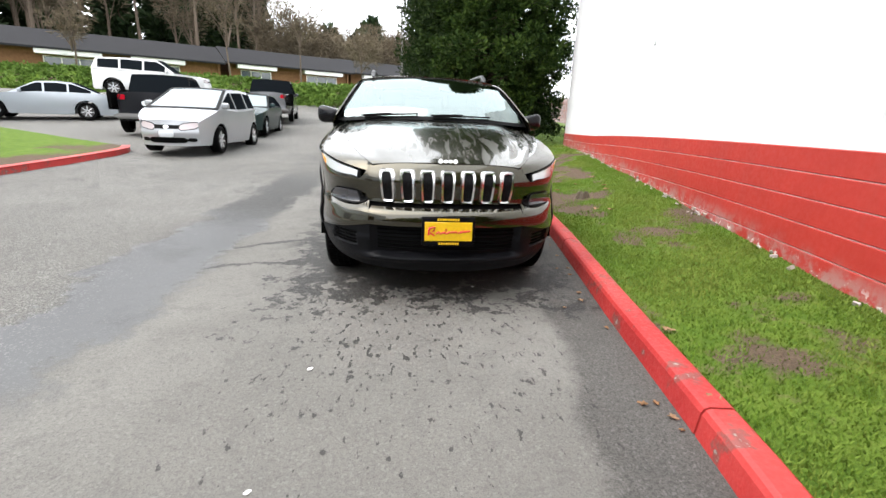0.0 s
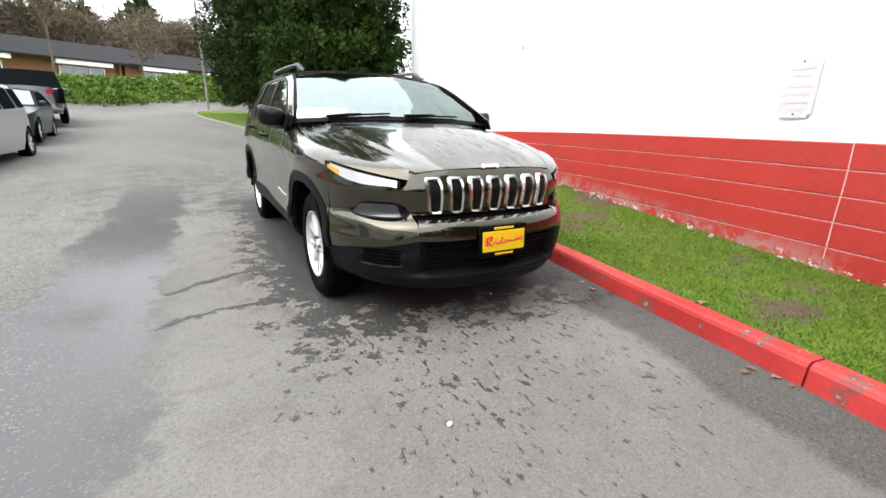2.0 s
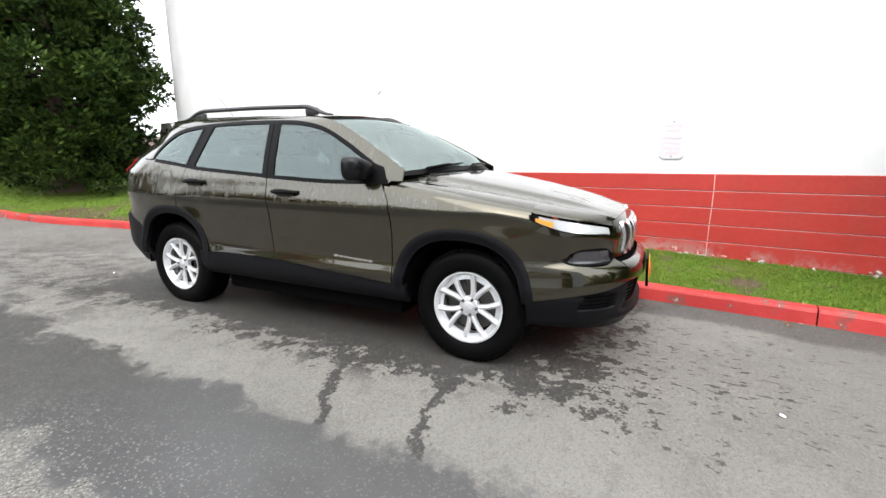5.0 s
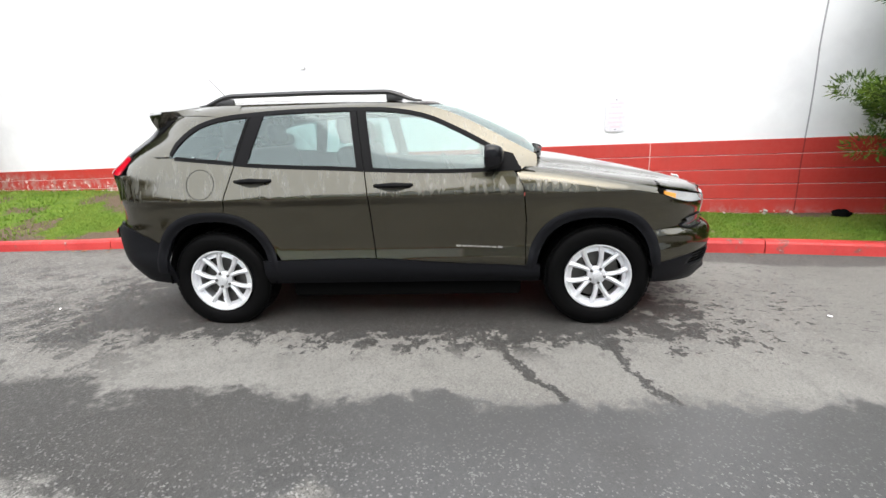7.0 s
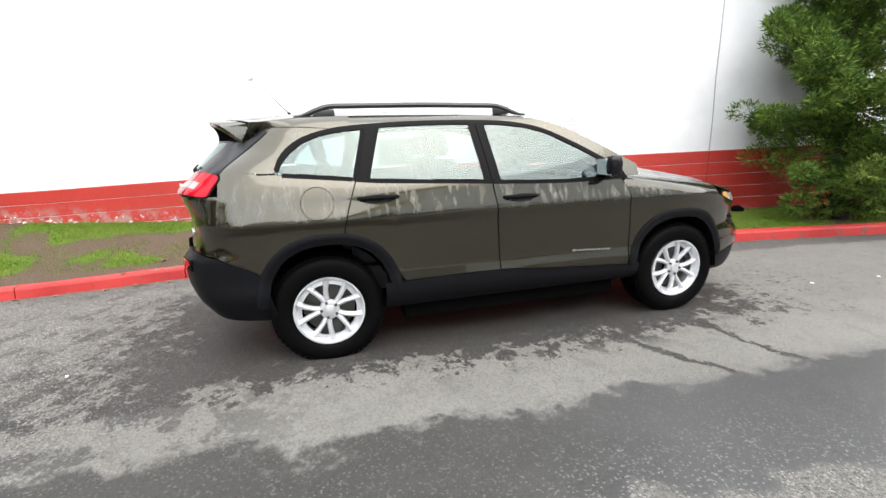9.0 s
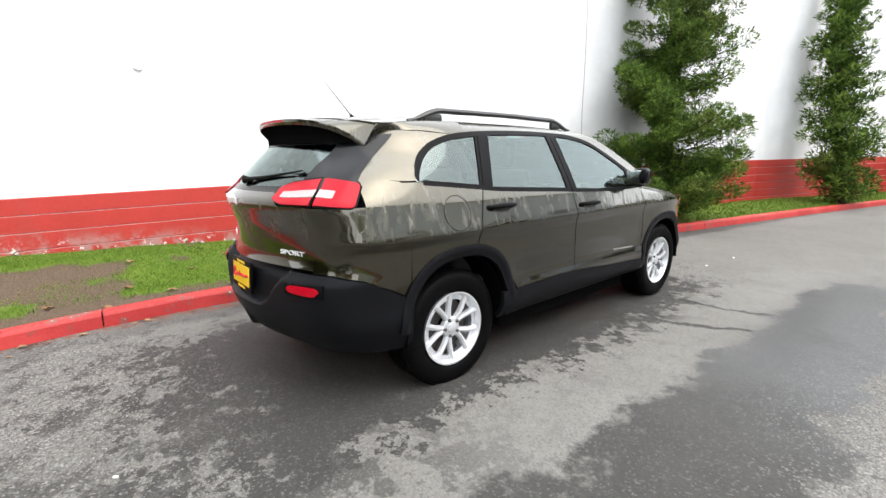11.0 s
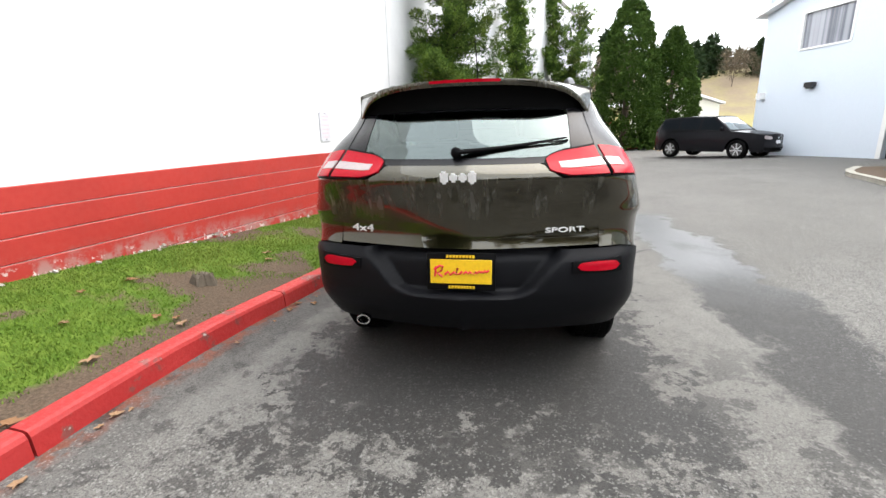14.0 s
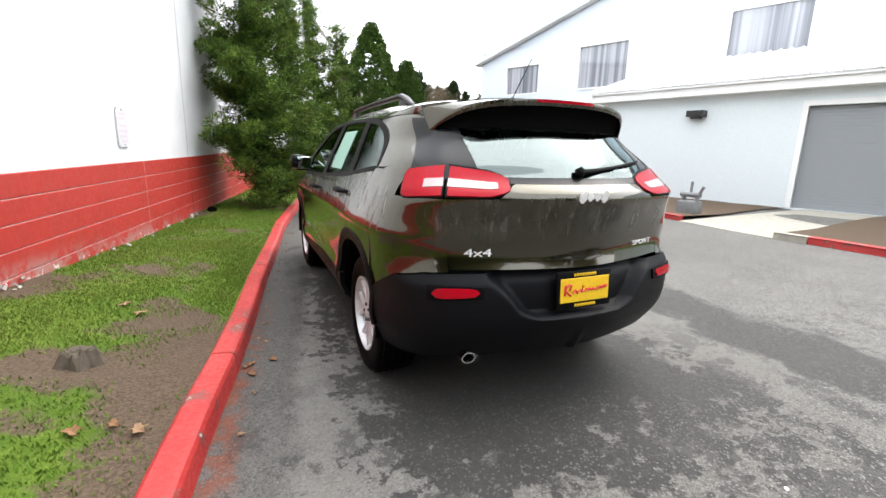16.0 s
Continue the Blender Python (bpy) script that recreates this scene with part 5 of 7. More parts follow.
# black lower bumper
bm = bmesh.new()
def lower(a, b):
    z = .235 + (.508 - .235) * b
    z0 = lerp_table([(0, .30), (.22, .262), (.5, .235), (.78, .262), (1, .30)], a)
    z1 = lerp_table([(0, .447), (.14, .49), (.3, .566), (.7, .566), (.86, .49), (1, .447)], a)
    z = z0 + (z1 - z0) * b
    d0 = deg_fy(-1.70, z)
    d = d0 + (180 - 2 * d0) * a
    p = front_pt(d, z)
    k = sstep(.50, .44, abs(p.x)) * sstep(.345, .37, z)
    j = sstep(.045, .03, abs(abs(p.x) - .66) - .035) * sstep(.395, .41, z) * sstep(.495, .48, z)
    lip = .018 * math.exp(-((z - .33) / .02) ** 2) * sstep(.62, .5, abs(p.x))
    return front_pt(d, z, -.05 * k - .03 * j + lip - .008 * sstep(.46, .49, z))
patch(bm, lower, 70, 30, .03, out=(0, -1, 0))
lb = part("lower_bumper", bm, M_plastic, car, "matt black lower bumper with an air intake")
for z in (.40, .425, .45, .475, .50, .525):
    bm = bmesh.new()
    tube(bm, [front_pt(d, z, -.035) for d in frange(deg_fx(.45, z), 180 - deg_fx(.45, z), 17)], .0055, 5, cap=False)
    part("intake_bar", bm, M_dark, lb)
for s in (-1, 1):
    bm = bmesh.new()
    for z in (.415, .438, .461, .484):
        tube(bm, [front_pt(side_deg(s, deg_fx(x, z)), z, -.012) for x in frange(.74, .58, 6)], .005, 5)
    part("side_vent", bm, M_dark, lb)
# underbody
bm = bmesh.new()
rbox(bm, -.64, .64, -1.75, 1.75, .25, .40, .04)
rbox(bm, -.50, .50, -2.05, 1.98, .29, .48, .04)
rbox(bm, -.77, .77, -.82, .86, .20, .44, .03)
part("underbody", bm, M_dark, car)

# windscreen
def screen(a, b, off=0.0, grow=0.0):
    s2 = 2 * a - 1
    z = 1.148 + (1.545 - 1.148) * b
    y = ap_y(z)
    xe = side_x(y, z) - .028 + grow
    bow = .185 - .05 * b
    return Vector((xe * s2, y - bow * (1 - abs(s2) ** 2.2) - off, z + .035 * (1 - s2 * s2) + off * .7))
bm = bmesh.new()
patch(bm, lambda a, b: screen(a, b), 36, 18, 0, out=(0, -1, 1))
wind = part("windscreen", bm, M_glass_front, car, "wet windscreen reflecting the sky")
bm = bmesh.new()
for f2 in (lambda a, b: screen(.012 * b, a, .003, .006), lambda a, b: screen(1 - .012 * b, a, .003, .006), lambda a, b: screen(a, 1 - .02 * b, .003), lambda a, b: screen(a, .07 * b, .003)):
    patch(bm, f2, 24, 2, 0, out=(0, -1, 1))
part("screen_border", bm, M_black, wind)
# pillars between the screen and the side frames
for s in (-1, 1):
    bm = bmesh.new()
    def pillar(a, b):
        z = 1.13 + (1.548 - 1.13) * a
        p = screen(0 if s < 0 else 1, max(0, (z - 1.148) / (1.545 - 1.148)), -.002)
        y = ap_y(z)
        q = side_pt(s, y + .075, z - .028)
        m = Vector((s * (side_x(y, z) + .004), y + .012, z + .004))
        return p * (1 - b) ** 2 + m * 2 * b * (1 - b) + q * b * b
    patch(bm, pillar, 24, 8, 0, out=(s, -.6, .6))
    part("windscreen_pillar", bm, M_paint, car)

# roof
bm = bmesh.new()
def roof(a, b):
    s2 = 2 * a - 1
    y0 = -.09 + (1.86 + .09) * b
    ze = roof_z(y0) + .004
    xe = side_x(min(y0, 1.5), min(ze, 1.575)) - .006
    xe += (.640 - xe) * sstep(1.3, 1.86, y0)
    y = y0 - .135 * (1 - abs(s2) ** 2.2) * sstep(.25, 0, b) + .09 * (1 - s2 * s2) * sstep(.75, 1, b) - .13 * abs(s2) ** 3 * sstep(.70, 1, b)
    crown = lerp_table([(0, .036), (.2, .055), (.7, .055), (1, .045)], b)
    groove = -.006 * math.exp(-((abs(s2) - .80) / .03) ** 2) * sstep(.02, .1, b)
    return Vector((xe * s2, y, ze + crown * (1 - abs(s2) ** 2.6) + groove))
patch(bm, roof, 40, 44, .012, out=(0, 0, 1))
roof_o = part("roof", bm, M_paint, car)
bm = bmesh.new()
tube(bm, [(-.02, 1.50, 1.622), (-.02, 1.53, 1.66)], [.022, .009], 10)
tube(bm, [(-.02, 1.525, 1.655), (-.02, 1.70, 1.85)], [.0035, .002], 6)
part("aerial", bm, M_black, car, "thin black roof aerial")

# spoiler over the back window
bm = bmesh.new()
def spoil(a, b):
    s2 = 2 * a - 1
    f = abs(s2)
    xe = .645
    y = 1.845 + .09 * (1 - s2 * s2) + .125 * b - .13 * f ** 3 - .055 * f ** 8 * b
    z = 1.556 + .052 * (1 - f ** 2.6) - .010 * b - .095 * f ** 8 * b ** 1.3
    return Vector((xe * s2 * (1 - .035 * b), y, z))
patch(bm, spoil, 40, 8, .014, out=(0, .1, 1))
spo = part("roof_spoiler", bm, M_paint, car)
bm = bmesh.new()
patch(bm, lambda a, b: spoil(a, 1.0) + Vector((0, .004 * math.sin(math.pi * b) - .006 * b, -.030 * b)), 40, 5, .01, out=(0, 1, 0))
part("spoiler_lip", bm, M_paint, spo)
bm = bmesh.new()
def under(a, b):
    s2 = 2 * a - 1
    top = spoil(a, 1.0) + Vector((0, -.008, -.028))
    dl = deg_rx(abs(.612 * s2), 1.462)
    low = rear_pt(dl if s2 > 0 else 180 - dl, 1.462, .006)
    low.z = min(1.462 - .02 * abs(s2) ** 4, top.z - .004)
    m = (top + low) / 2 + Vector((0, -.03, .012))
    return top * (1 - b) ** 2 + m * 2 * b * (1 - b) + low * b * b
patch(bm, under, 40, 6, 0, out=(0, 1, -.6))
part("spoiler_underside", bm, M_dark, spo, "black spoiler underside")
bm = bmesh.new()
patch(bm, lambda a, b: spoil(.36 + .28 * a, 1.0) + Vector((0, .003, -.001 - .014 * b)), 12, 2, .006, out=(0, 1, 0))
part("brake_lamp", bm, M_redlens, spo, "red high brake lamp")
for s in (-1, 1):
    bm = bmesh.new()
    def spoiler_end(a, b):
        y = 1.13 + .795 * a
        if y < 1.86:
            top = roof(0 if s < 0 else 1, (y + .09) / 1.95)
        else:
            top = spoil(0 if s < 0 else 1, (y - 1.815) / .115)
        top.z -= .002
        low = side_pt(s, min(y, 1.80) - .13 * sstep(1.4, 1.86, y), 1.500 + .028 * sstep(1.1, 1.5, y), .002)
        end = rear_pt(side_deg(s, deg_rx(.612, 1.435)), 1.435, .003)
        low = low.lerp(end, sstep(1.74, 1.92, y))
        mid = (top + low) / 2 + Vector((s * .010, 0, .006))
        return top * (1 - b) ** 2 + mid * 2 * b * (1 - b) + low * b * b
    patch(bm, spoiler_end, 36, 7, 0, out=(s, .2, 0))
    part("spoiler_end", bm, M_paint, spo)
    bm = bmesh.new()
    def fin(a, b):
        z = 1.505 - .285 * a
        yb = lerp_table([(1.22, 1.955), (1.306, 1.875), (1.46, 1.675), (1.51, 1.62)], z)
        d0, d1 = deg_ry(yb, z), deg_rx(.575 + .055 * a, z)
        return rear_pt(side_deg(s, d0 + (d1 - d0) * b), z, .006)
    patch(bm, fin, 18, 8, .006, out=(s * .6, 1, .2))
    part("spoiler_fin", bm, M_gloss, spo, "gloss black fin")

# tailgate
bm = bmesh.new()
def gate(a, b):
    s2 = 2 * a - 1
    x = .648 * s2
    zt = 1.206 - .068 * sstep(.37, .47, abs(x))
    z = .812 + (zt - .812) * b
    d = deg_rx(abs(x), min(z, 1.13))
    return rear_pt(d if x > 0 else 180 - d, z)
patch(bm, gate, 56, 30, .014, out=(0, 1, 0))
gate_o = part("tailgate", bm, M_paint, car)
def glass_pt(a, b, off):
    s2 = 2 * a - 1
    z = 1.205 + (1.475 - 1.205) * b
    xe = .648 - .047 * b
    d = deg_rx(xe, z)
    return rear_pt(d + (180 - 2 * d) * (1 - a), z, off)
bm = bmesh.new()
patch(bm, lambda a, b: glass_pt(a, b, -.002), 36, 16, 0, out=(0, 1, .6))
bglass = part("back_window", bm, M_glass_back, gate_o, "tinted back window reflecting the sky")
bm = bmesh.new()
for f2 in (lambda a, b: glass_pt(.10 * b, a, .002), lambda a, b: glass_pt(1 - .10 * b, a, .002), lambda a, b: glass_pt(a, .10 * b, .002), lambda a, b: glass_pt(a, 1 - .09 * b, .002)):
    patch(bm, f2, 30, 3, 0, out=(0, 1, .6))
part("window_border", bm, M_gloss, bglass, "black window border")
# rear wiper
bm = bmesh.new()
A, B = rear_pt(89.5, 1.262, .03), rear_pt(112.5, 1.315, .03)
tube(bm, [A + (B - A) * k + Vector((0, .012 * math.sin(math.pi * k), -.006 * math.sin(math.pi * k))) for k in frange(0, 1, 9)], [.013 - .008 * k for k in frange(0, 1, 9)], 6)
tube(bm, [A + (B - A) * k + Vector((0, -.012, -.014)) for k in frange(.28, 1.02, 5)], .005, 5)
lathe(bm, [(-.01, .02), (.012, .026), (.022, .016), (.024, .001)], 14, "y", tuple(A + Vector((0.012, -.012, -.002))))
part("rear_wiper", bm, M_black, car, "black rear wiper")
# front wipers
for x0, x1, zz in ((-.58, -.14, 0), (-.02, .47, 0)):
    bm = bmesh.new()
    def wp(x, off):
        a = (x / (.80) + 1) / 2
        return screen(a, .055 + .05 * (x - x0) / (x1 - x0), off)
    tube(bm, [wp(x, .014) for x in frange(x0, x1, 9)], .011, 6, .7)
    tube(bm, [wp(x, .024) + Vector((0, -.012, .002)) for x in frange(x0 - .02, (x0 + x1) / 2, 6)], .009, 6)
    part("windscreen_wiper", bm, M_black, car, "black windscreen wiper")

# rear bumper
bm = bmesh.new()
def rbump(a, b):
    s2 = 2 * a - 1
    e0 = deg_ry(1.70, .7)
    zt = bumper_top(e0 + (180 - 2 * e0) * a)
    z0 = lerp_table([(0, .34), (.2, .365), (.5, .385), (.8, .365), (1, .34)], a)
    z = z0 + (zt - z0) * b
    d0 = deg_ry(1.70, min(z, .7))
    d = d0 + (180 - 2 * d0) * a
    p = rear_pt(d, z)
    hw = lerp_table([(.58, .26), (.62, .335), (.70, .40), (.78, .48)], z)
    k = sstep(hw + .022, hw - .03, abs(p.x)) * sstep(.572, .612, z)
    low = -.03 * sstep(.52, .36, z) * sstep(.0, .04, abs(p.x))
    return rear_pt(d, z, -.055 * k + .012 * (1 - k) * sstep(.5, .6, z) + low)
patch(bm, rbump, 150, 56, .02, out=(0, 1, 0))
rb = part("rear_bumper", bm, M_plastic, car, "matt black rear bumper with a plate recess")
# exhaust
bm = bmesh.new()
lathe(bm, [(1.95, .025), (2.175, .025), (2.18, .028), (2.18, .023), (2.05, .022)], 20, "y", (.55, 0, .382))
for v in bm.verts:
    v.co.x = .54 + (v.co.x - .54) * 1.35
part("exhaust_pipe", bm, M_chrome, car, "chromed oval exhaust tip")

# lettering and badges
def word(txt, size, m, parent, mat, depth=.003, name="lettering"):
    cu = bpy.data.curves.new(name, 'FONT')
    cu.body = txt
    cu.size = size
    cu.extrude = depth
    cu.align_x = 'CENTER'
    cu.align_y = 'CENTER'
    ob = new(name + "_curve", cu)
    me = bpy.data.meshes.new_from_object(ob)
    bpy.data.objects.remove(ob)
    bpy.data.curves.remove(cu)
    me.transform(m)
    me.materials.clear()
    me.materials.append(mat)
    o2 = new(name, me)
    o2.parent = parent
    return o2


def on_rear(x, z, off, wide=1.35):
    d = deg_rx(abs(x), z)
    p = rear_pt(d if x > 0 else 180 - d, z, off)
    q = rear_pt(d if x > 0 else 180 - d, z + .03, off)
    lean = -math.degrees(math.atan2(q.y - p.y, .03))
    d2 = deg_rx(max(.001, abs(x) - .05), z)
    p2 = rear_pt(d2 if x > 0 else 180 - d2, z, off)
    turn = math.degrees(math.atan2(p2.y - p.y, abs(p2.x - p.x))) * (1 if x > 0 else -1)
    return pose(p.x, p.y, p.z, 0, 0, 180 - turn) @ pose(0, 0, 0, 90 + lean, 0, 0) @ Matrix.Diagonal((wide, 1, 1, 1))


word("4x4", .052, on_rear(.52, .888, .004, 1.7), gate_o, M_silver)
word("SPORT", .034, on_rear(-.485, .888, .004, 1.9), gate_o, M_silver)
# plain bars where the maker's marks stand
def marks(parent, mat, n, width, height, place):
    step = width / n
    for i in range(n):
        x = -width / 2 + step * (i + .5)
        hh = height * (1.0 if i in (0, n - 1) else .70)
        bm = bmesh.new()
        boxm(bm, x - step * .43, x + step * .43, -.003, .003, -hh / 2, hh / 2)
        up = [e for e in bm.edges if abs(e.verts[0].co.y - e.verts[1].co.y) > .004]
        bmesh.ops.bevel(bm, geom=up, offset=min(step, hh) * .24, segments=3, affect='EDGES')
        bm.transform(place)
        part("badge_bar", bm, mat, parent, "raised silver badge bar", smooth=False)


p = rear_pt(90, 1.155, .003)
marks(gate_o, M_silver, 4, .17, .058, pose(.005, p.y + .004, 1.152, 12, 0, 180))
marks(bonnet_o, M_silver, 4, .125, .030, pose(0, -2.155, .946, -35, 0, 0))
for s in (-1, 1):
    fd = [o for o in car.children if o.name.startswith("front_door") and (o.data.vertices[0].co.x > 0) == (s > 0)][0]
    marks(fd, M_chrome, 8, .32, .015, pose(s * (side_x(-.52, .6) + .003), -.522, .602, 0, 3 * s, 90))

# plates with their frames
def plate(name, y, z, face, tilt):
    """Dealer's plate: black frame, yellow sheet, red scrawl drawn as plain strokes."""
    m = pose(0, y, z, tilt, 0, 0 if face < 0 else 180)
    b2 = bmesh.new()
    rbox(b2, -.166, .166, -.009, .009, -.092, .092, .006)
    b2.transform(m)
    fr = part(name, b2, M_black, car, "yellow dealer plate in a black frame")
    b2 = bmesh.new()
    rbox(b2, -.148, .148, -.013, -.008, -.058, .060, .002, 1)
    b2.transform(m)
    part("plate_sheet", b2, M_yellow, fr, "yellow sheet")
    for z0, x0, x1 in ((.075, -.070, .070), (-.075, -.060, .070)):
        b2 = bmesh.new()
        for i in range(9):
            xa = x0 + (x1 - x0) * i / 9
            rbox(b2, xa, xa + (x1 - x0) / 9 - .004, -.0125, -.0085, z0 - .007, z0 + .007, .001, 1)
        b2.transform(m)
        part("frame_bar", b2, M_yellow, fr, "yellow lettering strip")
    b2 = bmesh.new()
    strokes = [[(-.128, .012), (-.10, .03), (-.085, .028), (-.092, .006), (-.112, -.006), (-.088, -.024)], [(-.118, .028), (-.124, -.022)], [(-.076, -.012), (-.06, .002), (-.05, -.014), (-.032, .0), (-.02, -.01)],
               [(-.014, .02), (-.022, -.01), (-.004, -.008), (.008, .004)], [(.014, -.008), (.026, .004), (.036, -.006), (.046, .004), (.052, -.006)], [(.060, -.006), (.064, -.006)], [(.074, .006), (.068, -.004), (.08, -.002), (.09, .008), (.096, -.002)], [(.10, .008), (.108, .0), (.116, .010), (.124, .002), (.134, .012)]]
    for st in strokes:
        tube(b2, [(x, -.0145, zz) for x, zz in st], .0055, 5)
    b2.transform(m)
    part("scrawl", b2, M_redpaint, fr, "red brush strokes")
plate("front_plate", -2.322, .535, -1, -3)
plate("rear_plate", 2.297, .705, 1, -4)

# wheels
def wheel_at(y, s):
    bm = bmesh.new()
    # rim barrel with its lip
    lathe(bm, [(.02, .175), (.03, .215), (.0, .222), (-.012, .228), (-.012, .219), (.004, .212), (.02, .205), (.10, .195), (.18, .20), (.19, .22)], 48, "x")
    rim = part("wheel", bm, M_alloy, car, "silver alloy wheel with five forked spokes")
    bm = bmesh.new()
    prof = [(.02, .222), (-.004, .235), (-.016, .262), (-.020, .300), (-.012, .335), (.006, .352), (.03, .358), (.11, .360), (.19, .358), (.214, .352), (.232, .335), (.24, .30), (.236, .262), (.224, .235), (.20, .222)]
    lathe(bm, prof, 64, "x")
    tyre = part("tyre", bm, M_tyre, rim, "wet black tyre")
    # tread blocks
    bm = bmesh.new()
    for k in range(56):
        t = 2 * math.pi * k / 56
        for j, (h0, h1) in enumerate(((.014, .062), (.070, .106), (.114, .150), (.158, .206))):
            tt = t + (.03 if j % 2 else 0)
            b2 = []
            for dt in (-.042, .042):
                for h in (h0, h1):
                    for r in (.352, .3635):
                        b2.append(bm.verts.new((h, r * math.cos(tt + dt), r * math.sin(tt + dt))))
            for q in ((1, 3, 7, 5), (0, 1, 5, 4), (2, 6, 7, 3), (0, 2, 3, 1), (4, 5, 7, 6)):
                bm.faces.new([b2[i] for i in q])
    bmesh.ops.recalc_face_normals(bm, faces=bm.faces)
    part("tread", bm, M_tyre, rim, smooth=False)
    # spokes in five pairs
    for k in range(5):
        for sd in (-1, 1):
            bm = bmesh.new()
            t0 = 2 * math.pi * k / 5 + math.pi / 2
            rings = []
            for q in frange(0, 1, 8):
                r = .045 + .168 * q
                ang = t0 + sd * (.10 + .235 * q ** .85)
                wd = .0205 - .0045 * math.sin(q * math.pi) + .003 * q
                hx = .006 - .003 * math.sin(q * math.pi) + .012 * (1 - q)
                cy, cz = r * math.cos(ang), r * math.sin(ang)
                ty, tz = -math.sin(ang), math.cos(ang)
                rings.append([bm.verts.new((hx + dx, cy + ty * w2, cz + tz * w2)) for w2, dx in ((-wd, .022), (-wd * .75, .004), (0, -.002), (wd * .75, .004), (wd, .022), (0, .034))])
            for a, b in zip(rings, rings[1:]):
                for i in range(6):
                    bm.faces.new((a[i], a[(i + 1) % 6], b[(i + 1) % 6], b[i]))
            bm.faces.new(rings[0]), bm.faces.new(rings[-1])
            bmesh.ops.recalc_face_normals(bm, faces=bm.faces)
            part("spoke", bm, M_alloy, rim)
    bm = bmesh.new()
    lathe(bm, [(.045, .066), (.018, .064), (.013, .056), (.013, .034), (.004, .031), (.001, .022), (.0, .001)], 30, "x")
    part("hub", bm, M_alloy, rim)
    for k in range(5):
        t = 2 * math.pi * k / 5 + math.pi / 2
        bm = bmesh.new()
        lathe(bm, [(.03, .011), (.004, .0105), (.001, .007), (.001, .0005)], 6, "x", (0, .052 * math.cos(t), .052 * math.sin(t)))
        part("lug_nut", bm, M_disc, rim, "steel lug nut", smooth=False)
    bm = bmesh.new()
    lathe(bm, [(.075, .06), (.075, .165), (.09, .168), (.10, .165), (.10, .06)], 40, "x")
    part("brake_disc", bm, M_disc, rim, "brake disc")
    bm = bmesh.new()
    patch(bm, lambda a, b: Vector((.062, (.10 + .085 * b) * math.cos(-.55 + 1.1 * a + (0.25 if y < 0 else 2.6)), (.10 + .085 * b) * math.sin(-.55 + 1.1 * a + (0.25 if y < 0 else 2.6)))), 10, 4, .04, out=(-1, 0, 0))
    part("brake_caliper", bm, M_disc, rim)
    bm = bmesh.new()
    lathe(bm, [(.12, .0005), (.12, .21)], 30, "x")
    part("wheel_back", bm, M_dark, rim)
    rim.matrix_basis = pose(s * .842, y, HUB_Z, (y + 2) * 37, 0, 0 if s < 0 else 180)
    return rim


for y in (HUB_F, HUB_R):
    for s in (-1, 1):
        wheel_at(y, s)

# inside: floor, seats, dashboard, steering wheel
bm = bmesh.new()
rbox(bm, -.72, .72, -.85, 1.80, .42, .60, .03)
part("cabin_floor", bm, M_trim, car)
for s in (-1, 1):
    bm = bmesh.new()
    def lining(a, b):
        y = -.78 + 2.35 * a
        z0 = max(.45, arch_z(1, y) + .03)
        return side_pt(s, y, z0 + (belt_z(y) - z0) * b, -.035)
    patch(bm, lining, 40, 8, 0, out=(-s, 0, 0))
    part("door_lining", bm, M_trim, car)
bm = bmesh.new()
patch(bm, lambda a, b: roof(a, .04 + .90 * b) + Vector((0, 0, -.03)), 16, 16, 0, out=(0, 0, -1))
part("headliner", bm, M_liner, car, "light grey headliner")


def seat(x, y, bench=False, w=.25):
    bm = bmesh.new()
    rbox(bm, x - w, x + w, y - .27, y + .25, .58, .76, .06, 3)
    st = part("seat", bm, M_seat, car, "dark grey cloth seat")
    bm = bmesh.new()
    rbox(bm, x - w, x + w, -.065, .065, 0, .60, .055, 3)
    bm.transform(pose(0, y + .24, .70, -16, 0, 0))
    part("backrest", bm, M_seat, st)
    for hx in ((x,) if not bench else (x - .4, x + .4)):
        bm = bmesh.new()
        rbox(bm, hx - .13, hx + .13, -.045, .045, .62, .80, .04, 3)
        bm.transform(pose(0, y + .25, .70, -14, 0, 0))
        part("headrest", bm, M_seat, st)
    return st


seat(-.37, .05)
seat(.37, .05)
seat(0, .92, True, .64)
bm = bmesh.new()
def dash(a, b):
    t = math.pi * (.05 + .75 * b)
    return Vector(((2 * a - 1) * .72, -.55 - .22 * math.cos(t), .80 + .30 * math.sin(t)))
patch(bm, dash, 12, 10, 0, out=(0, .3, 1))
part("dashboard", bm, M_trim, car, "dark grey dashboard")
bm = bmesh.new()
ctr, ax = Vector((.37, -.30, 1.0)), Euler((radians(62), 0, 0)).to_matrix()
tube(bm, [ctr + ax @ Vector((.185 * math.cos(k * math.pi / 16), .185 * math.sin(k * math.pi / 16), 0)) for k in range(33)], .016, 8, cap=False)
tube(bm, [ctr + ax @ Vector((-.18, 0, 0)), ctr + ax @ Vector((.18, 0, 0))], .03, 8)
tube(bm, [ctr, ctr + ax @ Vector((0, -.18, 0))], .03, 8)
part("steering_wheel", bm, M_trim, car, "black steering wheel")
bm = bmesh.new()
rbox(bm, -.09, .09, -.02, .02, -.03, .03, .015)
bm.transform(pose(0, -.30, 1.47, -20, 0, 0))
part("inside_mirror", bm, M_black, car)
bm = bmesh.new()
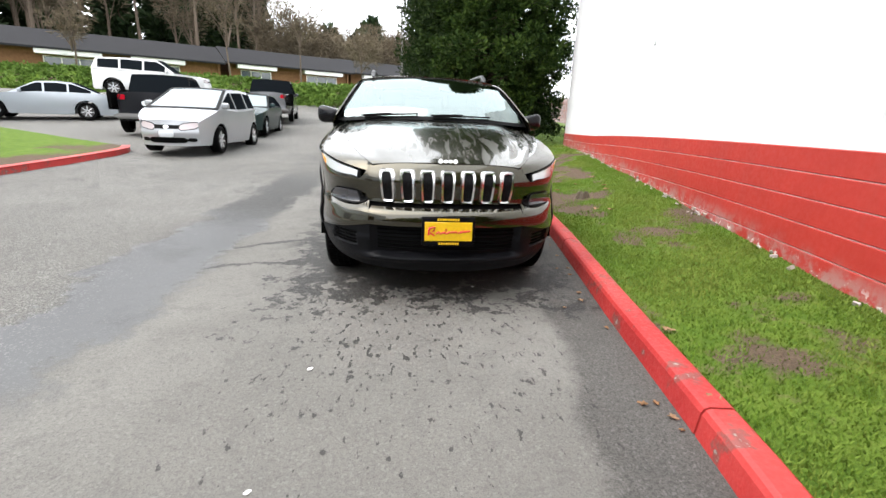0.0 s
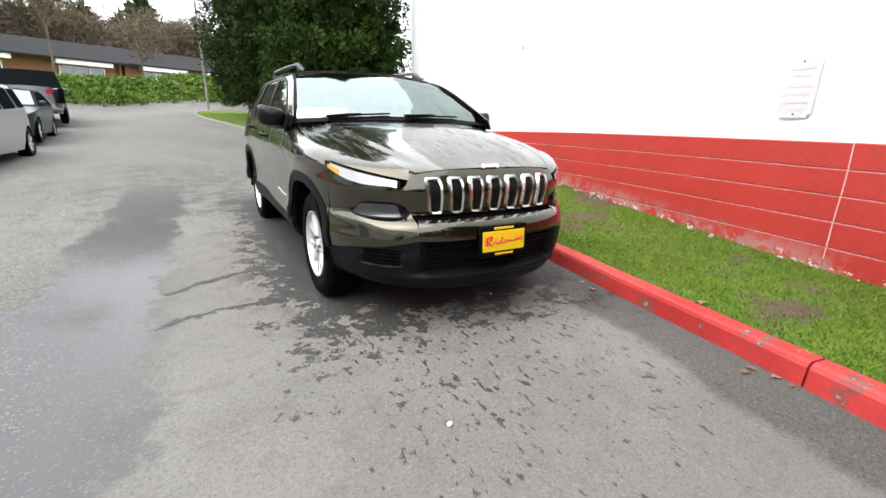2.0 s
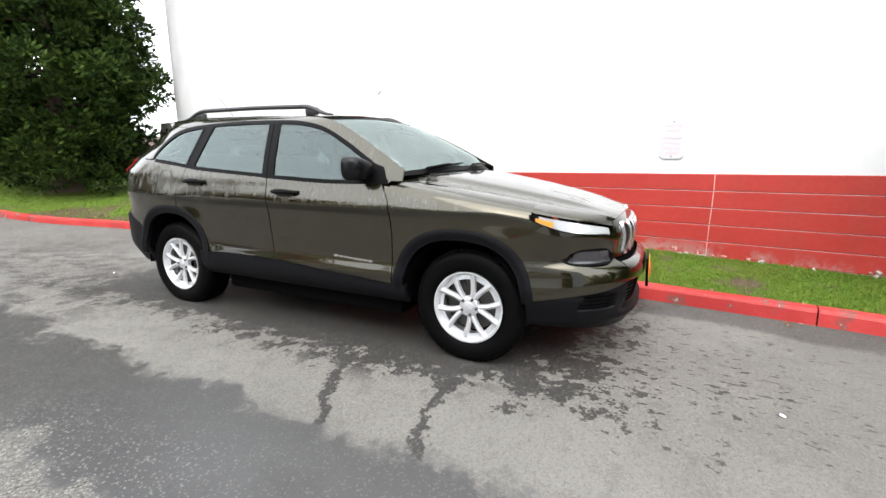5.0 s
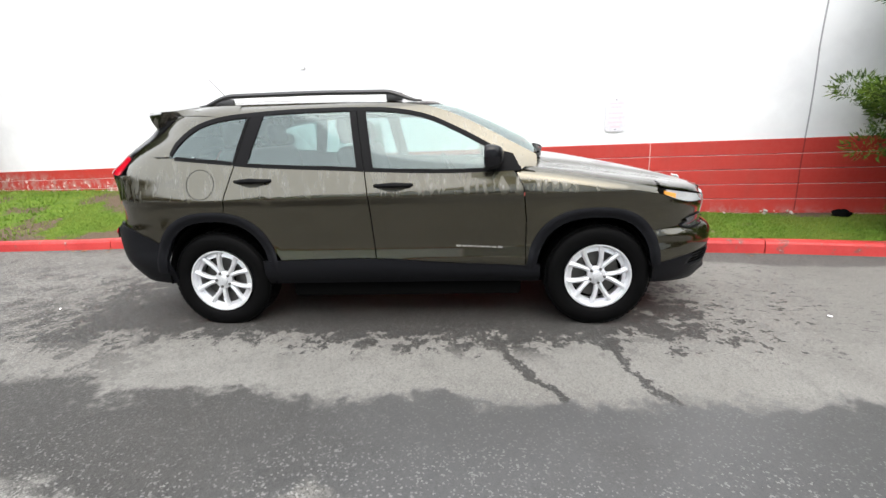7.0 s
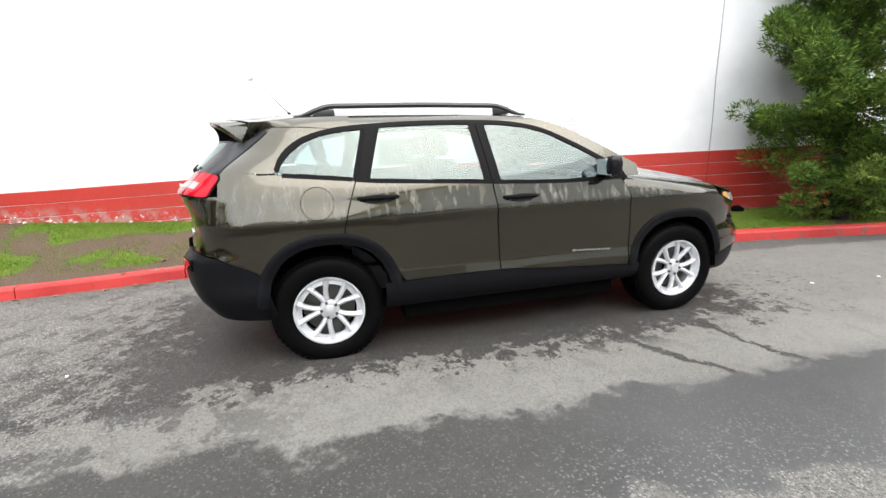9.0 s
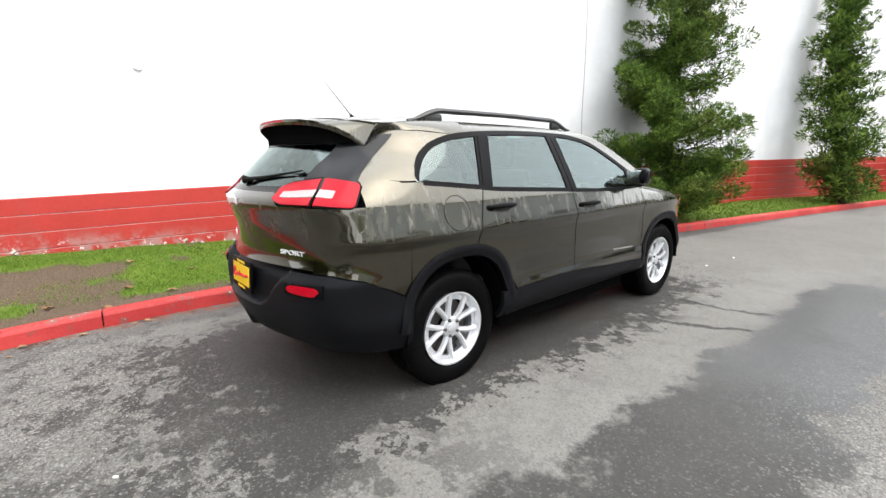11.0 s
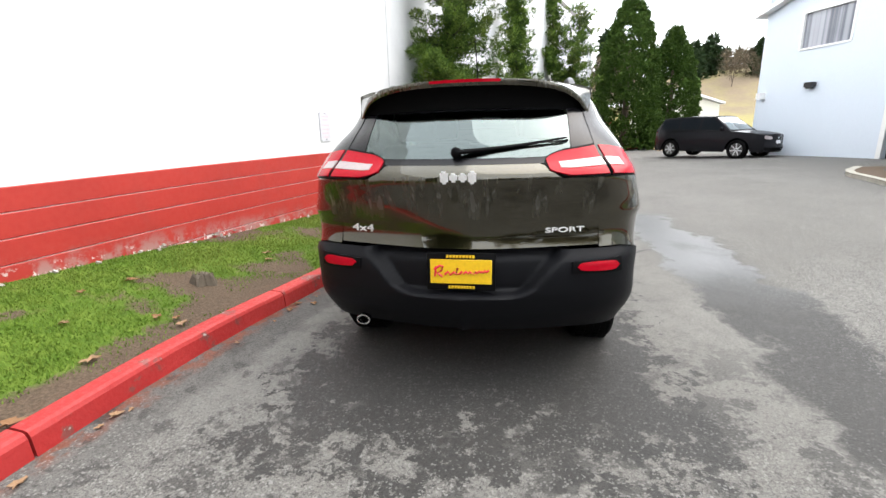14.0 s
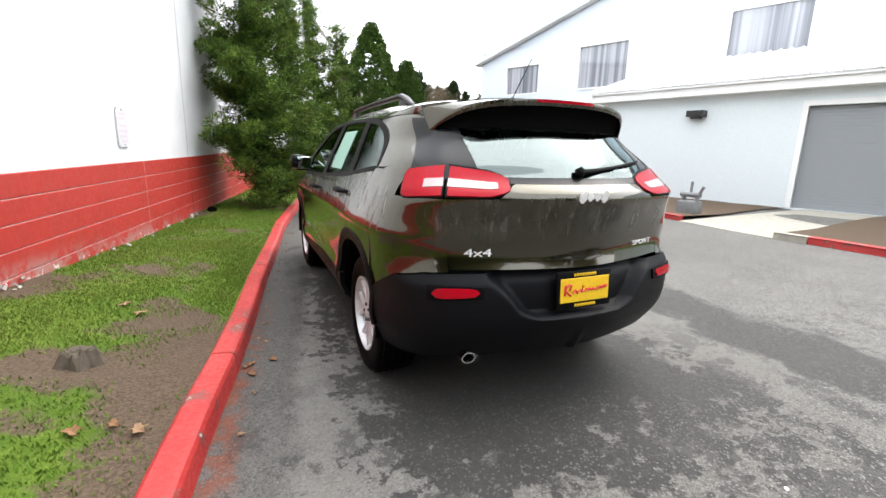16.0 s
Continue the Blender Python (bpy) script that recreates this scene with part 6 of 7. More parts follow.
patch(bm, lambda a, b: Vector((side_x(.7, 1.2 + .26 * b) + .001, .42 + .36 * a, 1.2 + .26 * b)), 4, 4, .002, out=(1, 0, 0))
sheet = part("window_sticker", bm, M_paper, car, "pale green printed window sheet")

# ---- parked vehicles ----
M_pane = plain("dark_car_glass", (.008, .010, .012), .10, 0, coat=.0, spec=.0)
# windscreen glass: pale base colour paints in reflected sky, under a real coat
M_skyglass = plain("sky_toned_car_glass", (.16, .20, .21), .05, .1, coat=1.0)
CAR_PAINTS = {}
BOWS = {-1: .20, 1: .10}
M_trimplate = plain("number_plate_white", (.62, .64, .66), .5)


def car_paint(name, col, metal=.4):
    if name not in CAR_PAINTS:
        dk = max(col) < .1
        q = Nodes(name, col, .25, metal, .08 if dk else .45)
        q.set(Base_Color=q.mix(q.noise(2.0, 3), tuple(c * .985 for c in col), tuple(c * 1.015 for c in col)), Coat_Weight=.06 if dk else .5)
        CAR_PAINTS[name] = q.m
    return CAR_PAINTS[name]


def parked(name, label, place, heading, L, W, H, paint, low, belt, cabin, wheel_r=.32, axles=None, bed=None, z=None, nose_h=.75, group="parked vehicles", glass=None, badge=True):
    """A parked vehicle: lofted body, glazed cabin, wheels, lamps, bumpers, mirrors.
    low: belt table (y, z) from nose (-L/2) to tail; cabin: base front, roof front, roof back, base back."""
    root = new(name)
    tagged(root, label, "car" if not bed else "pickup truck", group)
    hl = L / 2
    axles = axles or (-hl + .85, hl - .85)
    glass = glass or M_pane

    def top(y):
        return smooth_table(belt, y)

    def wide(y):
        t = abs(y) / hl
        return W / 2 * (1 - max(0, (t - .55) / .45) ** 2.6 * .30)

    def zmin(y):
        z0 = low
        for a in axles:
            d = abs(y - a) / (wheel_r * 1.22)
            if d < 1:
                z0 = max(z0, wheel_r + wheel_r * 1.22 * math.sqrt(1 - d * d))
        return z0
    for s in (-1, 1):
        bm = bmesh.new()
        def side(a, b):
            y = -hl * .985 + 2 * hl * .985 * a
            z0, z1 = zmin(y), top(y)
            zz = z0 + (z1 - z0) * b
            bulge = -.035 * ((zz - low) / (1.0 - low) - .62) ** 2 * 4
            return Vector((s * (wide(y) + bulge * W / 1.8), y, zz))
        patch(bm, side, 72, 12, .02, out=(s, 0, 0))
        part("body_side", bm, paint, root)
        for a in axles:
            bm = bmesh.new()
            patch(bm, lambda u, v: Vector((s * (W / 2 * .96 - .25 * v), a - wheel_r * 1.2 * math.cos(math.pi * u), wheel_r + wheel_r * 1.2 * math.sin(math.pi * u))), 14, 2, 0, out=(0, 0, -1))
            part("arch_liner", bm, M_dark, root)
        for a in axles:
            bm = bmesh.new()
            lathe(bm, [(.0, wheel_r * .66), (-.02, wheel_r * .72), (-.025, wheel_r * .9), (0, wheel_r), (.19, wheel_r), (.21, wheel_r * .7)], 28, "x")
            wh = part("wheel", bm, M_tyre, root, "black tyre")
            bm = bmesh.new()
            lathe(bm, [(.0, wheel_r * .68), (-.012, wheel_r * .62), (.02, wheel_r * .56), (.06, wheel_r * .2), (.05, .001)], 28, "x")
            part("rim", bm, M_disc, wh, "grey alloy rim")
            for q in range(7):
                bm = bmesh.new()
                t = 2 * math.pi * q / 7
                b2 = bmesh.new()
                rbox(b2, -.01, .02, -.02, .02, .03, wheel_r * .66, .006, 1)
                b2.transform(pose(0, 0, 0, math.degrees(t), 0, 0))
                me = bpy.data.meshes.new("tmp")
                b2.to_mesh(me), b2.free()
                bm.from_mesh(me)
                bpy.data.meshes.remove(me)
                part("spoke", bm, M_alloy, wh)
            wh.matrix_basis = pose(s * (W / 2 - .035), a, wheel_r, 0, 0, 180 if s > 0 else 0)
    # bonnet and boot or bed surface
    c0, c1, c2, c3 = cabin
    spans = [("bonnet", -hl * .985, c0 + .05)]
    if not bed and hl - c3 > .15:
        spans.append(("boot_lid", c3 - .05, hl * .985))
    for nm, y0, y1 in spans:
        bm = bmesh.new()
        def lid(a, b):
            s2 = 2 * a - 1
            y = y0 + (y1 - y0) * b
            fwd = (BOWS[-1] * (1 - s2 * s2) - .07) * max(0, 1 - 2.2 * b) ** 2 if nm == "bonnet" else 0
            return Vector((s2 * (wide(y) - .01), y - fwd, top(y) + .045 * (1 - s2 * s2)))
        patch(bm, lid, 18, 16, .02, out=(0, 0, 1))
        part(nm, bm, paint, root)

    def face_pt(sg, x, zz, off=0.0):
        """A point of the bowed nose (-1) or tail (1)."""
        y = sg * hl * .985
        s2 = max(-1, min(1, x / wide(y)))
        zt = top(y) + .045 * (1 - s2 * s2)
        b = min(1, (zz - low) / (zt - low))
        bow = BOWS[sg] * (1 - s2 * s2) + .05 * math.exp(-((zz - .48) / .12) ** 2) - .05 * b * b
        return Vector((x, y + sg * (bow - .02 + off), zz))
    for nm, sg in (("front_bumper", -1), ("tail_panel", 1)):
        bm = bmesh.new()
        def face(a, b):
            x = (2 * a - 1) * wide(sg * hl * .985)
            zt = top(sg * hl * .985) + .045 * (1 - (2 * a - 1) ** 2)
            return face_pt(sg, x, low + (zt - low) * b)
        patch(bm, face, 20, 16, .02, out=(0, sg, 0))
        part(nm, bm, paint, root)
    zn, wn2 = top(-hl * .985), wide(hl * .985)

    def on_face(nm, mat, sg, x0, x1, z0, z1, off, lb="", round_by=6, lean=0.0):
        """A flat piece lying on the nose or tail, with rounded corners."""
        bm = bmesh.new()
        def fn(a, b):
            h = max(.06, 1 - abs(2 * a - 1) ** round_by) ** .5
            return face_pt(sg, x0 + (x1 - x0) * a, (z0 + z1) / 2 + lean * (.5 - a) + (z1 - z0) * (b - .5) * h, off)
        patch(bm, fn, 14, 4, .03, out=(0, sg, 0))
        return part(nm, bm, mat, root, lb)
    for s in (-1, 1):
        on_face("lamp_bezel", M_black, -1, s * (wn2 + .005), s * (wn2 - .37), zn - .165, zn - .005, .006, round_by=5, lean=.06)
        on_face("headlamp", M_clearlens, -1, s * (wn2 - .008), s * (wn2 - .355), zn - .150, zn - .022, .014, "clear headlamp", 5, .06)
        on_face("fog_lamp", M_black, -1, s * (wn2 - .05), s * (wn2 - .21), low + .09, low + .17, .006, "dark fog lamp recess")
        on_face("tail_lamp", M_redlens, 1, s * (wn2 + .004), s * (wn2 - .20), top(hl) - .20, top(hl) - .05, .012, "red tail lamp", 8)
        bm = bmesh.new()
        rbox(bm, s * (W / 2 + .02) - .09, s * (W / 2 + .02) + .09, c0 + .28, c0 + .40, belt_at(belt, c0 + .3) + .02, belt_at(belt, c0 + .3) + .16, .04)
        part("wing_mirror", bm, paint, root)
    on_face("lower_intake", M_dark, -1, -W * .24, W * .24, low + .06, low + .18, .006, "", 10)
    on_face("grille", M_black, -1, -W * .28, W * .28, zn - .145, zn - .065, .008, "black grille", 8)
    on_face("badge", M_chrome, -1, -.055, .055, zn - .14, zn - .07, .016, "round chrome badge", 2)
    on_face("number_plate", M_trimplate, -1, -.155, .155, zn - .32, zn - .19, .014, "white number plate", 40)
    if bed:
        on_face("number_plate", M_trimplate, 1, -.155, .155, .52, .66, .014, "white number plate", 40)
        on_face("rear_bumper", M_disc, 1, -W * .44, W * .44, low + .06, low + .22, .05, "grey step bumper", 30)
        on_face("badge", M_alloy, 1, -.09, .09, top(hl) - .36, top(hl) - .22, .010, "silver badge", 3)
    # cabin
    zr = H
    wr = W / 2 * (.76 if not bed else .82)
    def cab_side(s, a, b):
        y = c0 + (c3 - c0) * a
        zb = belt_at(belt, y)
        zt = lerp_table([(c0, belt_at(belt, c0) + .01), (c1, zr - .05), ((c1 + c2) / 2, zr - .015), (c2, zr - .05), (c3, belt_at(belt, c3) + .01)], y)
        q = (zb + (zt - zb) * b - zb) / max(.01, zr - zb)
        return Vector((s * (wide(y) - .02 - (W / 2 - wr - .02) * q), y, zb + (zt - zb) * b))
    for s in (-1, 1):
        bm = bmesh.new()
        patch(bm, lambda a, b: cab_side(s, a, b), 40, 8, 0, out=(s, 0, .3))
        part("cabin_side", bm, paint, root)
        n = 3 if (c3 - c0) > 2.3 else 2
        for i in range(n):
            a0 = .10 + .82 * i / n + .012
            a1 = .10 + .82 * (i + 1) / n - .012
            bm = bmesh.new()
            patch(bm, lambda a, b: cab_side(s, a0 + (a1 - a0) * a, .10 + .76 * b) + Vector((s * .006, 0, .002)), 10, 6, 0, out=(s, 0, .3))
            part("side_window", bm, M_pane, root, "dark side window")
    bm = bmesh.new()
    def roofp(a, b):
        y = c1 + (c2 - c1) * b
        p = cab_side(1, (y - c0) / (c3 - c0), 1.0)
        return Vector(((2 * a - 1) * p.x, y, p.z + .035 * (1 - (2 * a - 1) ** 2)))
    patch(bm, roofp, 12, 14, .01, out=(0, 0, 1))
    part("roof", bm, paint, root)
    for nm, ya, yb in (("windscreen", c0, c1), ("back_window", c3, c2)):
        bm = bmesh.new()
        def scr(a, b):
            y = ya + (yb - ya) * b
            p = cab_side(1, (y - c0) / (c3 - c0), 1.0)
            s2 = 2 * a - 1
            bow = (.10 if ya < yb else -.06) * (1 - s2 * s2)
            return Vector((s2 * (p.x - .01), y - bow * (1 - .5 * b), p.z + .03 * (1 - s2 * s2) * b))
        patch(bm, scr, 12, 10, 0, out=(0, -1 if ya < yb else 1, .5))
        if nm == "windscreen":
            rim = bmesh.new()
            for f2 in (lambda a, b: scr(.045 * b, a), lambda a, b: scr(1 - .045 * b, a), lambda a, b: scr(a, .09 * b), lambda a, b: scr(a, 1 - .05 * b)):
                patch(rim, lambda a, b: f2(a, b) + Vector((0, -.006, .006)), 12, 2, 0, out=(0, -1, .5))
            part("screen_border", rim, M_black, root)
        part(nm, bm, glass if nm == "windscreen" else M_pane, root, "glass with the sky's reflection in its pale colour" if glass is not M_pane and nm == "windscreen" else "")
    if bed:
        bm = bmesh.new()
        rbox(bm, -W / 2 * .86, W / 2 * .86, c3 + .03, hl - .12, top(hl - .3) - .50, top(hl - .3) - .44, .02)
        for s in (-1, 1):
            rbox(bm, s * (W / 2 - .06) - .05, s * (W / 2 - .06) + .05, c3, hl - .02, top(hl) - .5, top(hl) + .005, .02)
        part("load_bed", bm, M_dark, root, "black load bed")
    zz = z if z is not None else rise(place[0], place[1])
    root.matrix_basis = pose(place[0], place[1], zz, 0, 0, heading)
    return root


def belt_at(belt, y):
    return smooth_table(belt, y)


P_silver = car_paint("silver_paint", (.36, .37, .385), .3)
P_white = car_paint("white_car_paint", (.62, .62, .62), 0)
P_black = car_paint("black_car_paint", (.012, .012, .014), .1)
P_grey = car_paint("grey_car_paint", (.10, .10, .105), .5)
P_teal = car_paint("dark_green_car_paint", (.03, .05, .05), .4)
P_bright = car_paint("bright_silver_paint", (.38, .41, .44), .3)

parked("hatchback_car", "silver compact hatchback parked at the island kerb", (-5.35, 7.75), 0, 4.0, 1.695, 1.525, P_silver, .2,
       [(-2.05, .66), (-1.85, .78), (-1.5, .92), (-1.15, 1.00), (0, .96), (1.2, 1.01), (2.05, 1.05)], (-1.3, -.25, 1.55, 2.0), .31, (-1.25, 1.25), glass=M_skyglass)
parked("saloon_car", "dark green saloon parked behind the silver hatchback", (-5.85, 13.15), 4, 4.5, 1.74, 1.43, P_teal, .2,
       [(-2.25, .66), (-1.9, .76), (-1.2, .88), (-.6, .94), (1.2, .97), (2.0, .98), (2.25, .93)], (-.75, -.05, 1.0, 1.75), .31, (-1.4, 1.25), glass=M_skyglass)
parked("pickup_truck", "grey crew-cab pickup parked with its tail to the drive", (-6.45, 19.0), 189, 5.8, 2.0, 1.88, P_grey, .35,
       [(-2.9, 1.02), (-2.4, 1.12), (-1.2, 1.18), (0, 1.20), (1.2, 1.20), (2.9, 1.20)], (-1.35, -.55, .92, 1.06), .39, (-1.95, 1.75), bed=True)
parked("pickup_truck", "black pickup parked across the far side of the lawn", (-8.58, 12.95), 191.5, 5.8, 2.0, 1.9, P_black, .4,
       [(-2.9, 1.05), (-2.4, 1.14), (-1.2, 1.20), (0, 1.22), (1.2, 1.22), (2.9, 1.22)], (-1.35, -.55, .92, 1.06), .40, (-1.95, 1.75), bed=True)
parked("saloon_car", "bright silver saloon parked side-on beyond the lawn", (-14.6, 15.7), 293, 4.87, 1.85, 1.47, P_bright, .2,
       [(-2.43, .66), (-2.0, .80), (-1.2, .94), (-.6, .98), (1.2, 1.02), (2.0, 1.03), (2.43, .96)], (-.95, -.15, 1.0, 1.85), .34, (-1.5, 1.38))
parked("suv_car", "white sport utility car on the upper lot", (-12.6, 20.3), 100, 4.9, 1.93, 1.78, P_white, .3,
       [(-2.5, .95), (-2.1, 1.06), (-1.2, 1.14), (0, 1.16), (1.2, 1.2), (2.5, 1.22)], (-1.2, -.45, 2.15, 2.42), .38, (-1.55, 1.5))
parked("hatchback_car", "dark red small car on the upper lot", (-25.5, 21.5), 300, 4.0, 1.7, 1.5, car_paint("dark_red_paint", (.25, .02, .02), .2), .2,
       [(-2.0, .70), (-1.7, .80), (-1.3, .93), (0, .98), (1.2, 1.03), (2.0, 1.05)], (-1.0, .15, 1.5, 1.9), .31, (-1.22, 1.28))
parked("suv_car", "black sport utility car standing in the drive", (-8.75, -17.5), 218, 4.82, 1.94, 1.76, P_black, .28,
       [(-2.41, .92), (-2.0, 1.02), (-1.2, 1.10), (0, 1.14), (1.2, 1.18), (2.41, 1.2)], (-1.2, -.4, 1.9, 2.3), .38, (-1.5, 1.42), glass=M_skyglass)

# ---- buildings across the drive ----
M_siding = plain("pale_blue_siding", (.62, .68, .75), .6, 0, 0, 45)
M_siding2 = plain("pale_grey_siding", (.66, .72, .74), .6, 0, 0, 45)
M_trimw = plain("white_trim_paint", (.78, .78, .77), .5)
M_rolldoor = plain("grey_roller_door", (.26, .275, .29), .5)
M_inside = plain("dark_interior", (.012, .012, .013), .9)
k = Nodes("curtained_window", (.30, .32, .36), .12)
v = k.noise(1.0, 3, .5, k.scaled((5.5, 5.5, .05)))
k.set(Base_Color=k.mix(k.ramp(v, .35, .65), (.13, .14, .17), (.40, .41, .45)), Coat_Weight=1.0)
M_curtain = k.m


class Plane:
    """A wall plane: u metres along from a corner, z up, o out of the wall."""

    def __init__(self, x, y, dx, dy, z=0.0):
        d = math.hypot(dx, dy)
        self.o, self.d = Vector((x, y, z)), Vector((dx / d, dy / d, 0))
        self.n = Vector((self.d.y, -self.d.x, 0))
        if self.n.dot(Vector((1, .2, 0)) - Vector((0, 0, 0))) < 0:
            self.n = -self.n

    def pt(self, u, z, o=0.0):
        return self.o + self.d * u + self.n * o + Vector((0, 0, z))

    def box(self, bm, u0, u1, z0, z1, o0, o1):
        vs = [bm.verts.new(self.pt(u, z, o)) for o in (o0, o1) for z in (z0, z1) for u in (u0, u1)]
        for q in ((0, 1, 3, 2), (4, 6, 7, 5), (0, 4, 5, 1), (2, 3, 7, 6), (0, 2, 6, 4), (1, 5, 7, 3)):
            bm.faces.new([vs[i] for i in q])
        bmesh.ops.recalc_face_normals(bm, faces=bm.faces)

    def thing(self, name, boxes, mat, parent=None, label=""):
        bm = bmesh.new()
        for b in boxes:
            self.box(bm, *b)
        return mesh_ob(name, bm, mat, parent, label)


def wall_with_holes(pl, name, u0, u1, z0, top, holes, mat, parent, thick=.2):
    """Wall cells round openings, cut through the whole thickness; top is a height over u."""
    us = sorted({u0, u1, *[h[0] for h in holes], *[h[1] for h in holes]})
    zs = sorted({z0, *[h[2] for h in holes], *[h[3] for h in holes]})
    bm = bmesh.new()
    for a, b in zip(us, us[1:]):
        for i, c in enumerate(zs):
            last = i == len(zs) - 1
            zc = c if last else (c + zs[i + 1]) / 2
            if any(h[0] <= a and b <= h[1] and h[2] <= zc <= h[3] and not (last and zc >= h[3]) for h in holes):
                continue
            ta, tb = (top(a), top(b)) if last else (zs[i + 1], zs[i + 1])
            vs = [bm.verts.new(pl.pt(u, z, o)) for o in (-thick, 0) for u, z in ((a, c), (b, c), (b, tb), (a, ta))]
            for q in ((0, 1, 2, 3), (4, 7, 6, 5), (0, 4, 5, 1), (1, 5, 6, 2), (2, 6, 7, 3), (3, 7, 4, 0)):
                bm.faces.new([vs[j] for j in q])
    bmesh.ops.remove_doubles(bm, verts=bm.verts, dist=.001)
    bmesh.ops.recalc_face_normals(bm, faces=bm.faces)
    return mesh_ob(name, bm, mat, parent)


def add_window(pl, u0, u1, z0, z1, parent, mats=(None, None)):
    w = pl.thing("window", [(u0, u0 + .07, z0, z1, -.12, .03), (u1 - .07, u1, z0, z1, -.12, .03), (u0 + .07, u1 - .07, z0, z0 + .07, -.12, .03), (u0 + .07, u1 - .07, z1 - .07, z1, -.12, .03)], mats[0] or M_trimw, parent, "white framed window")
    pl.thing("pane", [(u0 + .07, u1 - .07, z0 + .07, z1 - .07, -.09, -.07)], mats[1] or M_curtain, w, "curtained glass")
    return w


main = new("workshop_building")
tagged(main, "pale blue workshop hall with high windows and a sloping roof", "building")
MP = Plane(-10.55, -18.2, -.36, 1.0)
def roofline(u):
    return 5.75 + .30 * u if u < 15 else 10.25 - .30 * (u - 15)
HOLES = [(1.65, 3.65, 4.15, 5.55), (5.65, 7.95, 4.15, 6.0), (11.4, 13.8, 4.45, 6.4), (5.3, 8.9, .1, 3.6)]
wall_with_holes(MP, "wall", 0, 30, -.3, roofline, HOLES, M_siding, main)
for h in HOLES[:3]:
    add_window(MP, *h, main)
bm = bmesh.new()
for a, b in ((-.3, 15), (15, 30.3)):
    vs = [bm.verts.new(MP.pt(u, roofline(max(0, min(30, u))) + dz, o)) for dz in (.0, .16) for u, o in ((a, .35), (b, .35), (b, -14), (a, -14))]
    for q in ((0, 1, 2, 3), (4, 7, 6, 5), (0, 4, 5, 1), (1, 5, 6, 2), (2, 6, 7, 3), (3, 7, 4, 0)):
        bm.faces.new([vs[j] for j in q])
bmesh.ops.recalc_face_normals(bm, faces=bm.faces)
mesh_ob("roof", bm, M_trimw, main)
MP.thing("end_wall", [(-.0, .2, -.3, 5.7, -14, -.2)], M_siding, main)
MP.thing("interior", [(5.0, 9.5, -.1, 0.0, -6, -.2), (5.0, 9.5, 0, 3.9, -6.1, -6), (4.9, 5.0, 0, 3.9, -6, -.2), (9.5, 9.6, 0, 3.9, -6, -.2), (5, 9.5, 3.9, 4.0, -6, -.2)], M_inside, main, "dark workshop inside")
rolled = MP.thing("roller_door", [(5.3, 8.9, 2.93, 3.60, -.17, -.15)], M_trimw, main, "white roller door, rolled up")
for i in range(7):
    MP.thing("slat", [(5.3, 8.9, 2.95 + .085 * i, 3.03 + .085 * i, -.15, -.10)], M_trimw, rolled)
MP.thing("door_trim", [(5.15, 5.3, .1, 3.75, -.1, .03), (5.3, 8.9, 3.6, 3.75, -.1, .03)], M_trimw, main)
MP.thing("wall_lamp", [(2.3, 2.62, 2.75, 2.92, 0, .22), (2.36, 2.56, 2.69, 2.75, .03, .2)], M_rail, main, "grey wall lamp")
MP.thing("wall_lamp", [(.25, .45, 2.45, 2.7, 0, .3)], M_trimw, main, "white wall lamp")
# things glimpsed inside
MP.thing("tool_cabinet", [(6.2, 7.2, 0, 1.2, -4.6, -4.0)], car_paint("tool_red", (.35, .02, .02), 0), main, "red tool cabinet in the dark")
MP.thing("work_bench", [(7.4, 8.9, .8, .9, -4.4, -3.8), (7.5, 7.6, 0, .8, -4.3, -4.2), (8.7, 8.8, 0, .8, -4.3, -4.2)], M_disc, main)

annex = new("annex_building")
tagged(annex, "low pale grey annex with a roller door and white eaves", "building")
AP = Plane(-9.55, -7.9, -.255, 1.0)
AH = [(5.45, 8.0, .20, 2.62)]
wall_with_holes(AP, "wall", 0, 16, -.3, lambda u: 3.05, AH, M_siding2, annex)
AP.thing("end_wall", [(0, .2, -.3, 3.05, -5, -.2)], M_siding2, annex)
rd = AP.thing("roller_door", [(5.45, 8.0, .20, 2.62, -.16, -.13)], M_rolldoor, annex, "grey closed roller door")
for i in range(31):
    AP.thing("slat", [(5.45, 8.0, .20 + .078 * i, .274 + .078 * i, -.13, -.10)], M_rolldoor, rd)
AP.thing("door_trim", [(5.33, 5.45, .2, 2.74, -.1, .03), (8.0, 8.12, .2, 2.74, -.1, .03), (5.45, 8.0, 2.62, 2.74, -.1, .03)], M_trimw, annex, "white door trim")
AP.thing("eaves_board", [(-.3, 16, 3.0, 3.22, 0, .30), (-.3, 16, 3.22, 3.30, -.1, .36)], M_trimw, annex, "white eaves board")
bm = bmesh.new()
vs = [bm.verts.new(AP.pt(u, z + dz, o)) for dz in (0, -.05) for z, o in ((3.31, .36), (4.85, -4.6)) for u in (-.3, 16)]
for q in ((0, 1, 3, 2), (4, 6, 7, 5), (0, 4, 5, 1), (2, 3, 7, 6), (0, 2, 6, 4), (1, 5, 7, 3)):
    bm.faces.new([vs[j] for j in q])
bmesh.ops.recalc_face_normals(bm, faces=bm.faces)
roof_a = mesh_ob("ribbed_roof", bm, M_trimw, annex, "white ribbed metal roof")
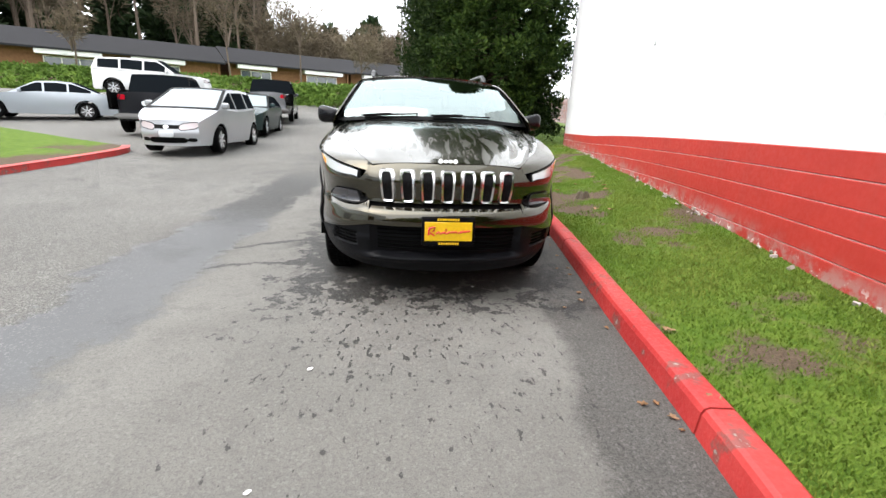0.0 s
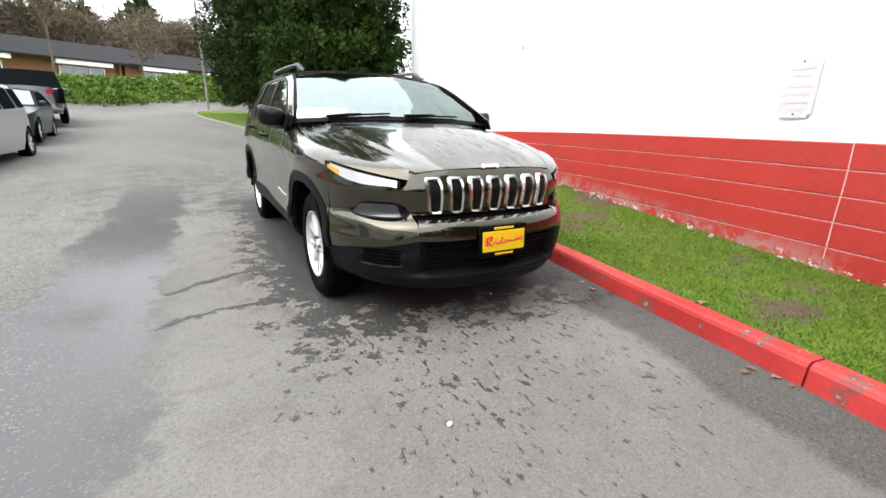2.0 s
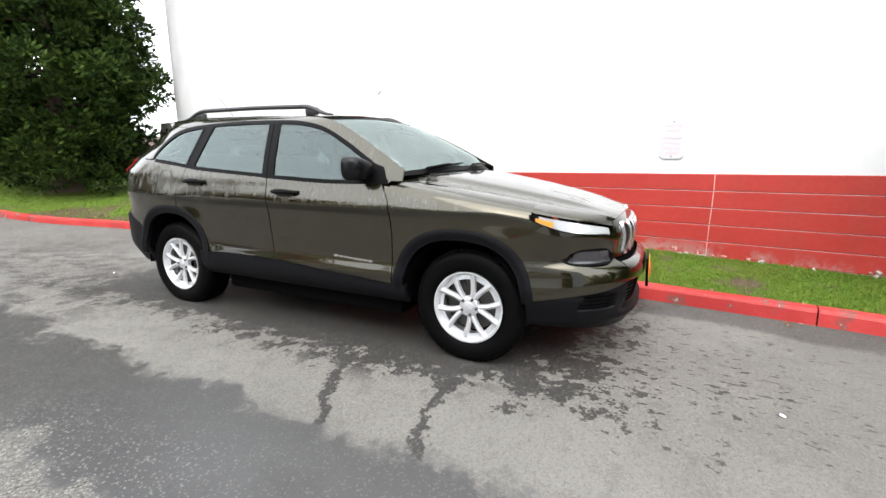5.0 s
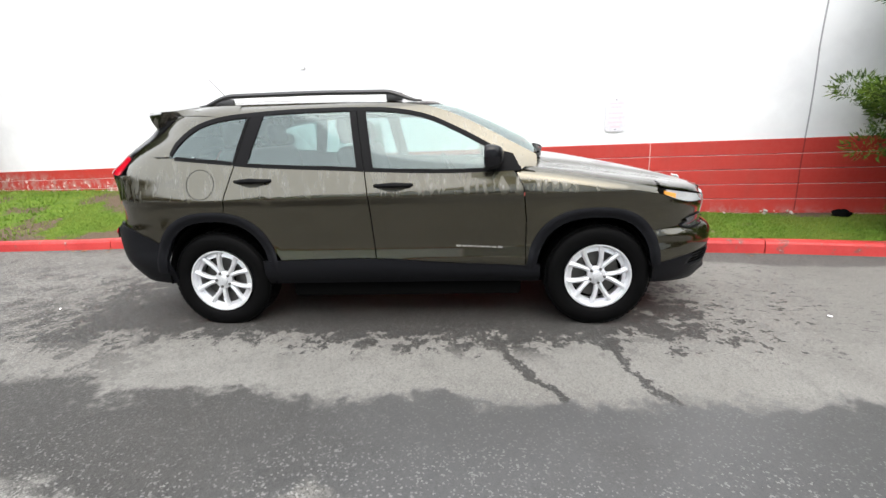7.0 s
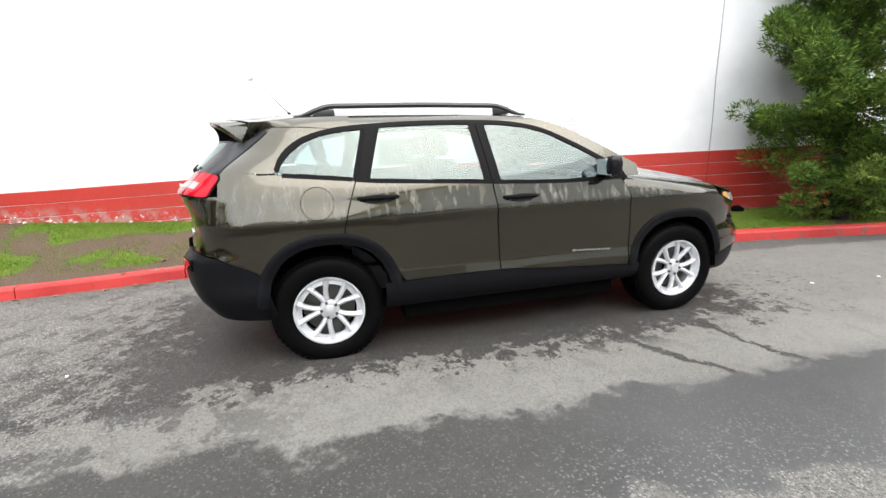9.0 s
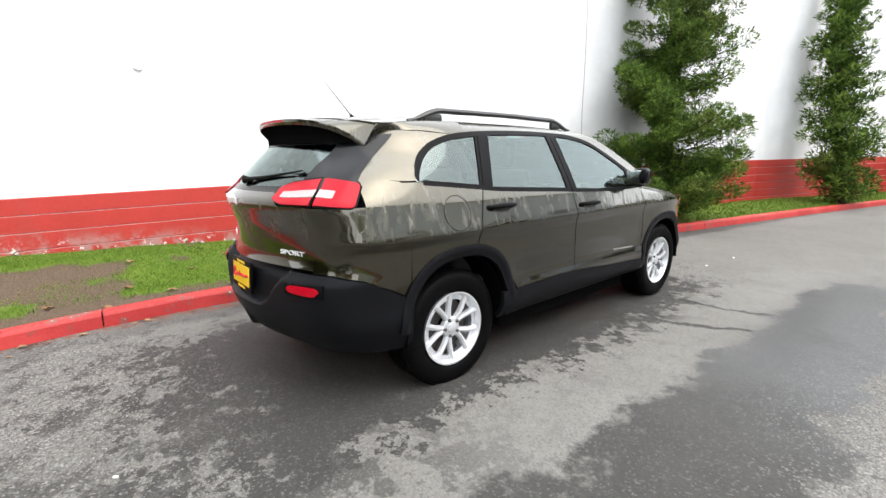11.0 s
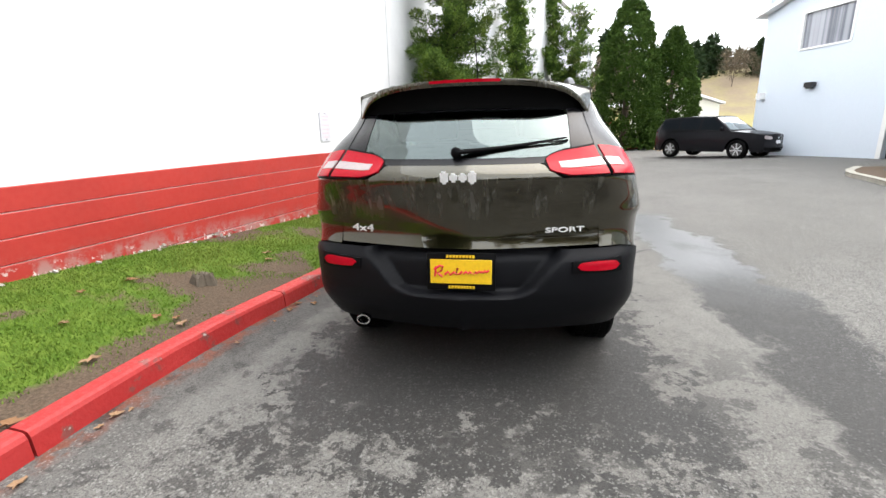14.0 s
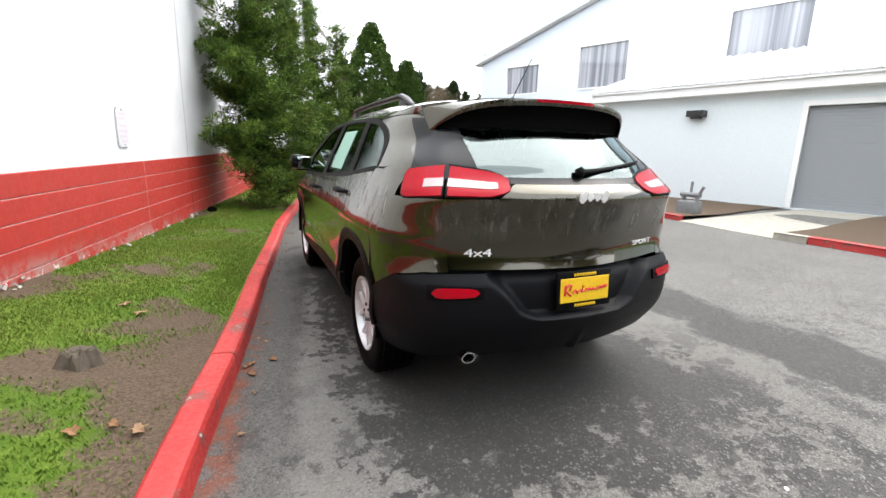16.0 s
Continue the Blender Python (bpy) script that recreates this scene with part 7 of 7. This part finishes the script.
for i in range(54):
    u = -.3 + .30 * i
    bm = bmesh.new()
    vs = [bm.verts.new(AP.pt(uu, z, o)) for uu in (u, u + .04) for z, o in ((3.31, .37), (3.36, .37), (4.9, -4.6), (4.85, -4.6))]
    for q in ((0, 1, 2, 3), (4, 7, 6, 5), (0, 4, 5, 1), (1, 5, 6, 2), (2, 6, 7, 3)):
        bm.faces.new([vs[j] for j in q])
    bmesh.ops.recalc_face_normals(bm, faces=bm.faces)
    mesh_ob("rib", bm, M_trimw, roof_a)
AP.thing("wall_lamp", [(2.75, 3.2, 2.46, 2.62, 0, .26), (2.85, 3.1, 2.40, 2.46, .04, .22)], M_rail, annex, "grey wall lamp")
AP.thing("corner_trim", [(-.06, .10, -.3, 3.0, 0, .03)], M_trimw, annex)

# planting strip and drive-in in front of the annex
def strip_x(y):
    return lerp_table([(-9.6, -9.3), (-8.9, -8.62), (-8.3, -8.36), (-7.7, -8.25), (-5.3, -7.67), (-3.4, -7.18), (-2.7, -7.07)], y)
kerb_run("strip_kerb", "weathered bare concrete kerb of the planting bed", [-9.6, -8.2, -6.6, -5.0, -3.42], strip_x, rise, M_concrete, w=-.15, h=.11, tilt=-.02)
kerb_run("strip_red_kerb", "short red painted kerb beside the drive-in", [-3.42, -2.72], strip_x, rise, M_kerb, w=-.15, h=.11, tilt=-.02)


def wall_at(y):
    return AP.pt((y + 7.9) * 1.032, 0).x


bm = bmesh.new()
rows = []
for y in frange(-9.5, -2.7, 24):
    a = strip_x(y) - .13
    b = wall_at(y) + .02 if y > -7.9 else a - .75
    rows.append([bm.verts.new((a + (b - a) * i / 8, y, max(rise(a, y) + .095, rise(a + (b - a) * i / 8, y) + .03) + .015 * noise.noise(Vector((y * 2, i * .7, 4))))) for i in range(9)])
for a, b in zip(rows, rows[1:]):
    for i in range(8):
        bm.faces.new((a[i], a[i + 1], b[i + 1], b[i]))
tagged(mesh_ob("planting_bed", bm, M_soil, smooth=True), "bare brown planting bed before the annex", "bed", kind="structure")
bm = bmesh.new()
rows = []
for y in frange(-2.68, -.72, 8):
    a, b = lerp_table([(-2.68, -7.04), (-.72, -6.88)], y), wall_at(y + .35)
    rows.append([bm.verts.new((a + (b - a) * i / 8, y + .35 * i / 8, rise(a, y) + .012 + .19 * (i / 8))) for i in range(9)])
for a, b in zip(rows, rows[1:]):
    for i in range(8):
        bm.faces.new((a[i], a[i + 1], b[i + 1], b[i]))
r = bmesh.ops.extrude_face_region(bm, geom=list(bm.faces))
for v in [g for g in r["geom"] if isinstance(g, bmesh.types.BMVert)]:
    v.co.z -= .25
bmesh.ops.recalc_face_normals(bm, faces=bm.faces)
tagged(mesh_ob("drive_in", bm, M_concrete, smooth=False), "pale concrete apron to the roller door", "apron", kind="structure")

# grey pipe assembly beside the apron
M_valve = plain("galvanised_grey", (.20, .205, .21), .5, .3, .2, 20)
val = new("water_valve")
tagged(val, "grey cast pipe valve assembly beside the apron", "valve")
vx, vy = -7.95, -3.15
vz = rise(vx, vy) + .06
for nm, pts, r in (("riser", [(vx, vy - .17, vz - .1), (vx, vy - .17, vz + .42)], .05), ("riser", [(vx, vy + .17, vz - .1), (vx, vy + .17, vz + .42)], .05), ("cross_pipe", [(vx, vy - .24, vz + .42), (vx, vy + .24, vz + .42)], .06), ("hand_wheel_stem", [(vx, vy, vz + .42), (vx, vy, vz + .72)], .03), ("side_arm", [(vx, vy + .2, vz + .42), (vx, vy + .3, vz + .62)], .035)):
    bm = bmesh.new()
    tube(bm, pts, r, 12)
    part(nm, bm, M_valve, val)
bm = bmesh.new()
rbox(bm, vx - .16, vx + .16, vy - .22, vy + .22, vz - .08, vz + .28, .03)
part("valve_box", bm, M_valve, val, "grey box")

# sign on a wooden post, and a heap of pallets
sp = new("post_sign")
tagged(sp, "small red and white notice on a wooden post", "sign")
sx, sy = -6.15, -27.6
bm = bmesh.new()
rbox(bm, sx - .07, sx + .07, sy - .07, sy + .07, -.1, 1.55, .01)
rbox(bm, sx + .18, sx + .30, sy - .06, sy + .06, -.1, 1.45, .01)
part("post", bm, plain("weathered_post", (.33, .14, .07), .9), sp, "reddish wooden post")
bm = bmesh.new()
rbox(bm, sx - .22, sx + .24, sy + .075, sy + .10, 1.25, 1.85, .01)
part("board", bm, plain("sign_red", (.55, .10, .08), .5), sp)
bm = bmesh.new()
rbox(bm, sx - .15, sx + .17, sy + .10, sy + .11, 1.40, 1.62, .004)
part("print_bar", bm, M_trimw, sp)
M_pallet = plain("pallet_wood", (.48, .36, .22), .85, 0, .4, 12)
for i, (px, py, pz, tl) in enumerate(((-10.3, -25.6, .02, 8), (-10.6, -25.5, .17, 14), (-10.2, -25.7, .33, 4), (-11.7, -26.2, .02, 40), (-11.9, -26.0, .18, 28), (-9.4, -25.9, .1, 62))):
    pal = new("pallet")
    tagged(pal, "bare wooden pallet leaning in a loose heap", "pallet", "heap of pallets")
    for j in range(6):
        bm = bmesh.new()
        rbox(bm, -.6, .6, -.5 + .19 * j, -.5 + .19 * j + .11, .12, .14, .003, 1)
        part("slat", bm, M_pallet, pal, smooth=False)
    for j in range(3):
        bm = bmesh.new()
        rbox(bm, -.6 + .55 * j, -.6 + .55 * j + .09, -.5, .56, .0, .12, .003, 1)
        part("bearer", bm, M_pallet, pal, smooth=False)
    pal.matrix_basis = pose(px, py, pz + .05, tl, tl * .5, 30 * i)

# cream shed far down the drive
shed = new("cream_shed")
tagged(shed, "cream shed with a low gable roof", "building")
SP = Plane(-20, -46, 1.0, .25)
SP.n = Vector((-.24, .97, 0))
wall_with_holes(SP, "wall", 0, 9, -.2, lambda u: 3.6 + .28 * min(u, 9 - u), [(4.6, 8.0, 0, 2.6)], plain("cream_siding", (.68, .66, .55), .7), shed)
SP.thing("dark_opening", [(4.6, 8.0, 0, 2.6, -.9, -.8)], M_inside, shed)
bm = bmesh.new()
vs = [bm.verts.new(SP.pt(u, z, o)) for o in (.4, -8) for u, z in ((-.3, 3.55), (4.5, 4.95), (9.3, 3.55))]
bm.faces.new((vs[0], vs[1], vs[4], vs[3])), bm.faces.new((vs[1], vs[2], vs[5], vs[4]))
r = bmesh.ops.extrude_face_region(bm, geom=list(bm.faces))
for v in [g for g in r["geom"] if isinstance(g, bmesh.types.BMVert)]:
    v.co.z += .18
bmesh.ops.recalc_face_normals(bm, faces=bm.faces)
mesh_ob("roof", bm, M_trimw, shed)

# ---- long brick building on the rise ----
M_brick = plain("tan_brick", (.20, .105, .052), .9, 0, .3, 5, spec=.15)
M_roofing = plain("dark_shingle", (.026, .026, .028), .95, 0, .4, 6, spec=.1)
M_glaze = plain("office_glass", (.08, .10, .12), .1, 0, coat=1.0)
def office(x0, y0, x1, y1, zb, wins, label):
    root = new("brick_building")
    tagged(root, label, "building", "long brick building")
    pl = Plane(x0, y0, x1 - x0, y1 - y0, zb)
    if pl.n.y > 0:
        pl.n = -pl.n
    L = math.hypot(x1 - x0, y1 - y0)
    hs = [(a * L, b * L, .5, 2.1) for a, b in wins]
    wall_with_holes(pl, "wall", 0, L, -2, lambda u: 2.7, hs, M_brick, root, .3)
    for h in hs:
        w = add_window(pl, *h, root, (M_trimw, M_glaze))
        for q in (.33, .66):
            pl.thing("mullion", [(h[0] + (h[1] - h[0]) * q - .04, h[0] + (h[1] - h[0]) * q + .04, .57, 2.03, -.1, .02)], M_trimw, w)
        pl.thing("canopy", [(h[0] - .4, h[1] + .4, 2.2, 2.55, 0, .9)], M_trimw, root, "white canopy board")
    bm = bmesh.new()
    vs = [bm.verts.new(pl.pt(u, z, o)) for z, o in ((2.55, 1.0), (4.3, -3.5), (2.5, -8)) for u in (-.5, L + .5)]
    bm.faces.new((vs[0], vs[1], vs[3], vs[2])), bm.faces.new((vs[2], vs[3], vs[5], vs[4]))
    r = bmesh.ops.extrude_face_region(bm, geom=list(bm.faces))
    for v in [g for g in r["geom"] if isinstance(g, bmesh.types.BMVert)]:
        v.co.z += .15
    bmesh.ops.recalc_face_normals(bm, faces=bm.faces)
    mesh_ob("roof", bm, M_roofing, root, "dark shingle roof")
    for u in (0, L):
        bm = bmesh.new()
        vs = [bm.verts.new(pl.pt(u + d, z, o)) for d in (-.1, .1) for z, o in ((-2, 0), (2.6, .3), (4.25, -3.5), (2.5, -7.6), (-2, -7.6))]
        bm.faces.new(vs[:5]), bm.faces.new(vs[5:][::-1])
        for i in range(5):
            bm.faces.new((vs[i], vs[5 + i], vs[5 + (i + 1) % 5], vs[(i + 1) % 5]))
        bmesh.ops.recalc_face_normals(bm, faces=bm.faces)
        mesh_ob("gable", bm, M_brick, root, "tan brick gable")


office(-38, 31.5, -17.6, 43.0, 2.6, [(.20, .27), (.45, .60), (.72, .86)], "long low tan brick building with a dark roof")
office(-16.9, 44.0, -6.2, 50.0, 2.8, [(.08, .32), (.62, .90)], "low tan brick building with white canopies")
office(-5.8, 50.6, 8.5, 58.5, 2.9, [(.10, .32), (.50, .70), (.8, .95)], "low tan brick building with a dark shingle roof")

# ivy bank before the buildings
bm = bmesh.new()
rows = []
for i in range(46):
    u = i / 45
    x, y = -40 + 44 * u, 27 + 5.5 * u - 3.2 * math.sin(math.pi * u)
    if x > -15:
        y = 30.4 + .05 * (x + 15)
    if x <= -15:
        y = 26.5 + (x + 40) * .155
    nz = lambda q, w: .25 * noise.noise(Vector((x * .5, q * 3, w)))
    rows.append([bm.verts.new((x, y + 1.1 * q, max(rise(x, y), 1.0 if x < -15 else 0) - .05 + (1.65 + nz(q, 1)) * math.sin(min(1, q / 3) * math.pi / 2))) for q in (0, .4, .9, 1.5, 2.2, 3, 6, 14)])
for a, b in zip(rows, rows[1:]):
    for i in range(7):
        bm.faces.new((a[i], a[i + 1], b[i + 1], b[i]))
bank = mesh_ob("ivy_bank", bm, M_turf2, smooth=True)
tagged(bank, "green ivy bank below the buildings", "bank", kind="structure")
rnd = random.Random(8)
extra = []
for i in range(2600):
    j, f, g = rnd.randrange(45), rnd.random(), rnd.randrange(0, 6)
    extra.append((j, f, g))
me = bank.data
co = [v.co.copy() for v in me.vertices]
cl = []
for j, f, g in extra:
    a, b = co[j * 8 + g], co[(j + 1) * 8 + g + 1]
    p = a.lerp(b, f)
    cl.append((p.x, p.y, p.z + .05, rnd.uniform(.15, .34)))
tagged(cloud_mesh("ivy", cl, 22, .13, M_ivy, None, "", 9, .6), "dense green ivy ground cover on the bank", "ivy", kind="stuff")

# street lamp before the bank
sl = new("street_lamp")
tagged(sl, "slender grey lamp post at the end of the drive", "street lamp")
bm = bmesh.new()
z0 = rise(.4, 27.6)
tube(bm, [(-.05, 27.6, z0 - .1), (-.15, 27.6, z0 + 6.6)], [.075, .05], 10)
part("post", bm, M_kerbgrey, sl)
bm = bmesh.new()
rbox(bm, -.5, .05, 27.45, 27.75, z0 + 6.55, z0 + 6.72, .05)
part("lantern", bm, M_rail, sl)
bm = bmesh.new()
tube(bm, [(-.05, 27.6, z0 - .1), (-.05, 27.6, z0 + .12)], [.2, .16], 12)
part("footing", bm, M_concrete, sl)

# ---- woods ----
def fir(x, y, z, h, r, rnd, cl, tr):
    limb(tr, [(x, y, z), (x, y, z + h)], h * .012, .02, 5)
    q = .12
    while q < 1:
        rad = r * (1 - q) ** .9 + .15
        for j in range(5):
            a = rnd.uniform(0, 6.28)
            rr = rad * rnd.uniform(.25, 1)
            cl.append((x + rr * math.cos(a), y + rr * math.sin(a), z + h * q - .3 * rr, .35 + .35 * rad * .5))
        q += 1.0 / (h * 1.1)


def bare_tree(x, y, z, h, r, rnd, cl, tr):
    limb(tr, [(x, y, z), (x + rnd.uniform(-.3, .3), y, z + h * .45), (x + rnd.uniform(-.6, .6), y, z + h * .95)], h * .013, .02, 5)
    for j in range(9):
        a, q = rnd.uniform(0, 6.28), rnd.uniform(.3, .8)
        e = Vector((x + r * .8 * math.cos(a), y + r * .8 * math.sin(a), z + h * min(1, q + .28)))
        limb(tr, [(x, y, z + h * q), (x + r * .3 * math.cos(a), y + r * .3 * math.sin(a), z + h * (q + .12)), e], .07, .015, 4)
        cl.append((e.x, e.y, e.z, r * .38))
        cl.append((x + r * .45 * math.cos(a), y + r * .45 * math.sin(a), z + h * (q + .17), r * .34))


def wood(name, label, spots, kind, seed, per, size, mat):
    rnd = random.Random(seed)
    cl, tr = [], bmesh.new()
    for x, y, z, h, r in spots:
        (fir if kind == "fir" else bare_tree)(x, y, z, h, r, rnd, cl, tr)
    ob = cloud_mesh(name, cl, per, size, mat, None, "", seed, .07 if kind != "fir" else .34, 1.0, 1.6)
    tagged(ob, label, "woods", kind="stuff")
    t = mesh_ob(name + "_trunks", tr, M_wood)
    tagged(t, "brown trunks and limbs in the woods", "woods", kind="stuff")


rnd = random.Random(77)
firs, bares = [], []
for i in range(64):
    u = rnd.random()
    x = -70 + 84 * u
    y = 62 + 22 * rnd.random() + .25 * (x + 28)
    firs.append((x, max(48, y) + 6, 3.4, rnd.uniform(8.5, 12.5) + (8 if x < -24 else 0), rnd.uniform(2.2, 3.4)))
for i in range(84):
    u = rnd.random() ** 1.4
    x = -60 + 66 * u
    y = 58 + 10 * rnd.random() + .35 * (x + 20)
    bares.append((x, max(44, y), 3.4, rnd.uniform(5.5, 9) if x > -18 else rnd.uniform(14, 21), rnd.uniform(2.6, 4.0)))
wood("fir_woods", "dark green fir woods behind the buildings", firs, "fir", 101, 14, .85, M_fir)
wood("bare_woods", "brown leafless trees behind the buildings", bares, "bare", 102, 100, .50, M_dead)
# young bare trees beside the brick buildings
wood("bare_saplings", "thin leafless trees before the brick buildings", [(-24.5, 33.5, 2.6, 7.0, 1.3), (-15.5, 40, 3, 8.0, 2.2), (-3.8, 40, 3, 5.2, 1.9), (-9.0, 38.5, 3, 7.0, 1.8)], "bare", 103, 110, .30, M_dead)

# hillside down the drive
bm = bmesh.new()
rows = []
for x in frange(-150, 60, 36):
    rows.append([bm.verts.new((x, -70 - 8 * j - .12 * x, max(-.2, (13 - .04 * x) * sstep(0, 8, j)) + 1.2 * noise.noise(Vector((x * .05, j * .4, 2))))) for j in range(11)])
for a, b in zip(rows, rows[1:]):
    for i in range(10):
        bm.faces.new((a[i], a[i + 1], b[i + 1], b[i]))
k = Nodes("dry_hillside", (.2, .17, .06), .95)
a, b = k.noise(.08, 4, .6), k.noise(1.5, 4, .6)
k.set(Base_Color=k.mix(k.ramp(a, .35, .65), k.mix(b, (.17, .15, .05), (.26, .23, .08)), k.mix(b, (.13, .10, .06), (.20, .15, .10))))
tagged(mesh_ob("hillside", bm, k.m, smooth=True), "dry yellow-brown hillside", "hill", kind="structure")
rnd = random.Random(55)
firs, bares = [], []
for i in range(34):
    x = rnd.uniform(-75, 10)
    firs.append((x, -112 - rnd.uniform(0, 30) - .1 * x, 8, rnd.uniform(8, 15), rnd.uniform(1.8, 2.8)))
for i in range(46):
    x = rnd.uniform(-80, 10)
    bares.append((x, -96 - rnd.uniform(0, 40) - .1 * x, 7, rnd.uniform(5, 11), rnd.uniform(1.8, 3.0)))
wood("hill_firs", "scattered dark firs on the hill", firs, "fir", 104, 12, .75, M_fir)
wood("hill_bare_trees", "brown leafless trees on the hill", bares, "bare", 105, 70, .5, M_dead)

# ---- small things on the ground ----
M_leaf = plain("fallen_leaf", (.19, .095, .04), .8, 0, .3, 30)
M_leaf2 = plain("pale_fallen_leaf", (.25, .15, .08), .8, 0, .3, 30)
def fallen(x, y, z, s, rot, mat):
    """A curled lobed leaf."""
    bm = bmesh.new()
    n = 11
    ring = []
    for i in range(n):
        t = 2 * math.pi * i / n
        r = s * (1 if i % 2 == 0 else .52) * (1.15 if i == 0 else 1)
        ring.append(bm.verts.new((r * math.cos(t), r * math.sin(t) * .8, .006 + .35 * s * abs(math.sin(t)) * (.6 + .4 * math.cos(3 * t)))))
    c = bm.verts.new((0, 0, .004))
    for i in range(n):
        bm.faces.new((c, ring[i], ring[(i + 1) % n]))
    r = bmesh.ops.extrude_face_region(bm, geom=list(bm.faces))
    for v in [g for g in r["geom"] if isinstance(g, bmesh.types.BMVert)]:
        v.co.z += .0025
    bmesh.ops.recalc_face_normals(bm, faces=bm.faces)
    bm.transform(pose(x, y, z, 0, 0, rot))
    ob = mesh_ob("fallen_leaf", bm, mat)
    tagged(ob, "curled brown fallen leaf lying on the ground", "leaf", "fallen leaves")


rnd = random.Random(12)
for i, (x, y) in enumerate([(1.02, -3.49), (1.20, -2.86), (2.19, .36), (2.78, 1.38), (2.12, 2.38), (2.19, 1.81), (2.05, 1.8), (1.95, 1.87), (2.4, 2.7), (2.0, 2.9), (2.6, 2.1), (2.9, 1.7), (2.35, 3.3), (1.98, 3.6), (2.3, .2), (3.1, 2.6)]):
    fallen(x, y, lawn_z(x, y) + .012, rnd.uniform(.035, .06), rnd.uniform(0, 360), rnd.choice((M_leaf, M_leaf2)))
for i in range(46):
    y = rnd.uniform(-3.6, 5.2)
    x = kerb_x(y) - abs(rnd.gauss(.03, .09)) - .02
    fallen(x, y, rise(x, y) + .002, rnd.uniform(.012, .034) * (1.2 if y > 1 else .8), rnd.uniform(0, 360), rnd.choice((M_leaf, M_leaf2)))
# a scrap of litter and pale chips on the asphalt
for x, y, s in ((-.735, -3.0, .016), (-.80, -3.75, .013), (.25, -1.9, .012), (-.5, 3.05, .012)):
    bm = bmesh.new()
    bmesh.ops.create_icosphere(bm, subdivisions=2, radius=1)
    for v in bm.verts:
        v.co = Vector((v.co.x * s * (1 + .4 * noise.noise(v.co * 3)), v.co.y * s * .7, (v.co.z + .8) * s * .22 + .001))
    bm.transform(pose(x, y, rise(x, y), 0, 0, 40))
    tagged(mesh_ob("paper_scrap", bm, M_trimw), "small white scrap lying on the asphalt", "litter", "scraps")
# sawn stump in the verge: ragged low trunk, split top, roots running out
bm = bmesh.new()
SEG = 40
rings = []
for r, z in ((.108, -.03), (.096, .012), (.084, .05), (.074, .082), (.056, .080), (.030, .070), (.012, .072)):
    ring = []
    for i in range(SEG):
        a = i / SEG * 2 * math.pi
        c = Vector((math.cos(a), math.sin(a), 0))
        lobe = 1 + .20 * math.sin(5 * a + 1.1) * (.155 if z < 0 else .09) / .12 + .22 * noise.noise(c * 3.2 + Vector((0, 0, z * 9)))
        h = z + (.030 * noise.noise(c * 4.5 + Vector((5, 0, r * 30))) + .012 * noise.noise(c * 14) if z > .04 else 0)
        ring.append(bm.verts.new((c.x * r * lobe, c.y * r * lobe * .82, h)))
    rings.append(ring)
for p, q in zip(rings, rings[1:]):
    for i in range(SEG):
        bm.faces.new((p[i], p[(i + 1) % SEG], q[(i + 1) % SEG], q[i]))
bm.faces.new(rings[-1])
bm.transform(pose(2.33, 1.14, lawn_z(2.33, 1.14), 0, 0, 25))
tagged(mesh_ob("tree_stump", bm, plain("grey_stump", (.105, .085, .062), .9, 0, .7, 40), smooth=False), "small weathered grey tree stump in the grass", "stump")
# paint flakes and rubble at the foot of the wall
M_flake = plain("paint_flake", (.40, .36, .34), .7)
for i in range(60):
    y = rnd.choice((rnd.gauss(-4.3, .35), rnd.uniform(-3.8, 5), rnd.gauss(.2, 1.2), rnd.gauss(5.5, .6)))
    p = wall_pt(y, .03 + abs(rnd.gauss(0, .05)))
    bm = bmesh.new()
    bmesh.ops.create_cube(bm, size=1)
    s = rnd.uniform(.012, .035)
    for v in bm.verts:
        v.co = Vector((v.co.x * s * rnd.uniform(.6, 1.4), v.co.y * s * 1.6, v.co.z * s * .7))
    bm.transform(pose(p.x, p.y, lawn_z(p.x, p.y) + .015 + (.03 if i % 3 == 0 else 0), rnd.uniform(0, 60), rnd.uniform(0, 60), rnd.uniform(0, 360)))
    tagged(mesh_ob("paint_flake", bm, M_flake if i % 3 else M_concrete), "pale flake of paint or mortar at the wall's foot", "rubble", "rubble at the wall")
bm = bmesh.new()
bmesh.ops.create_icosphere(bm, subdivisions=3, radius=1)
for v in bm.verts:
    v.co = Vector((v.co.x * .08, v.co.y * .10, v.co.z * .06)) * (1 + .35 * noise.noise(v.co * 2))
bm.transform(pose(2.0, -5.1, lawn_z(2.0, -5.1) + .03))
tagged(mesh_ob("dark_stone", bm, M_dark, smooth=True), "dark lump of stone at the wall's foot", "stone")
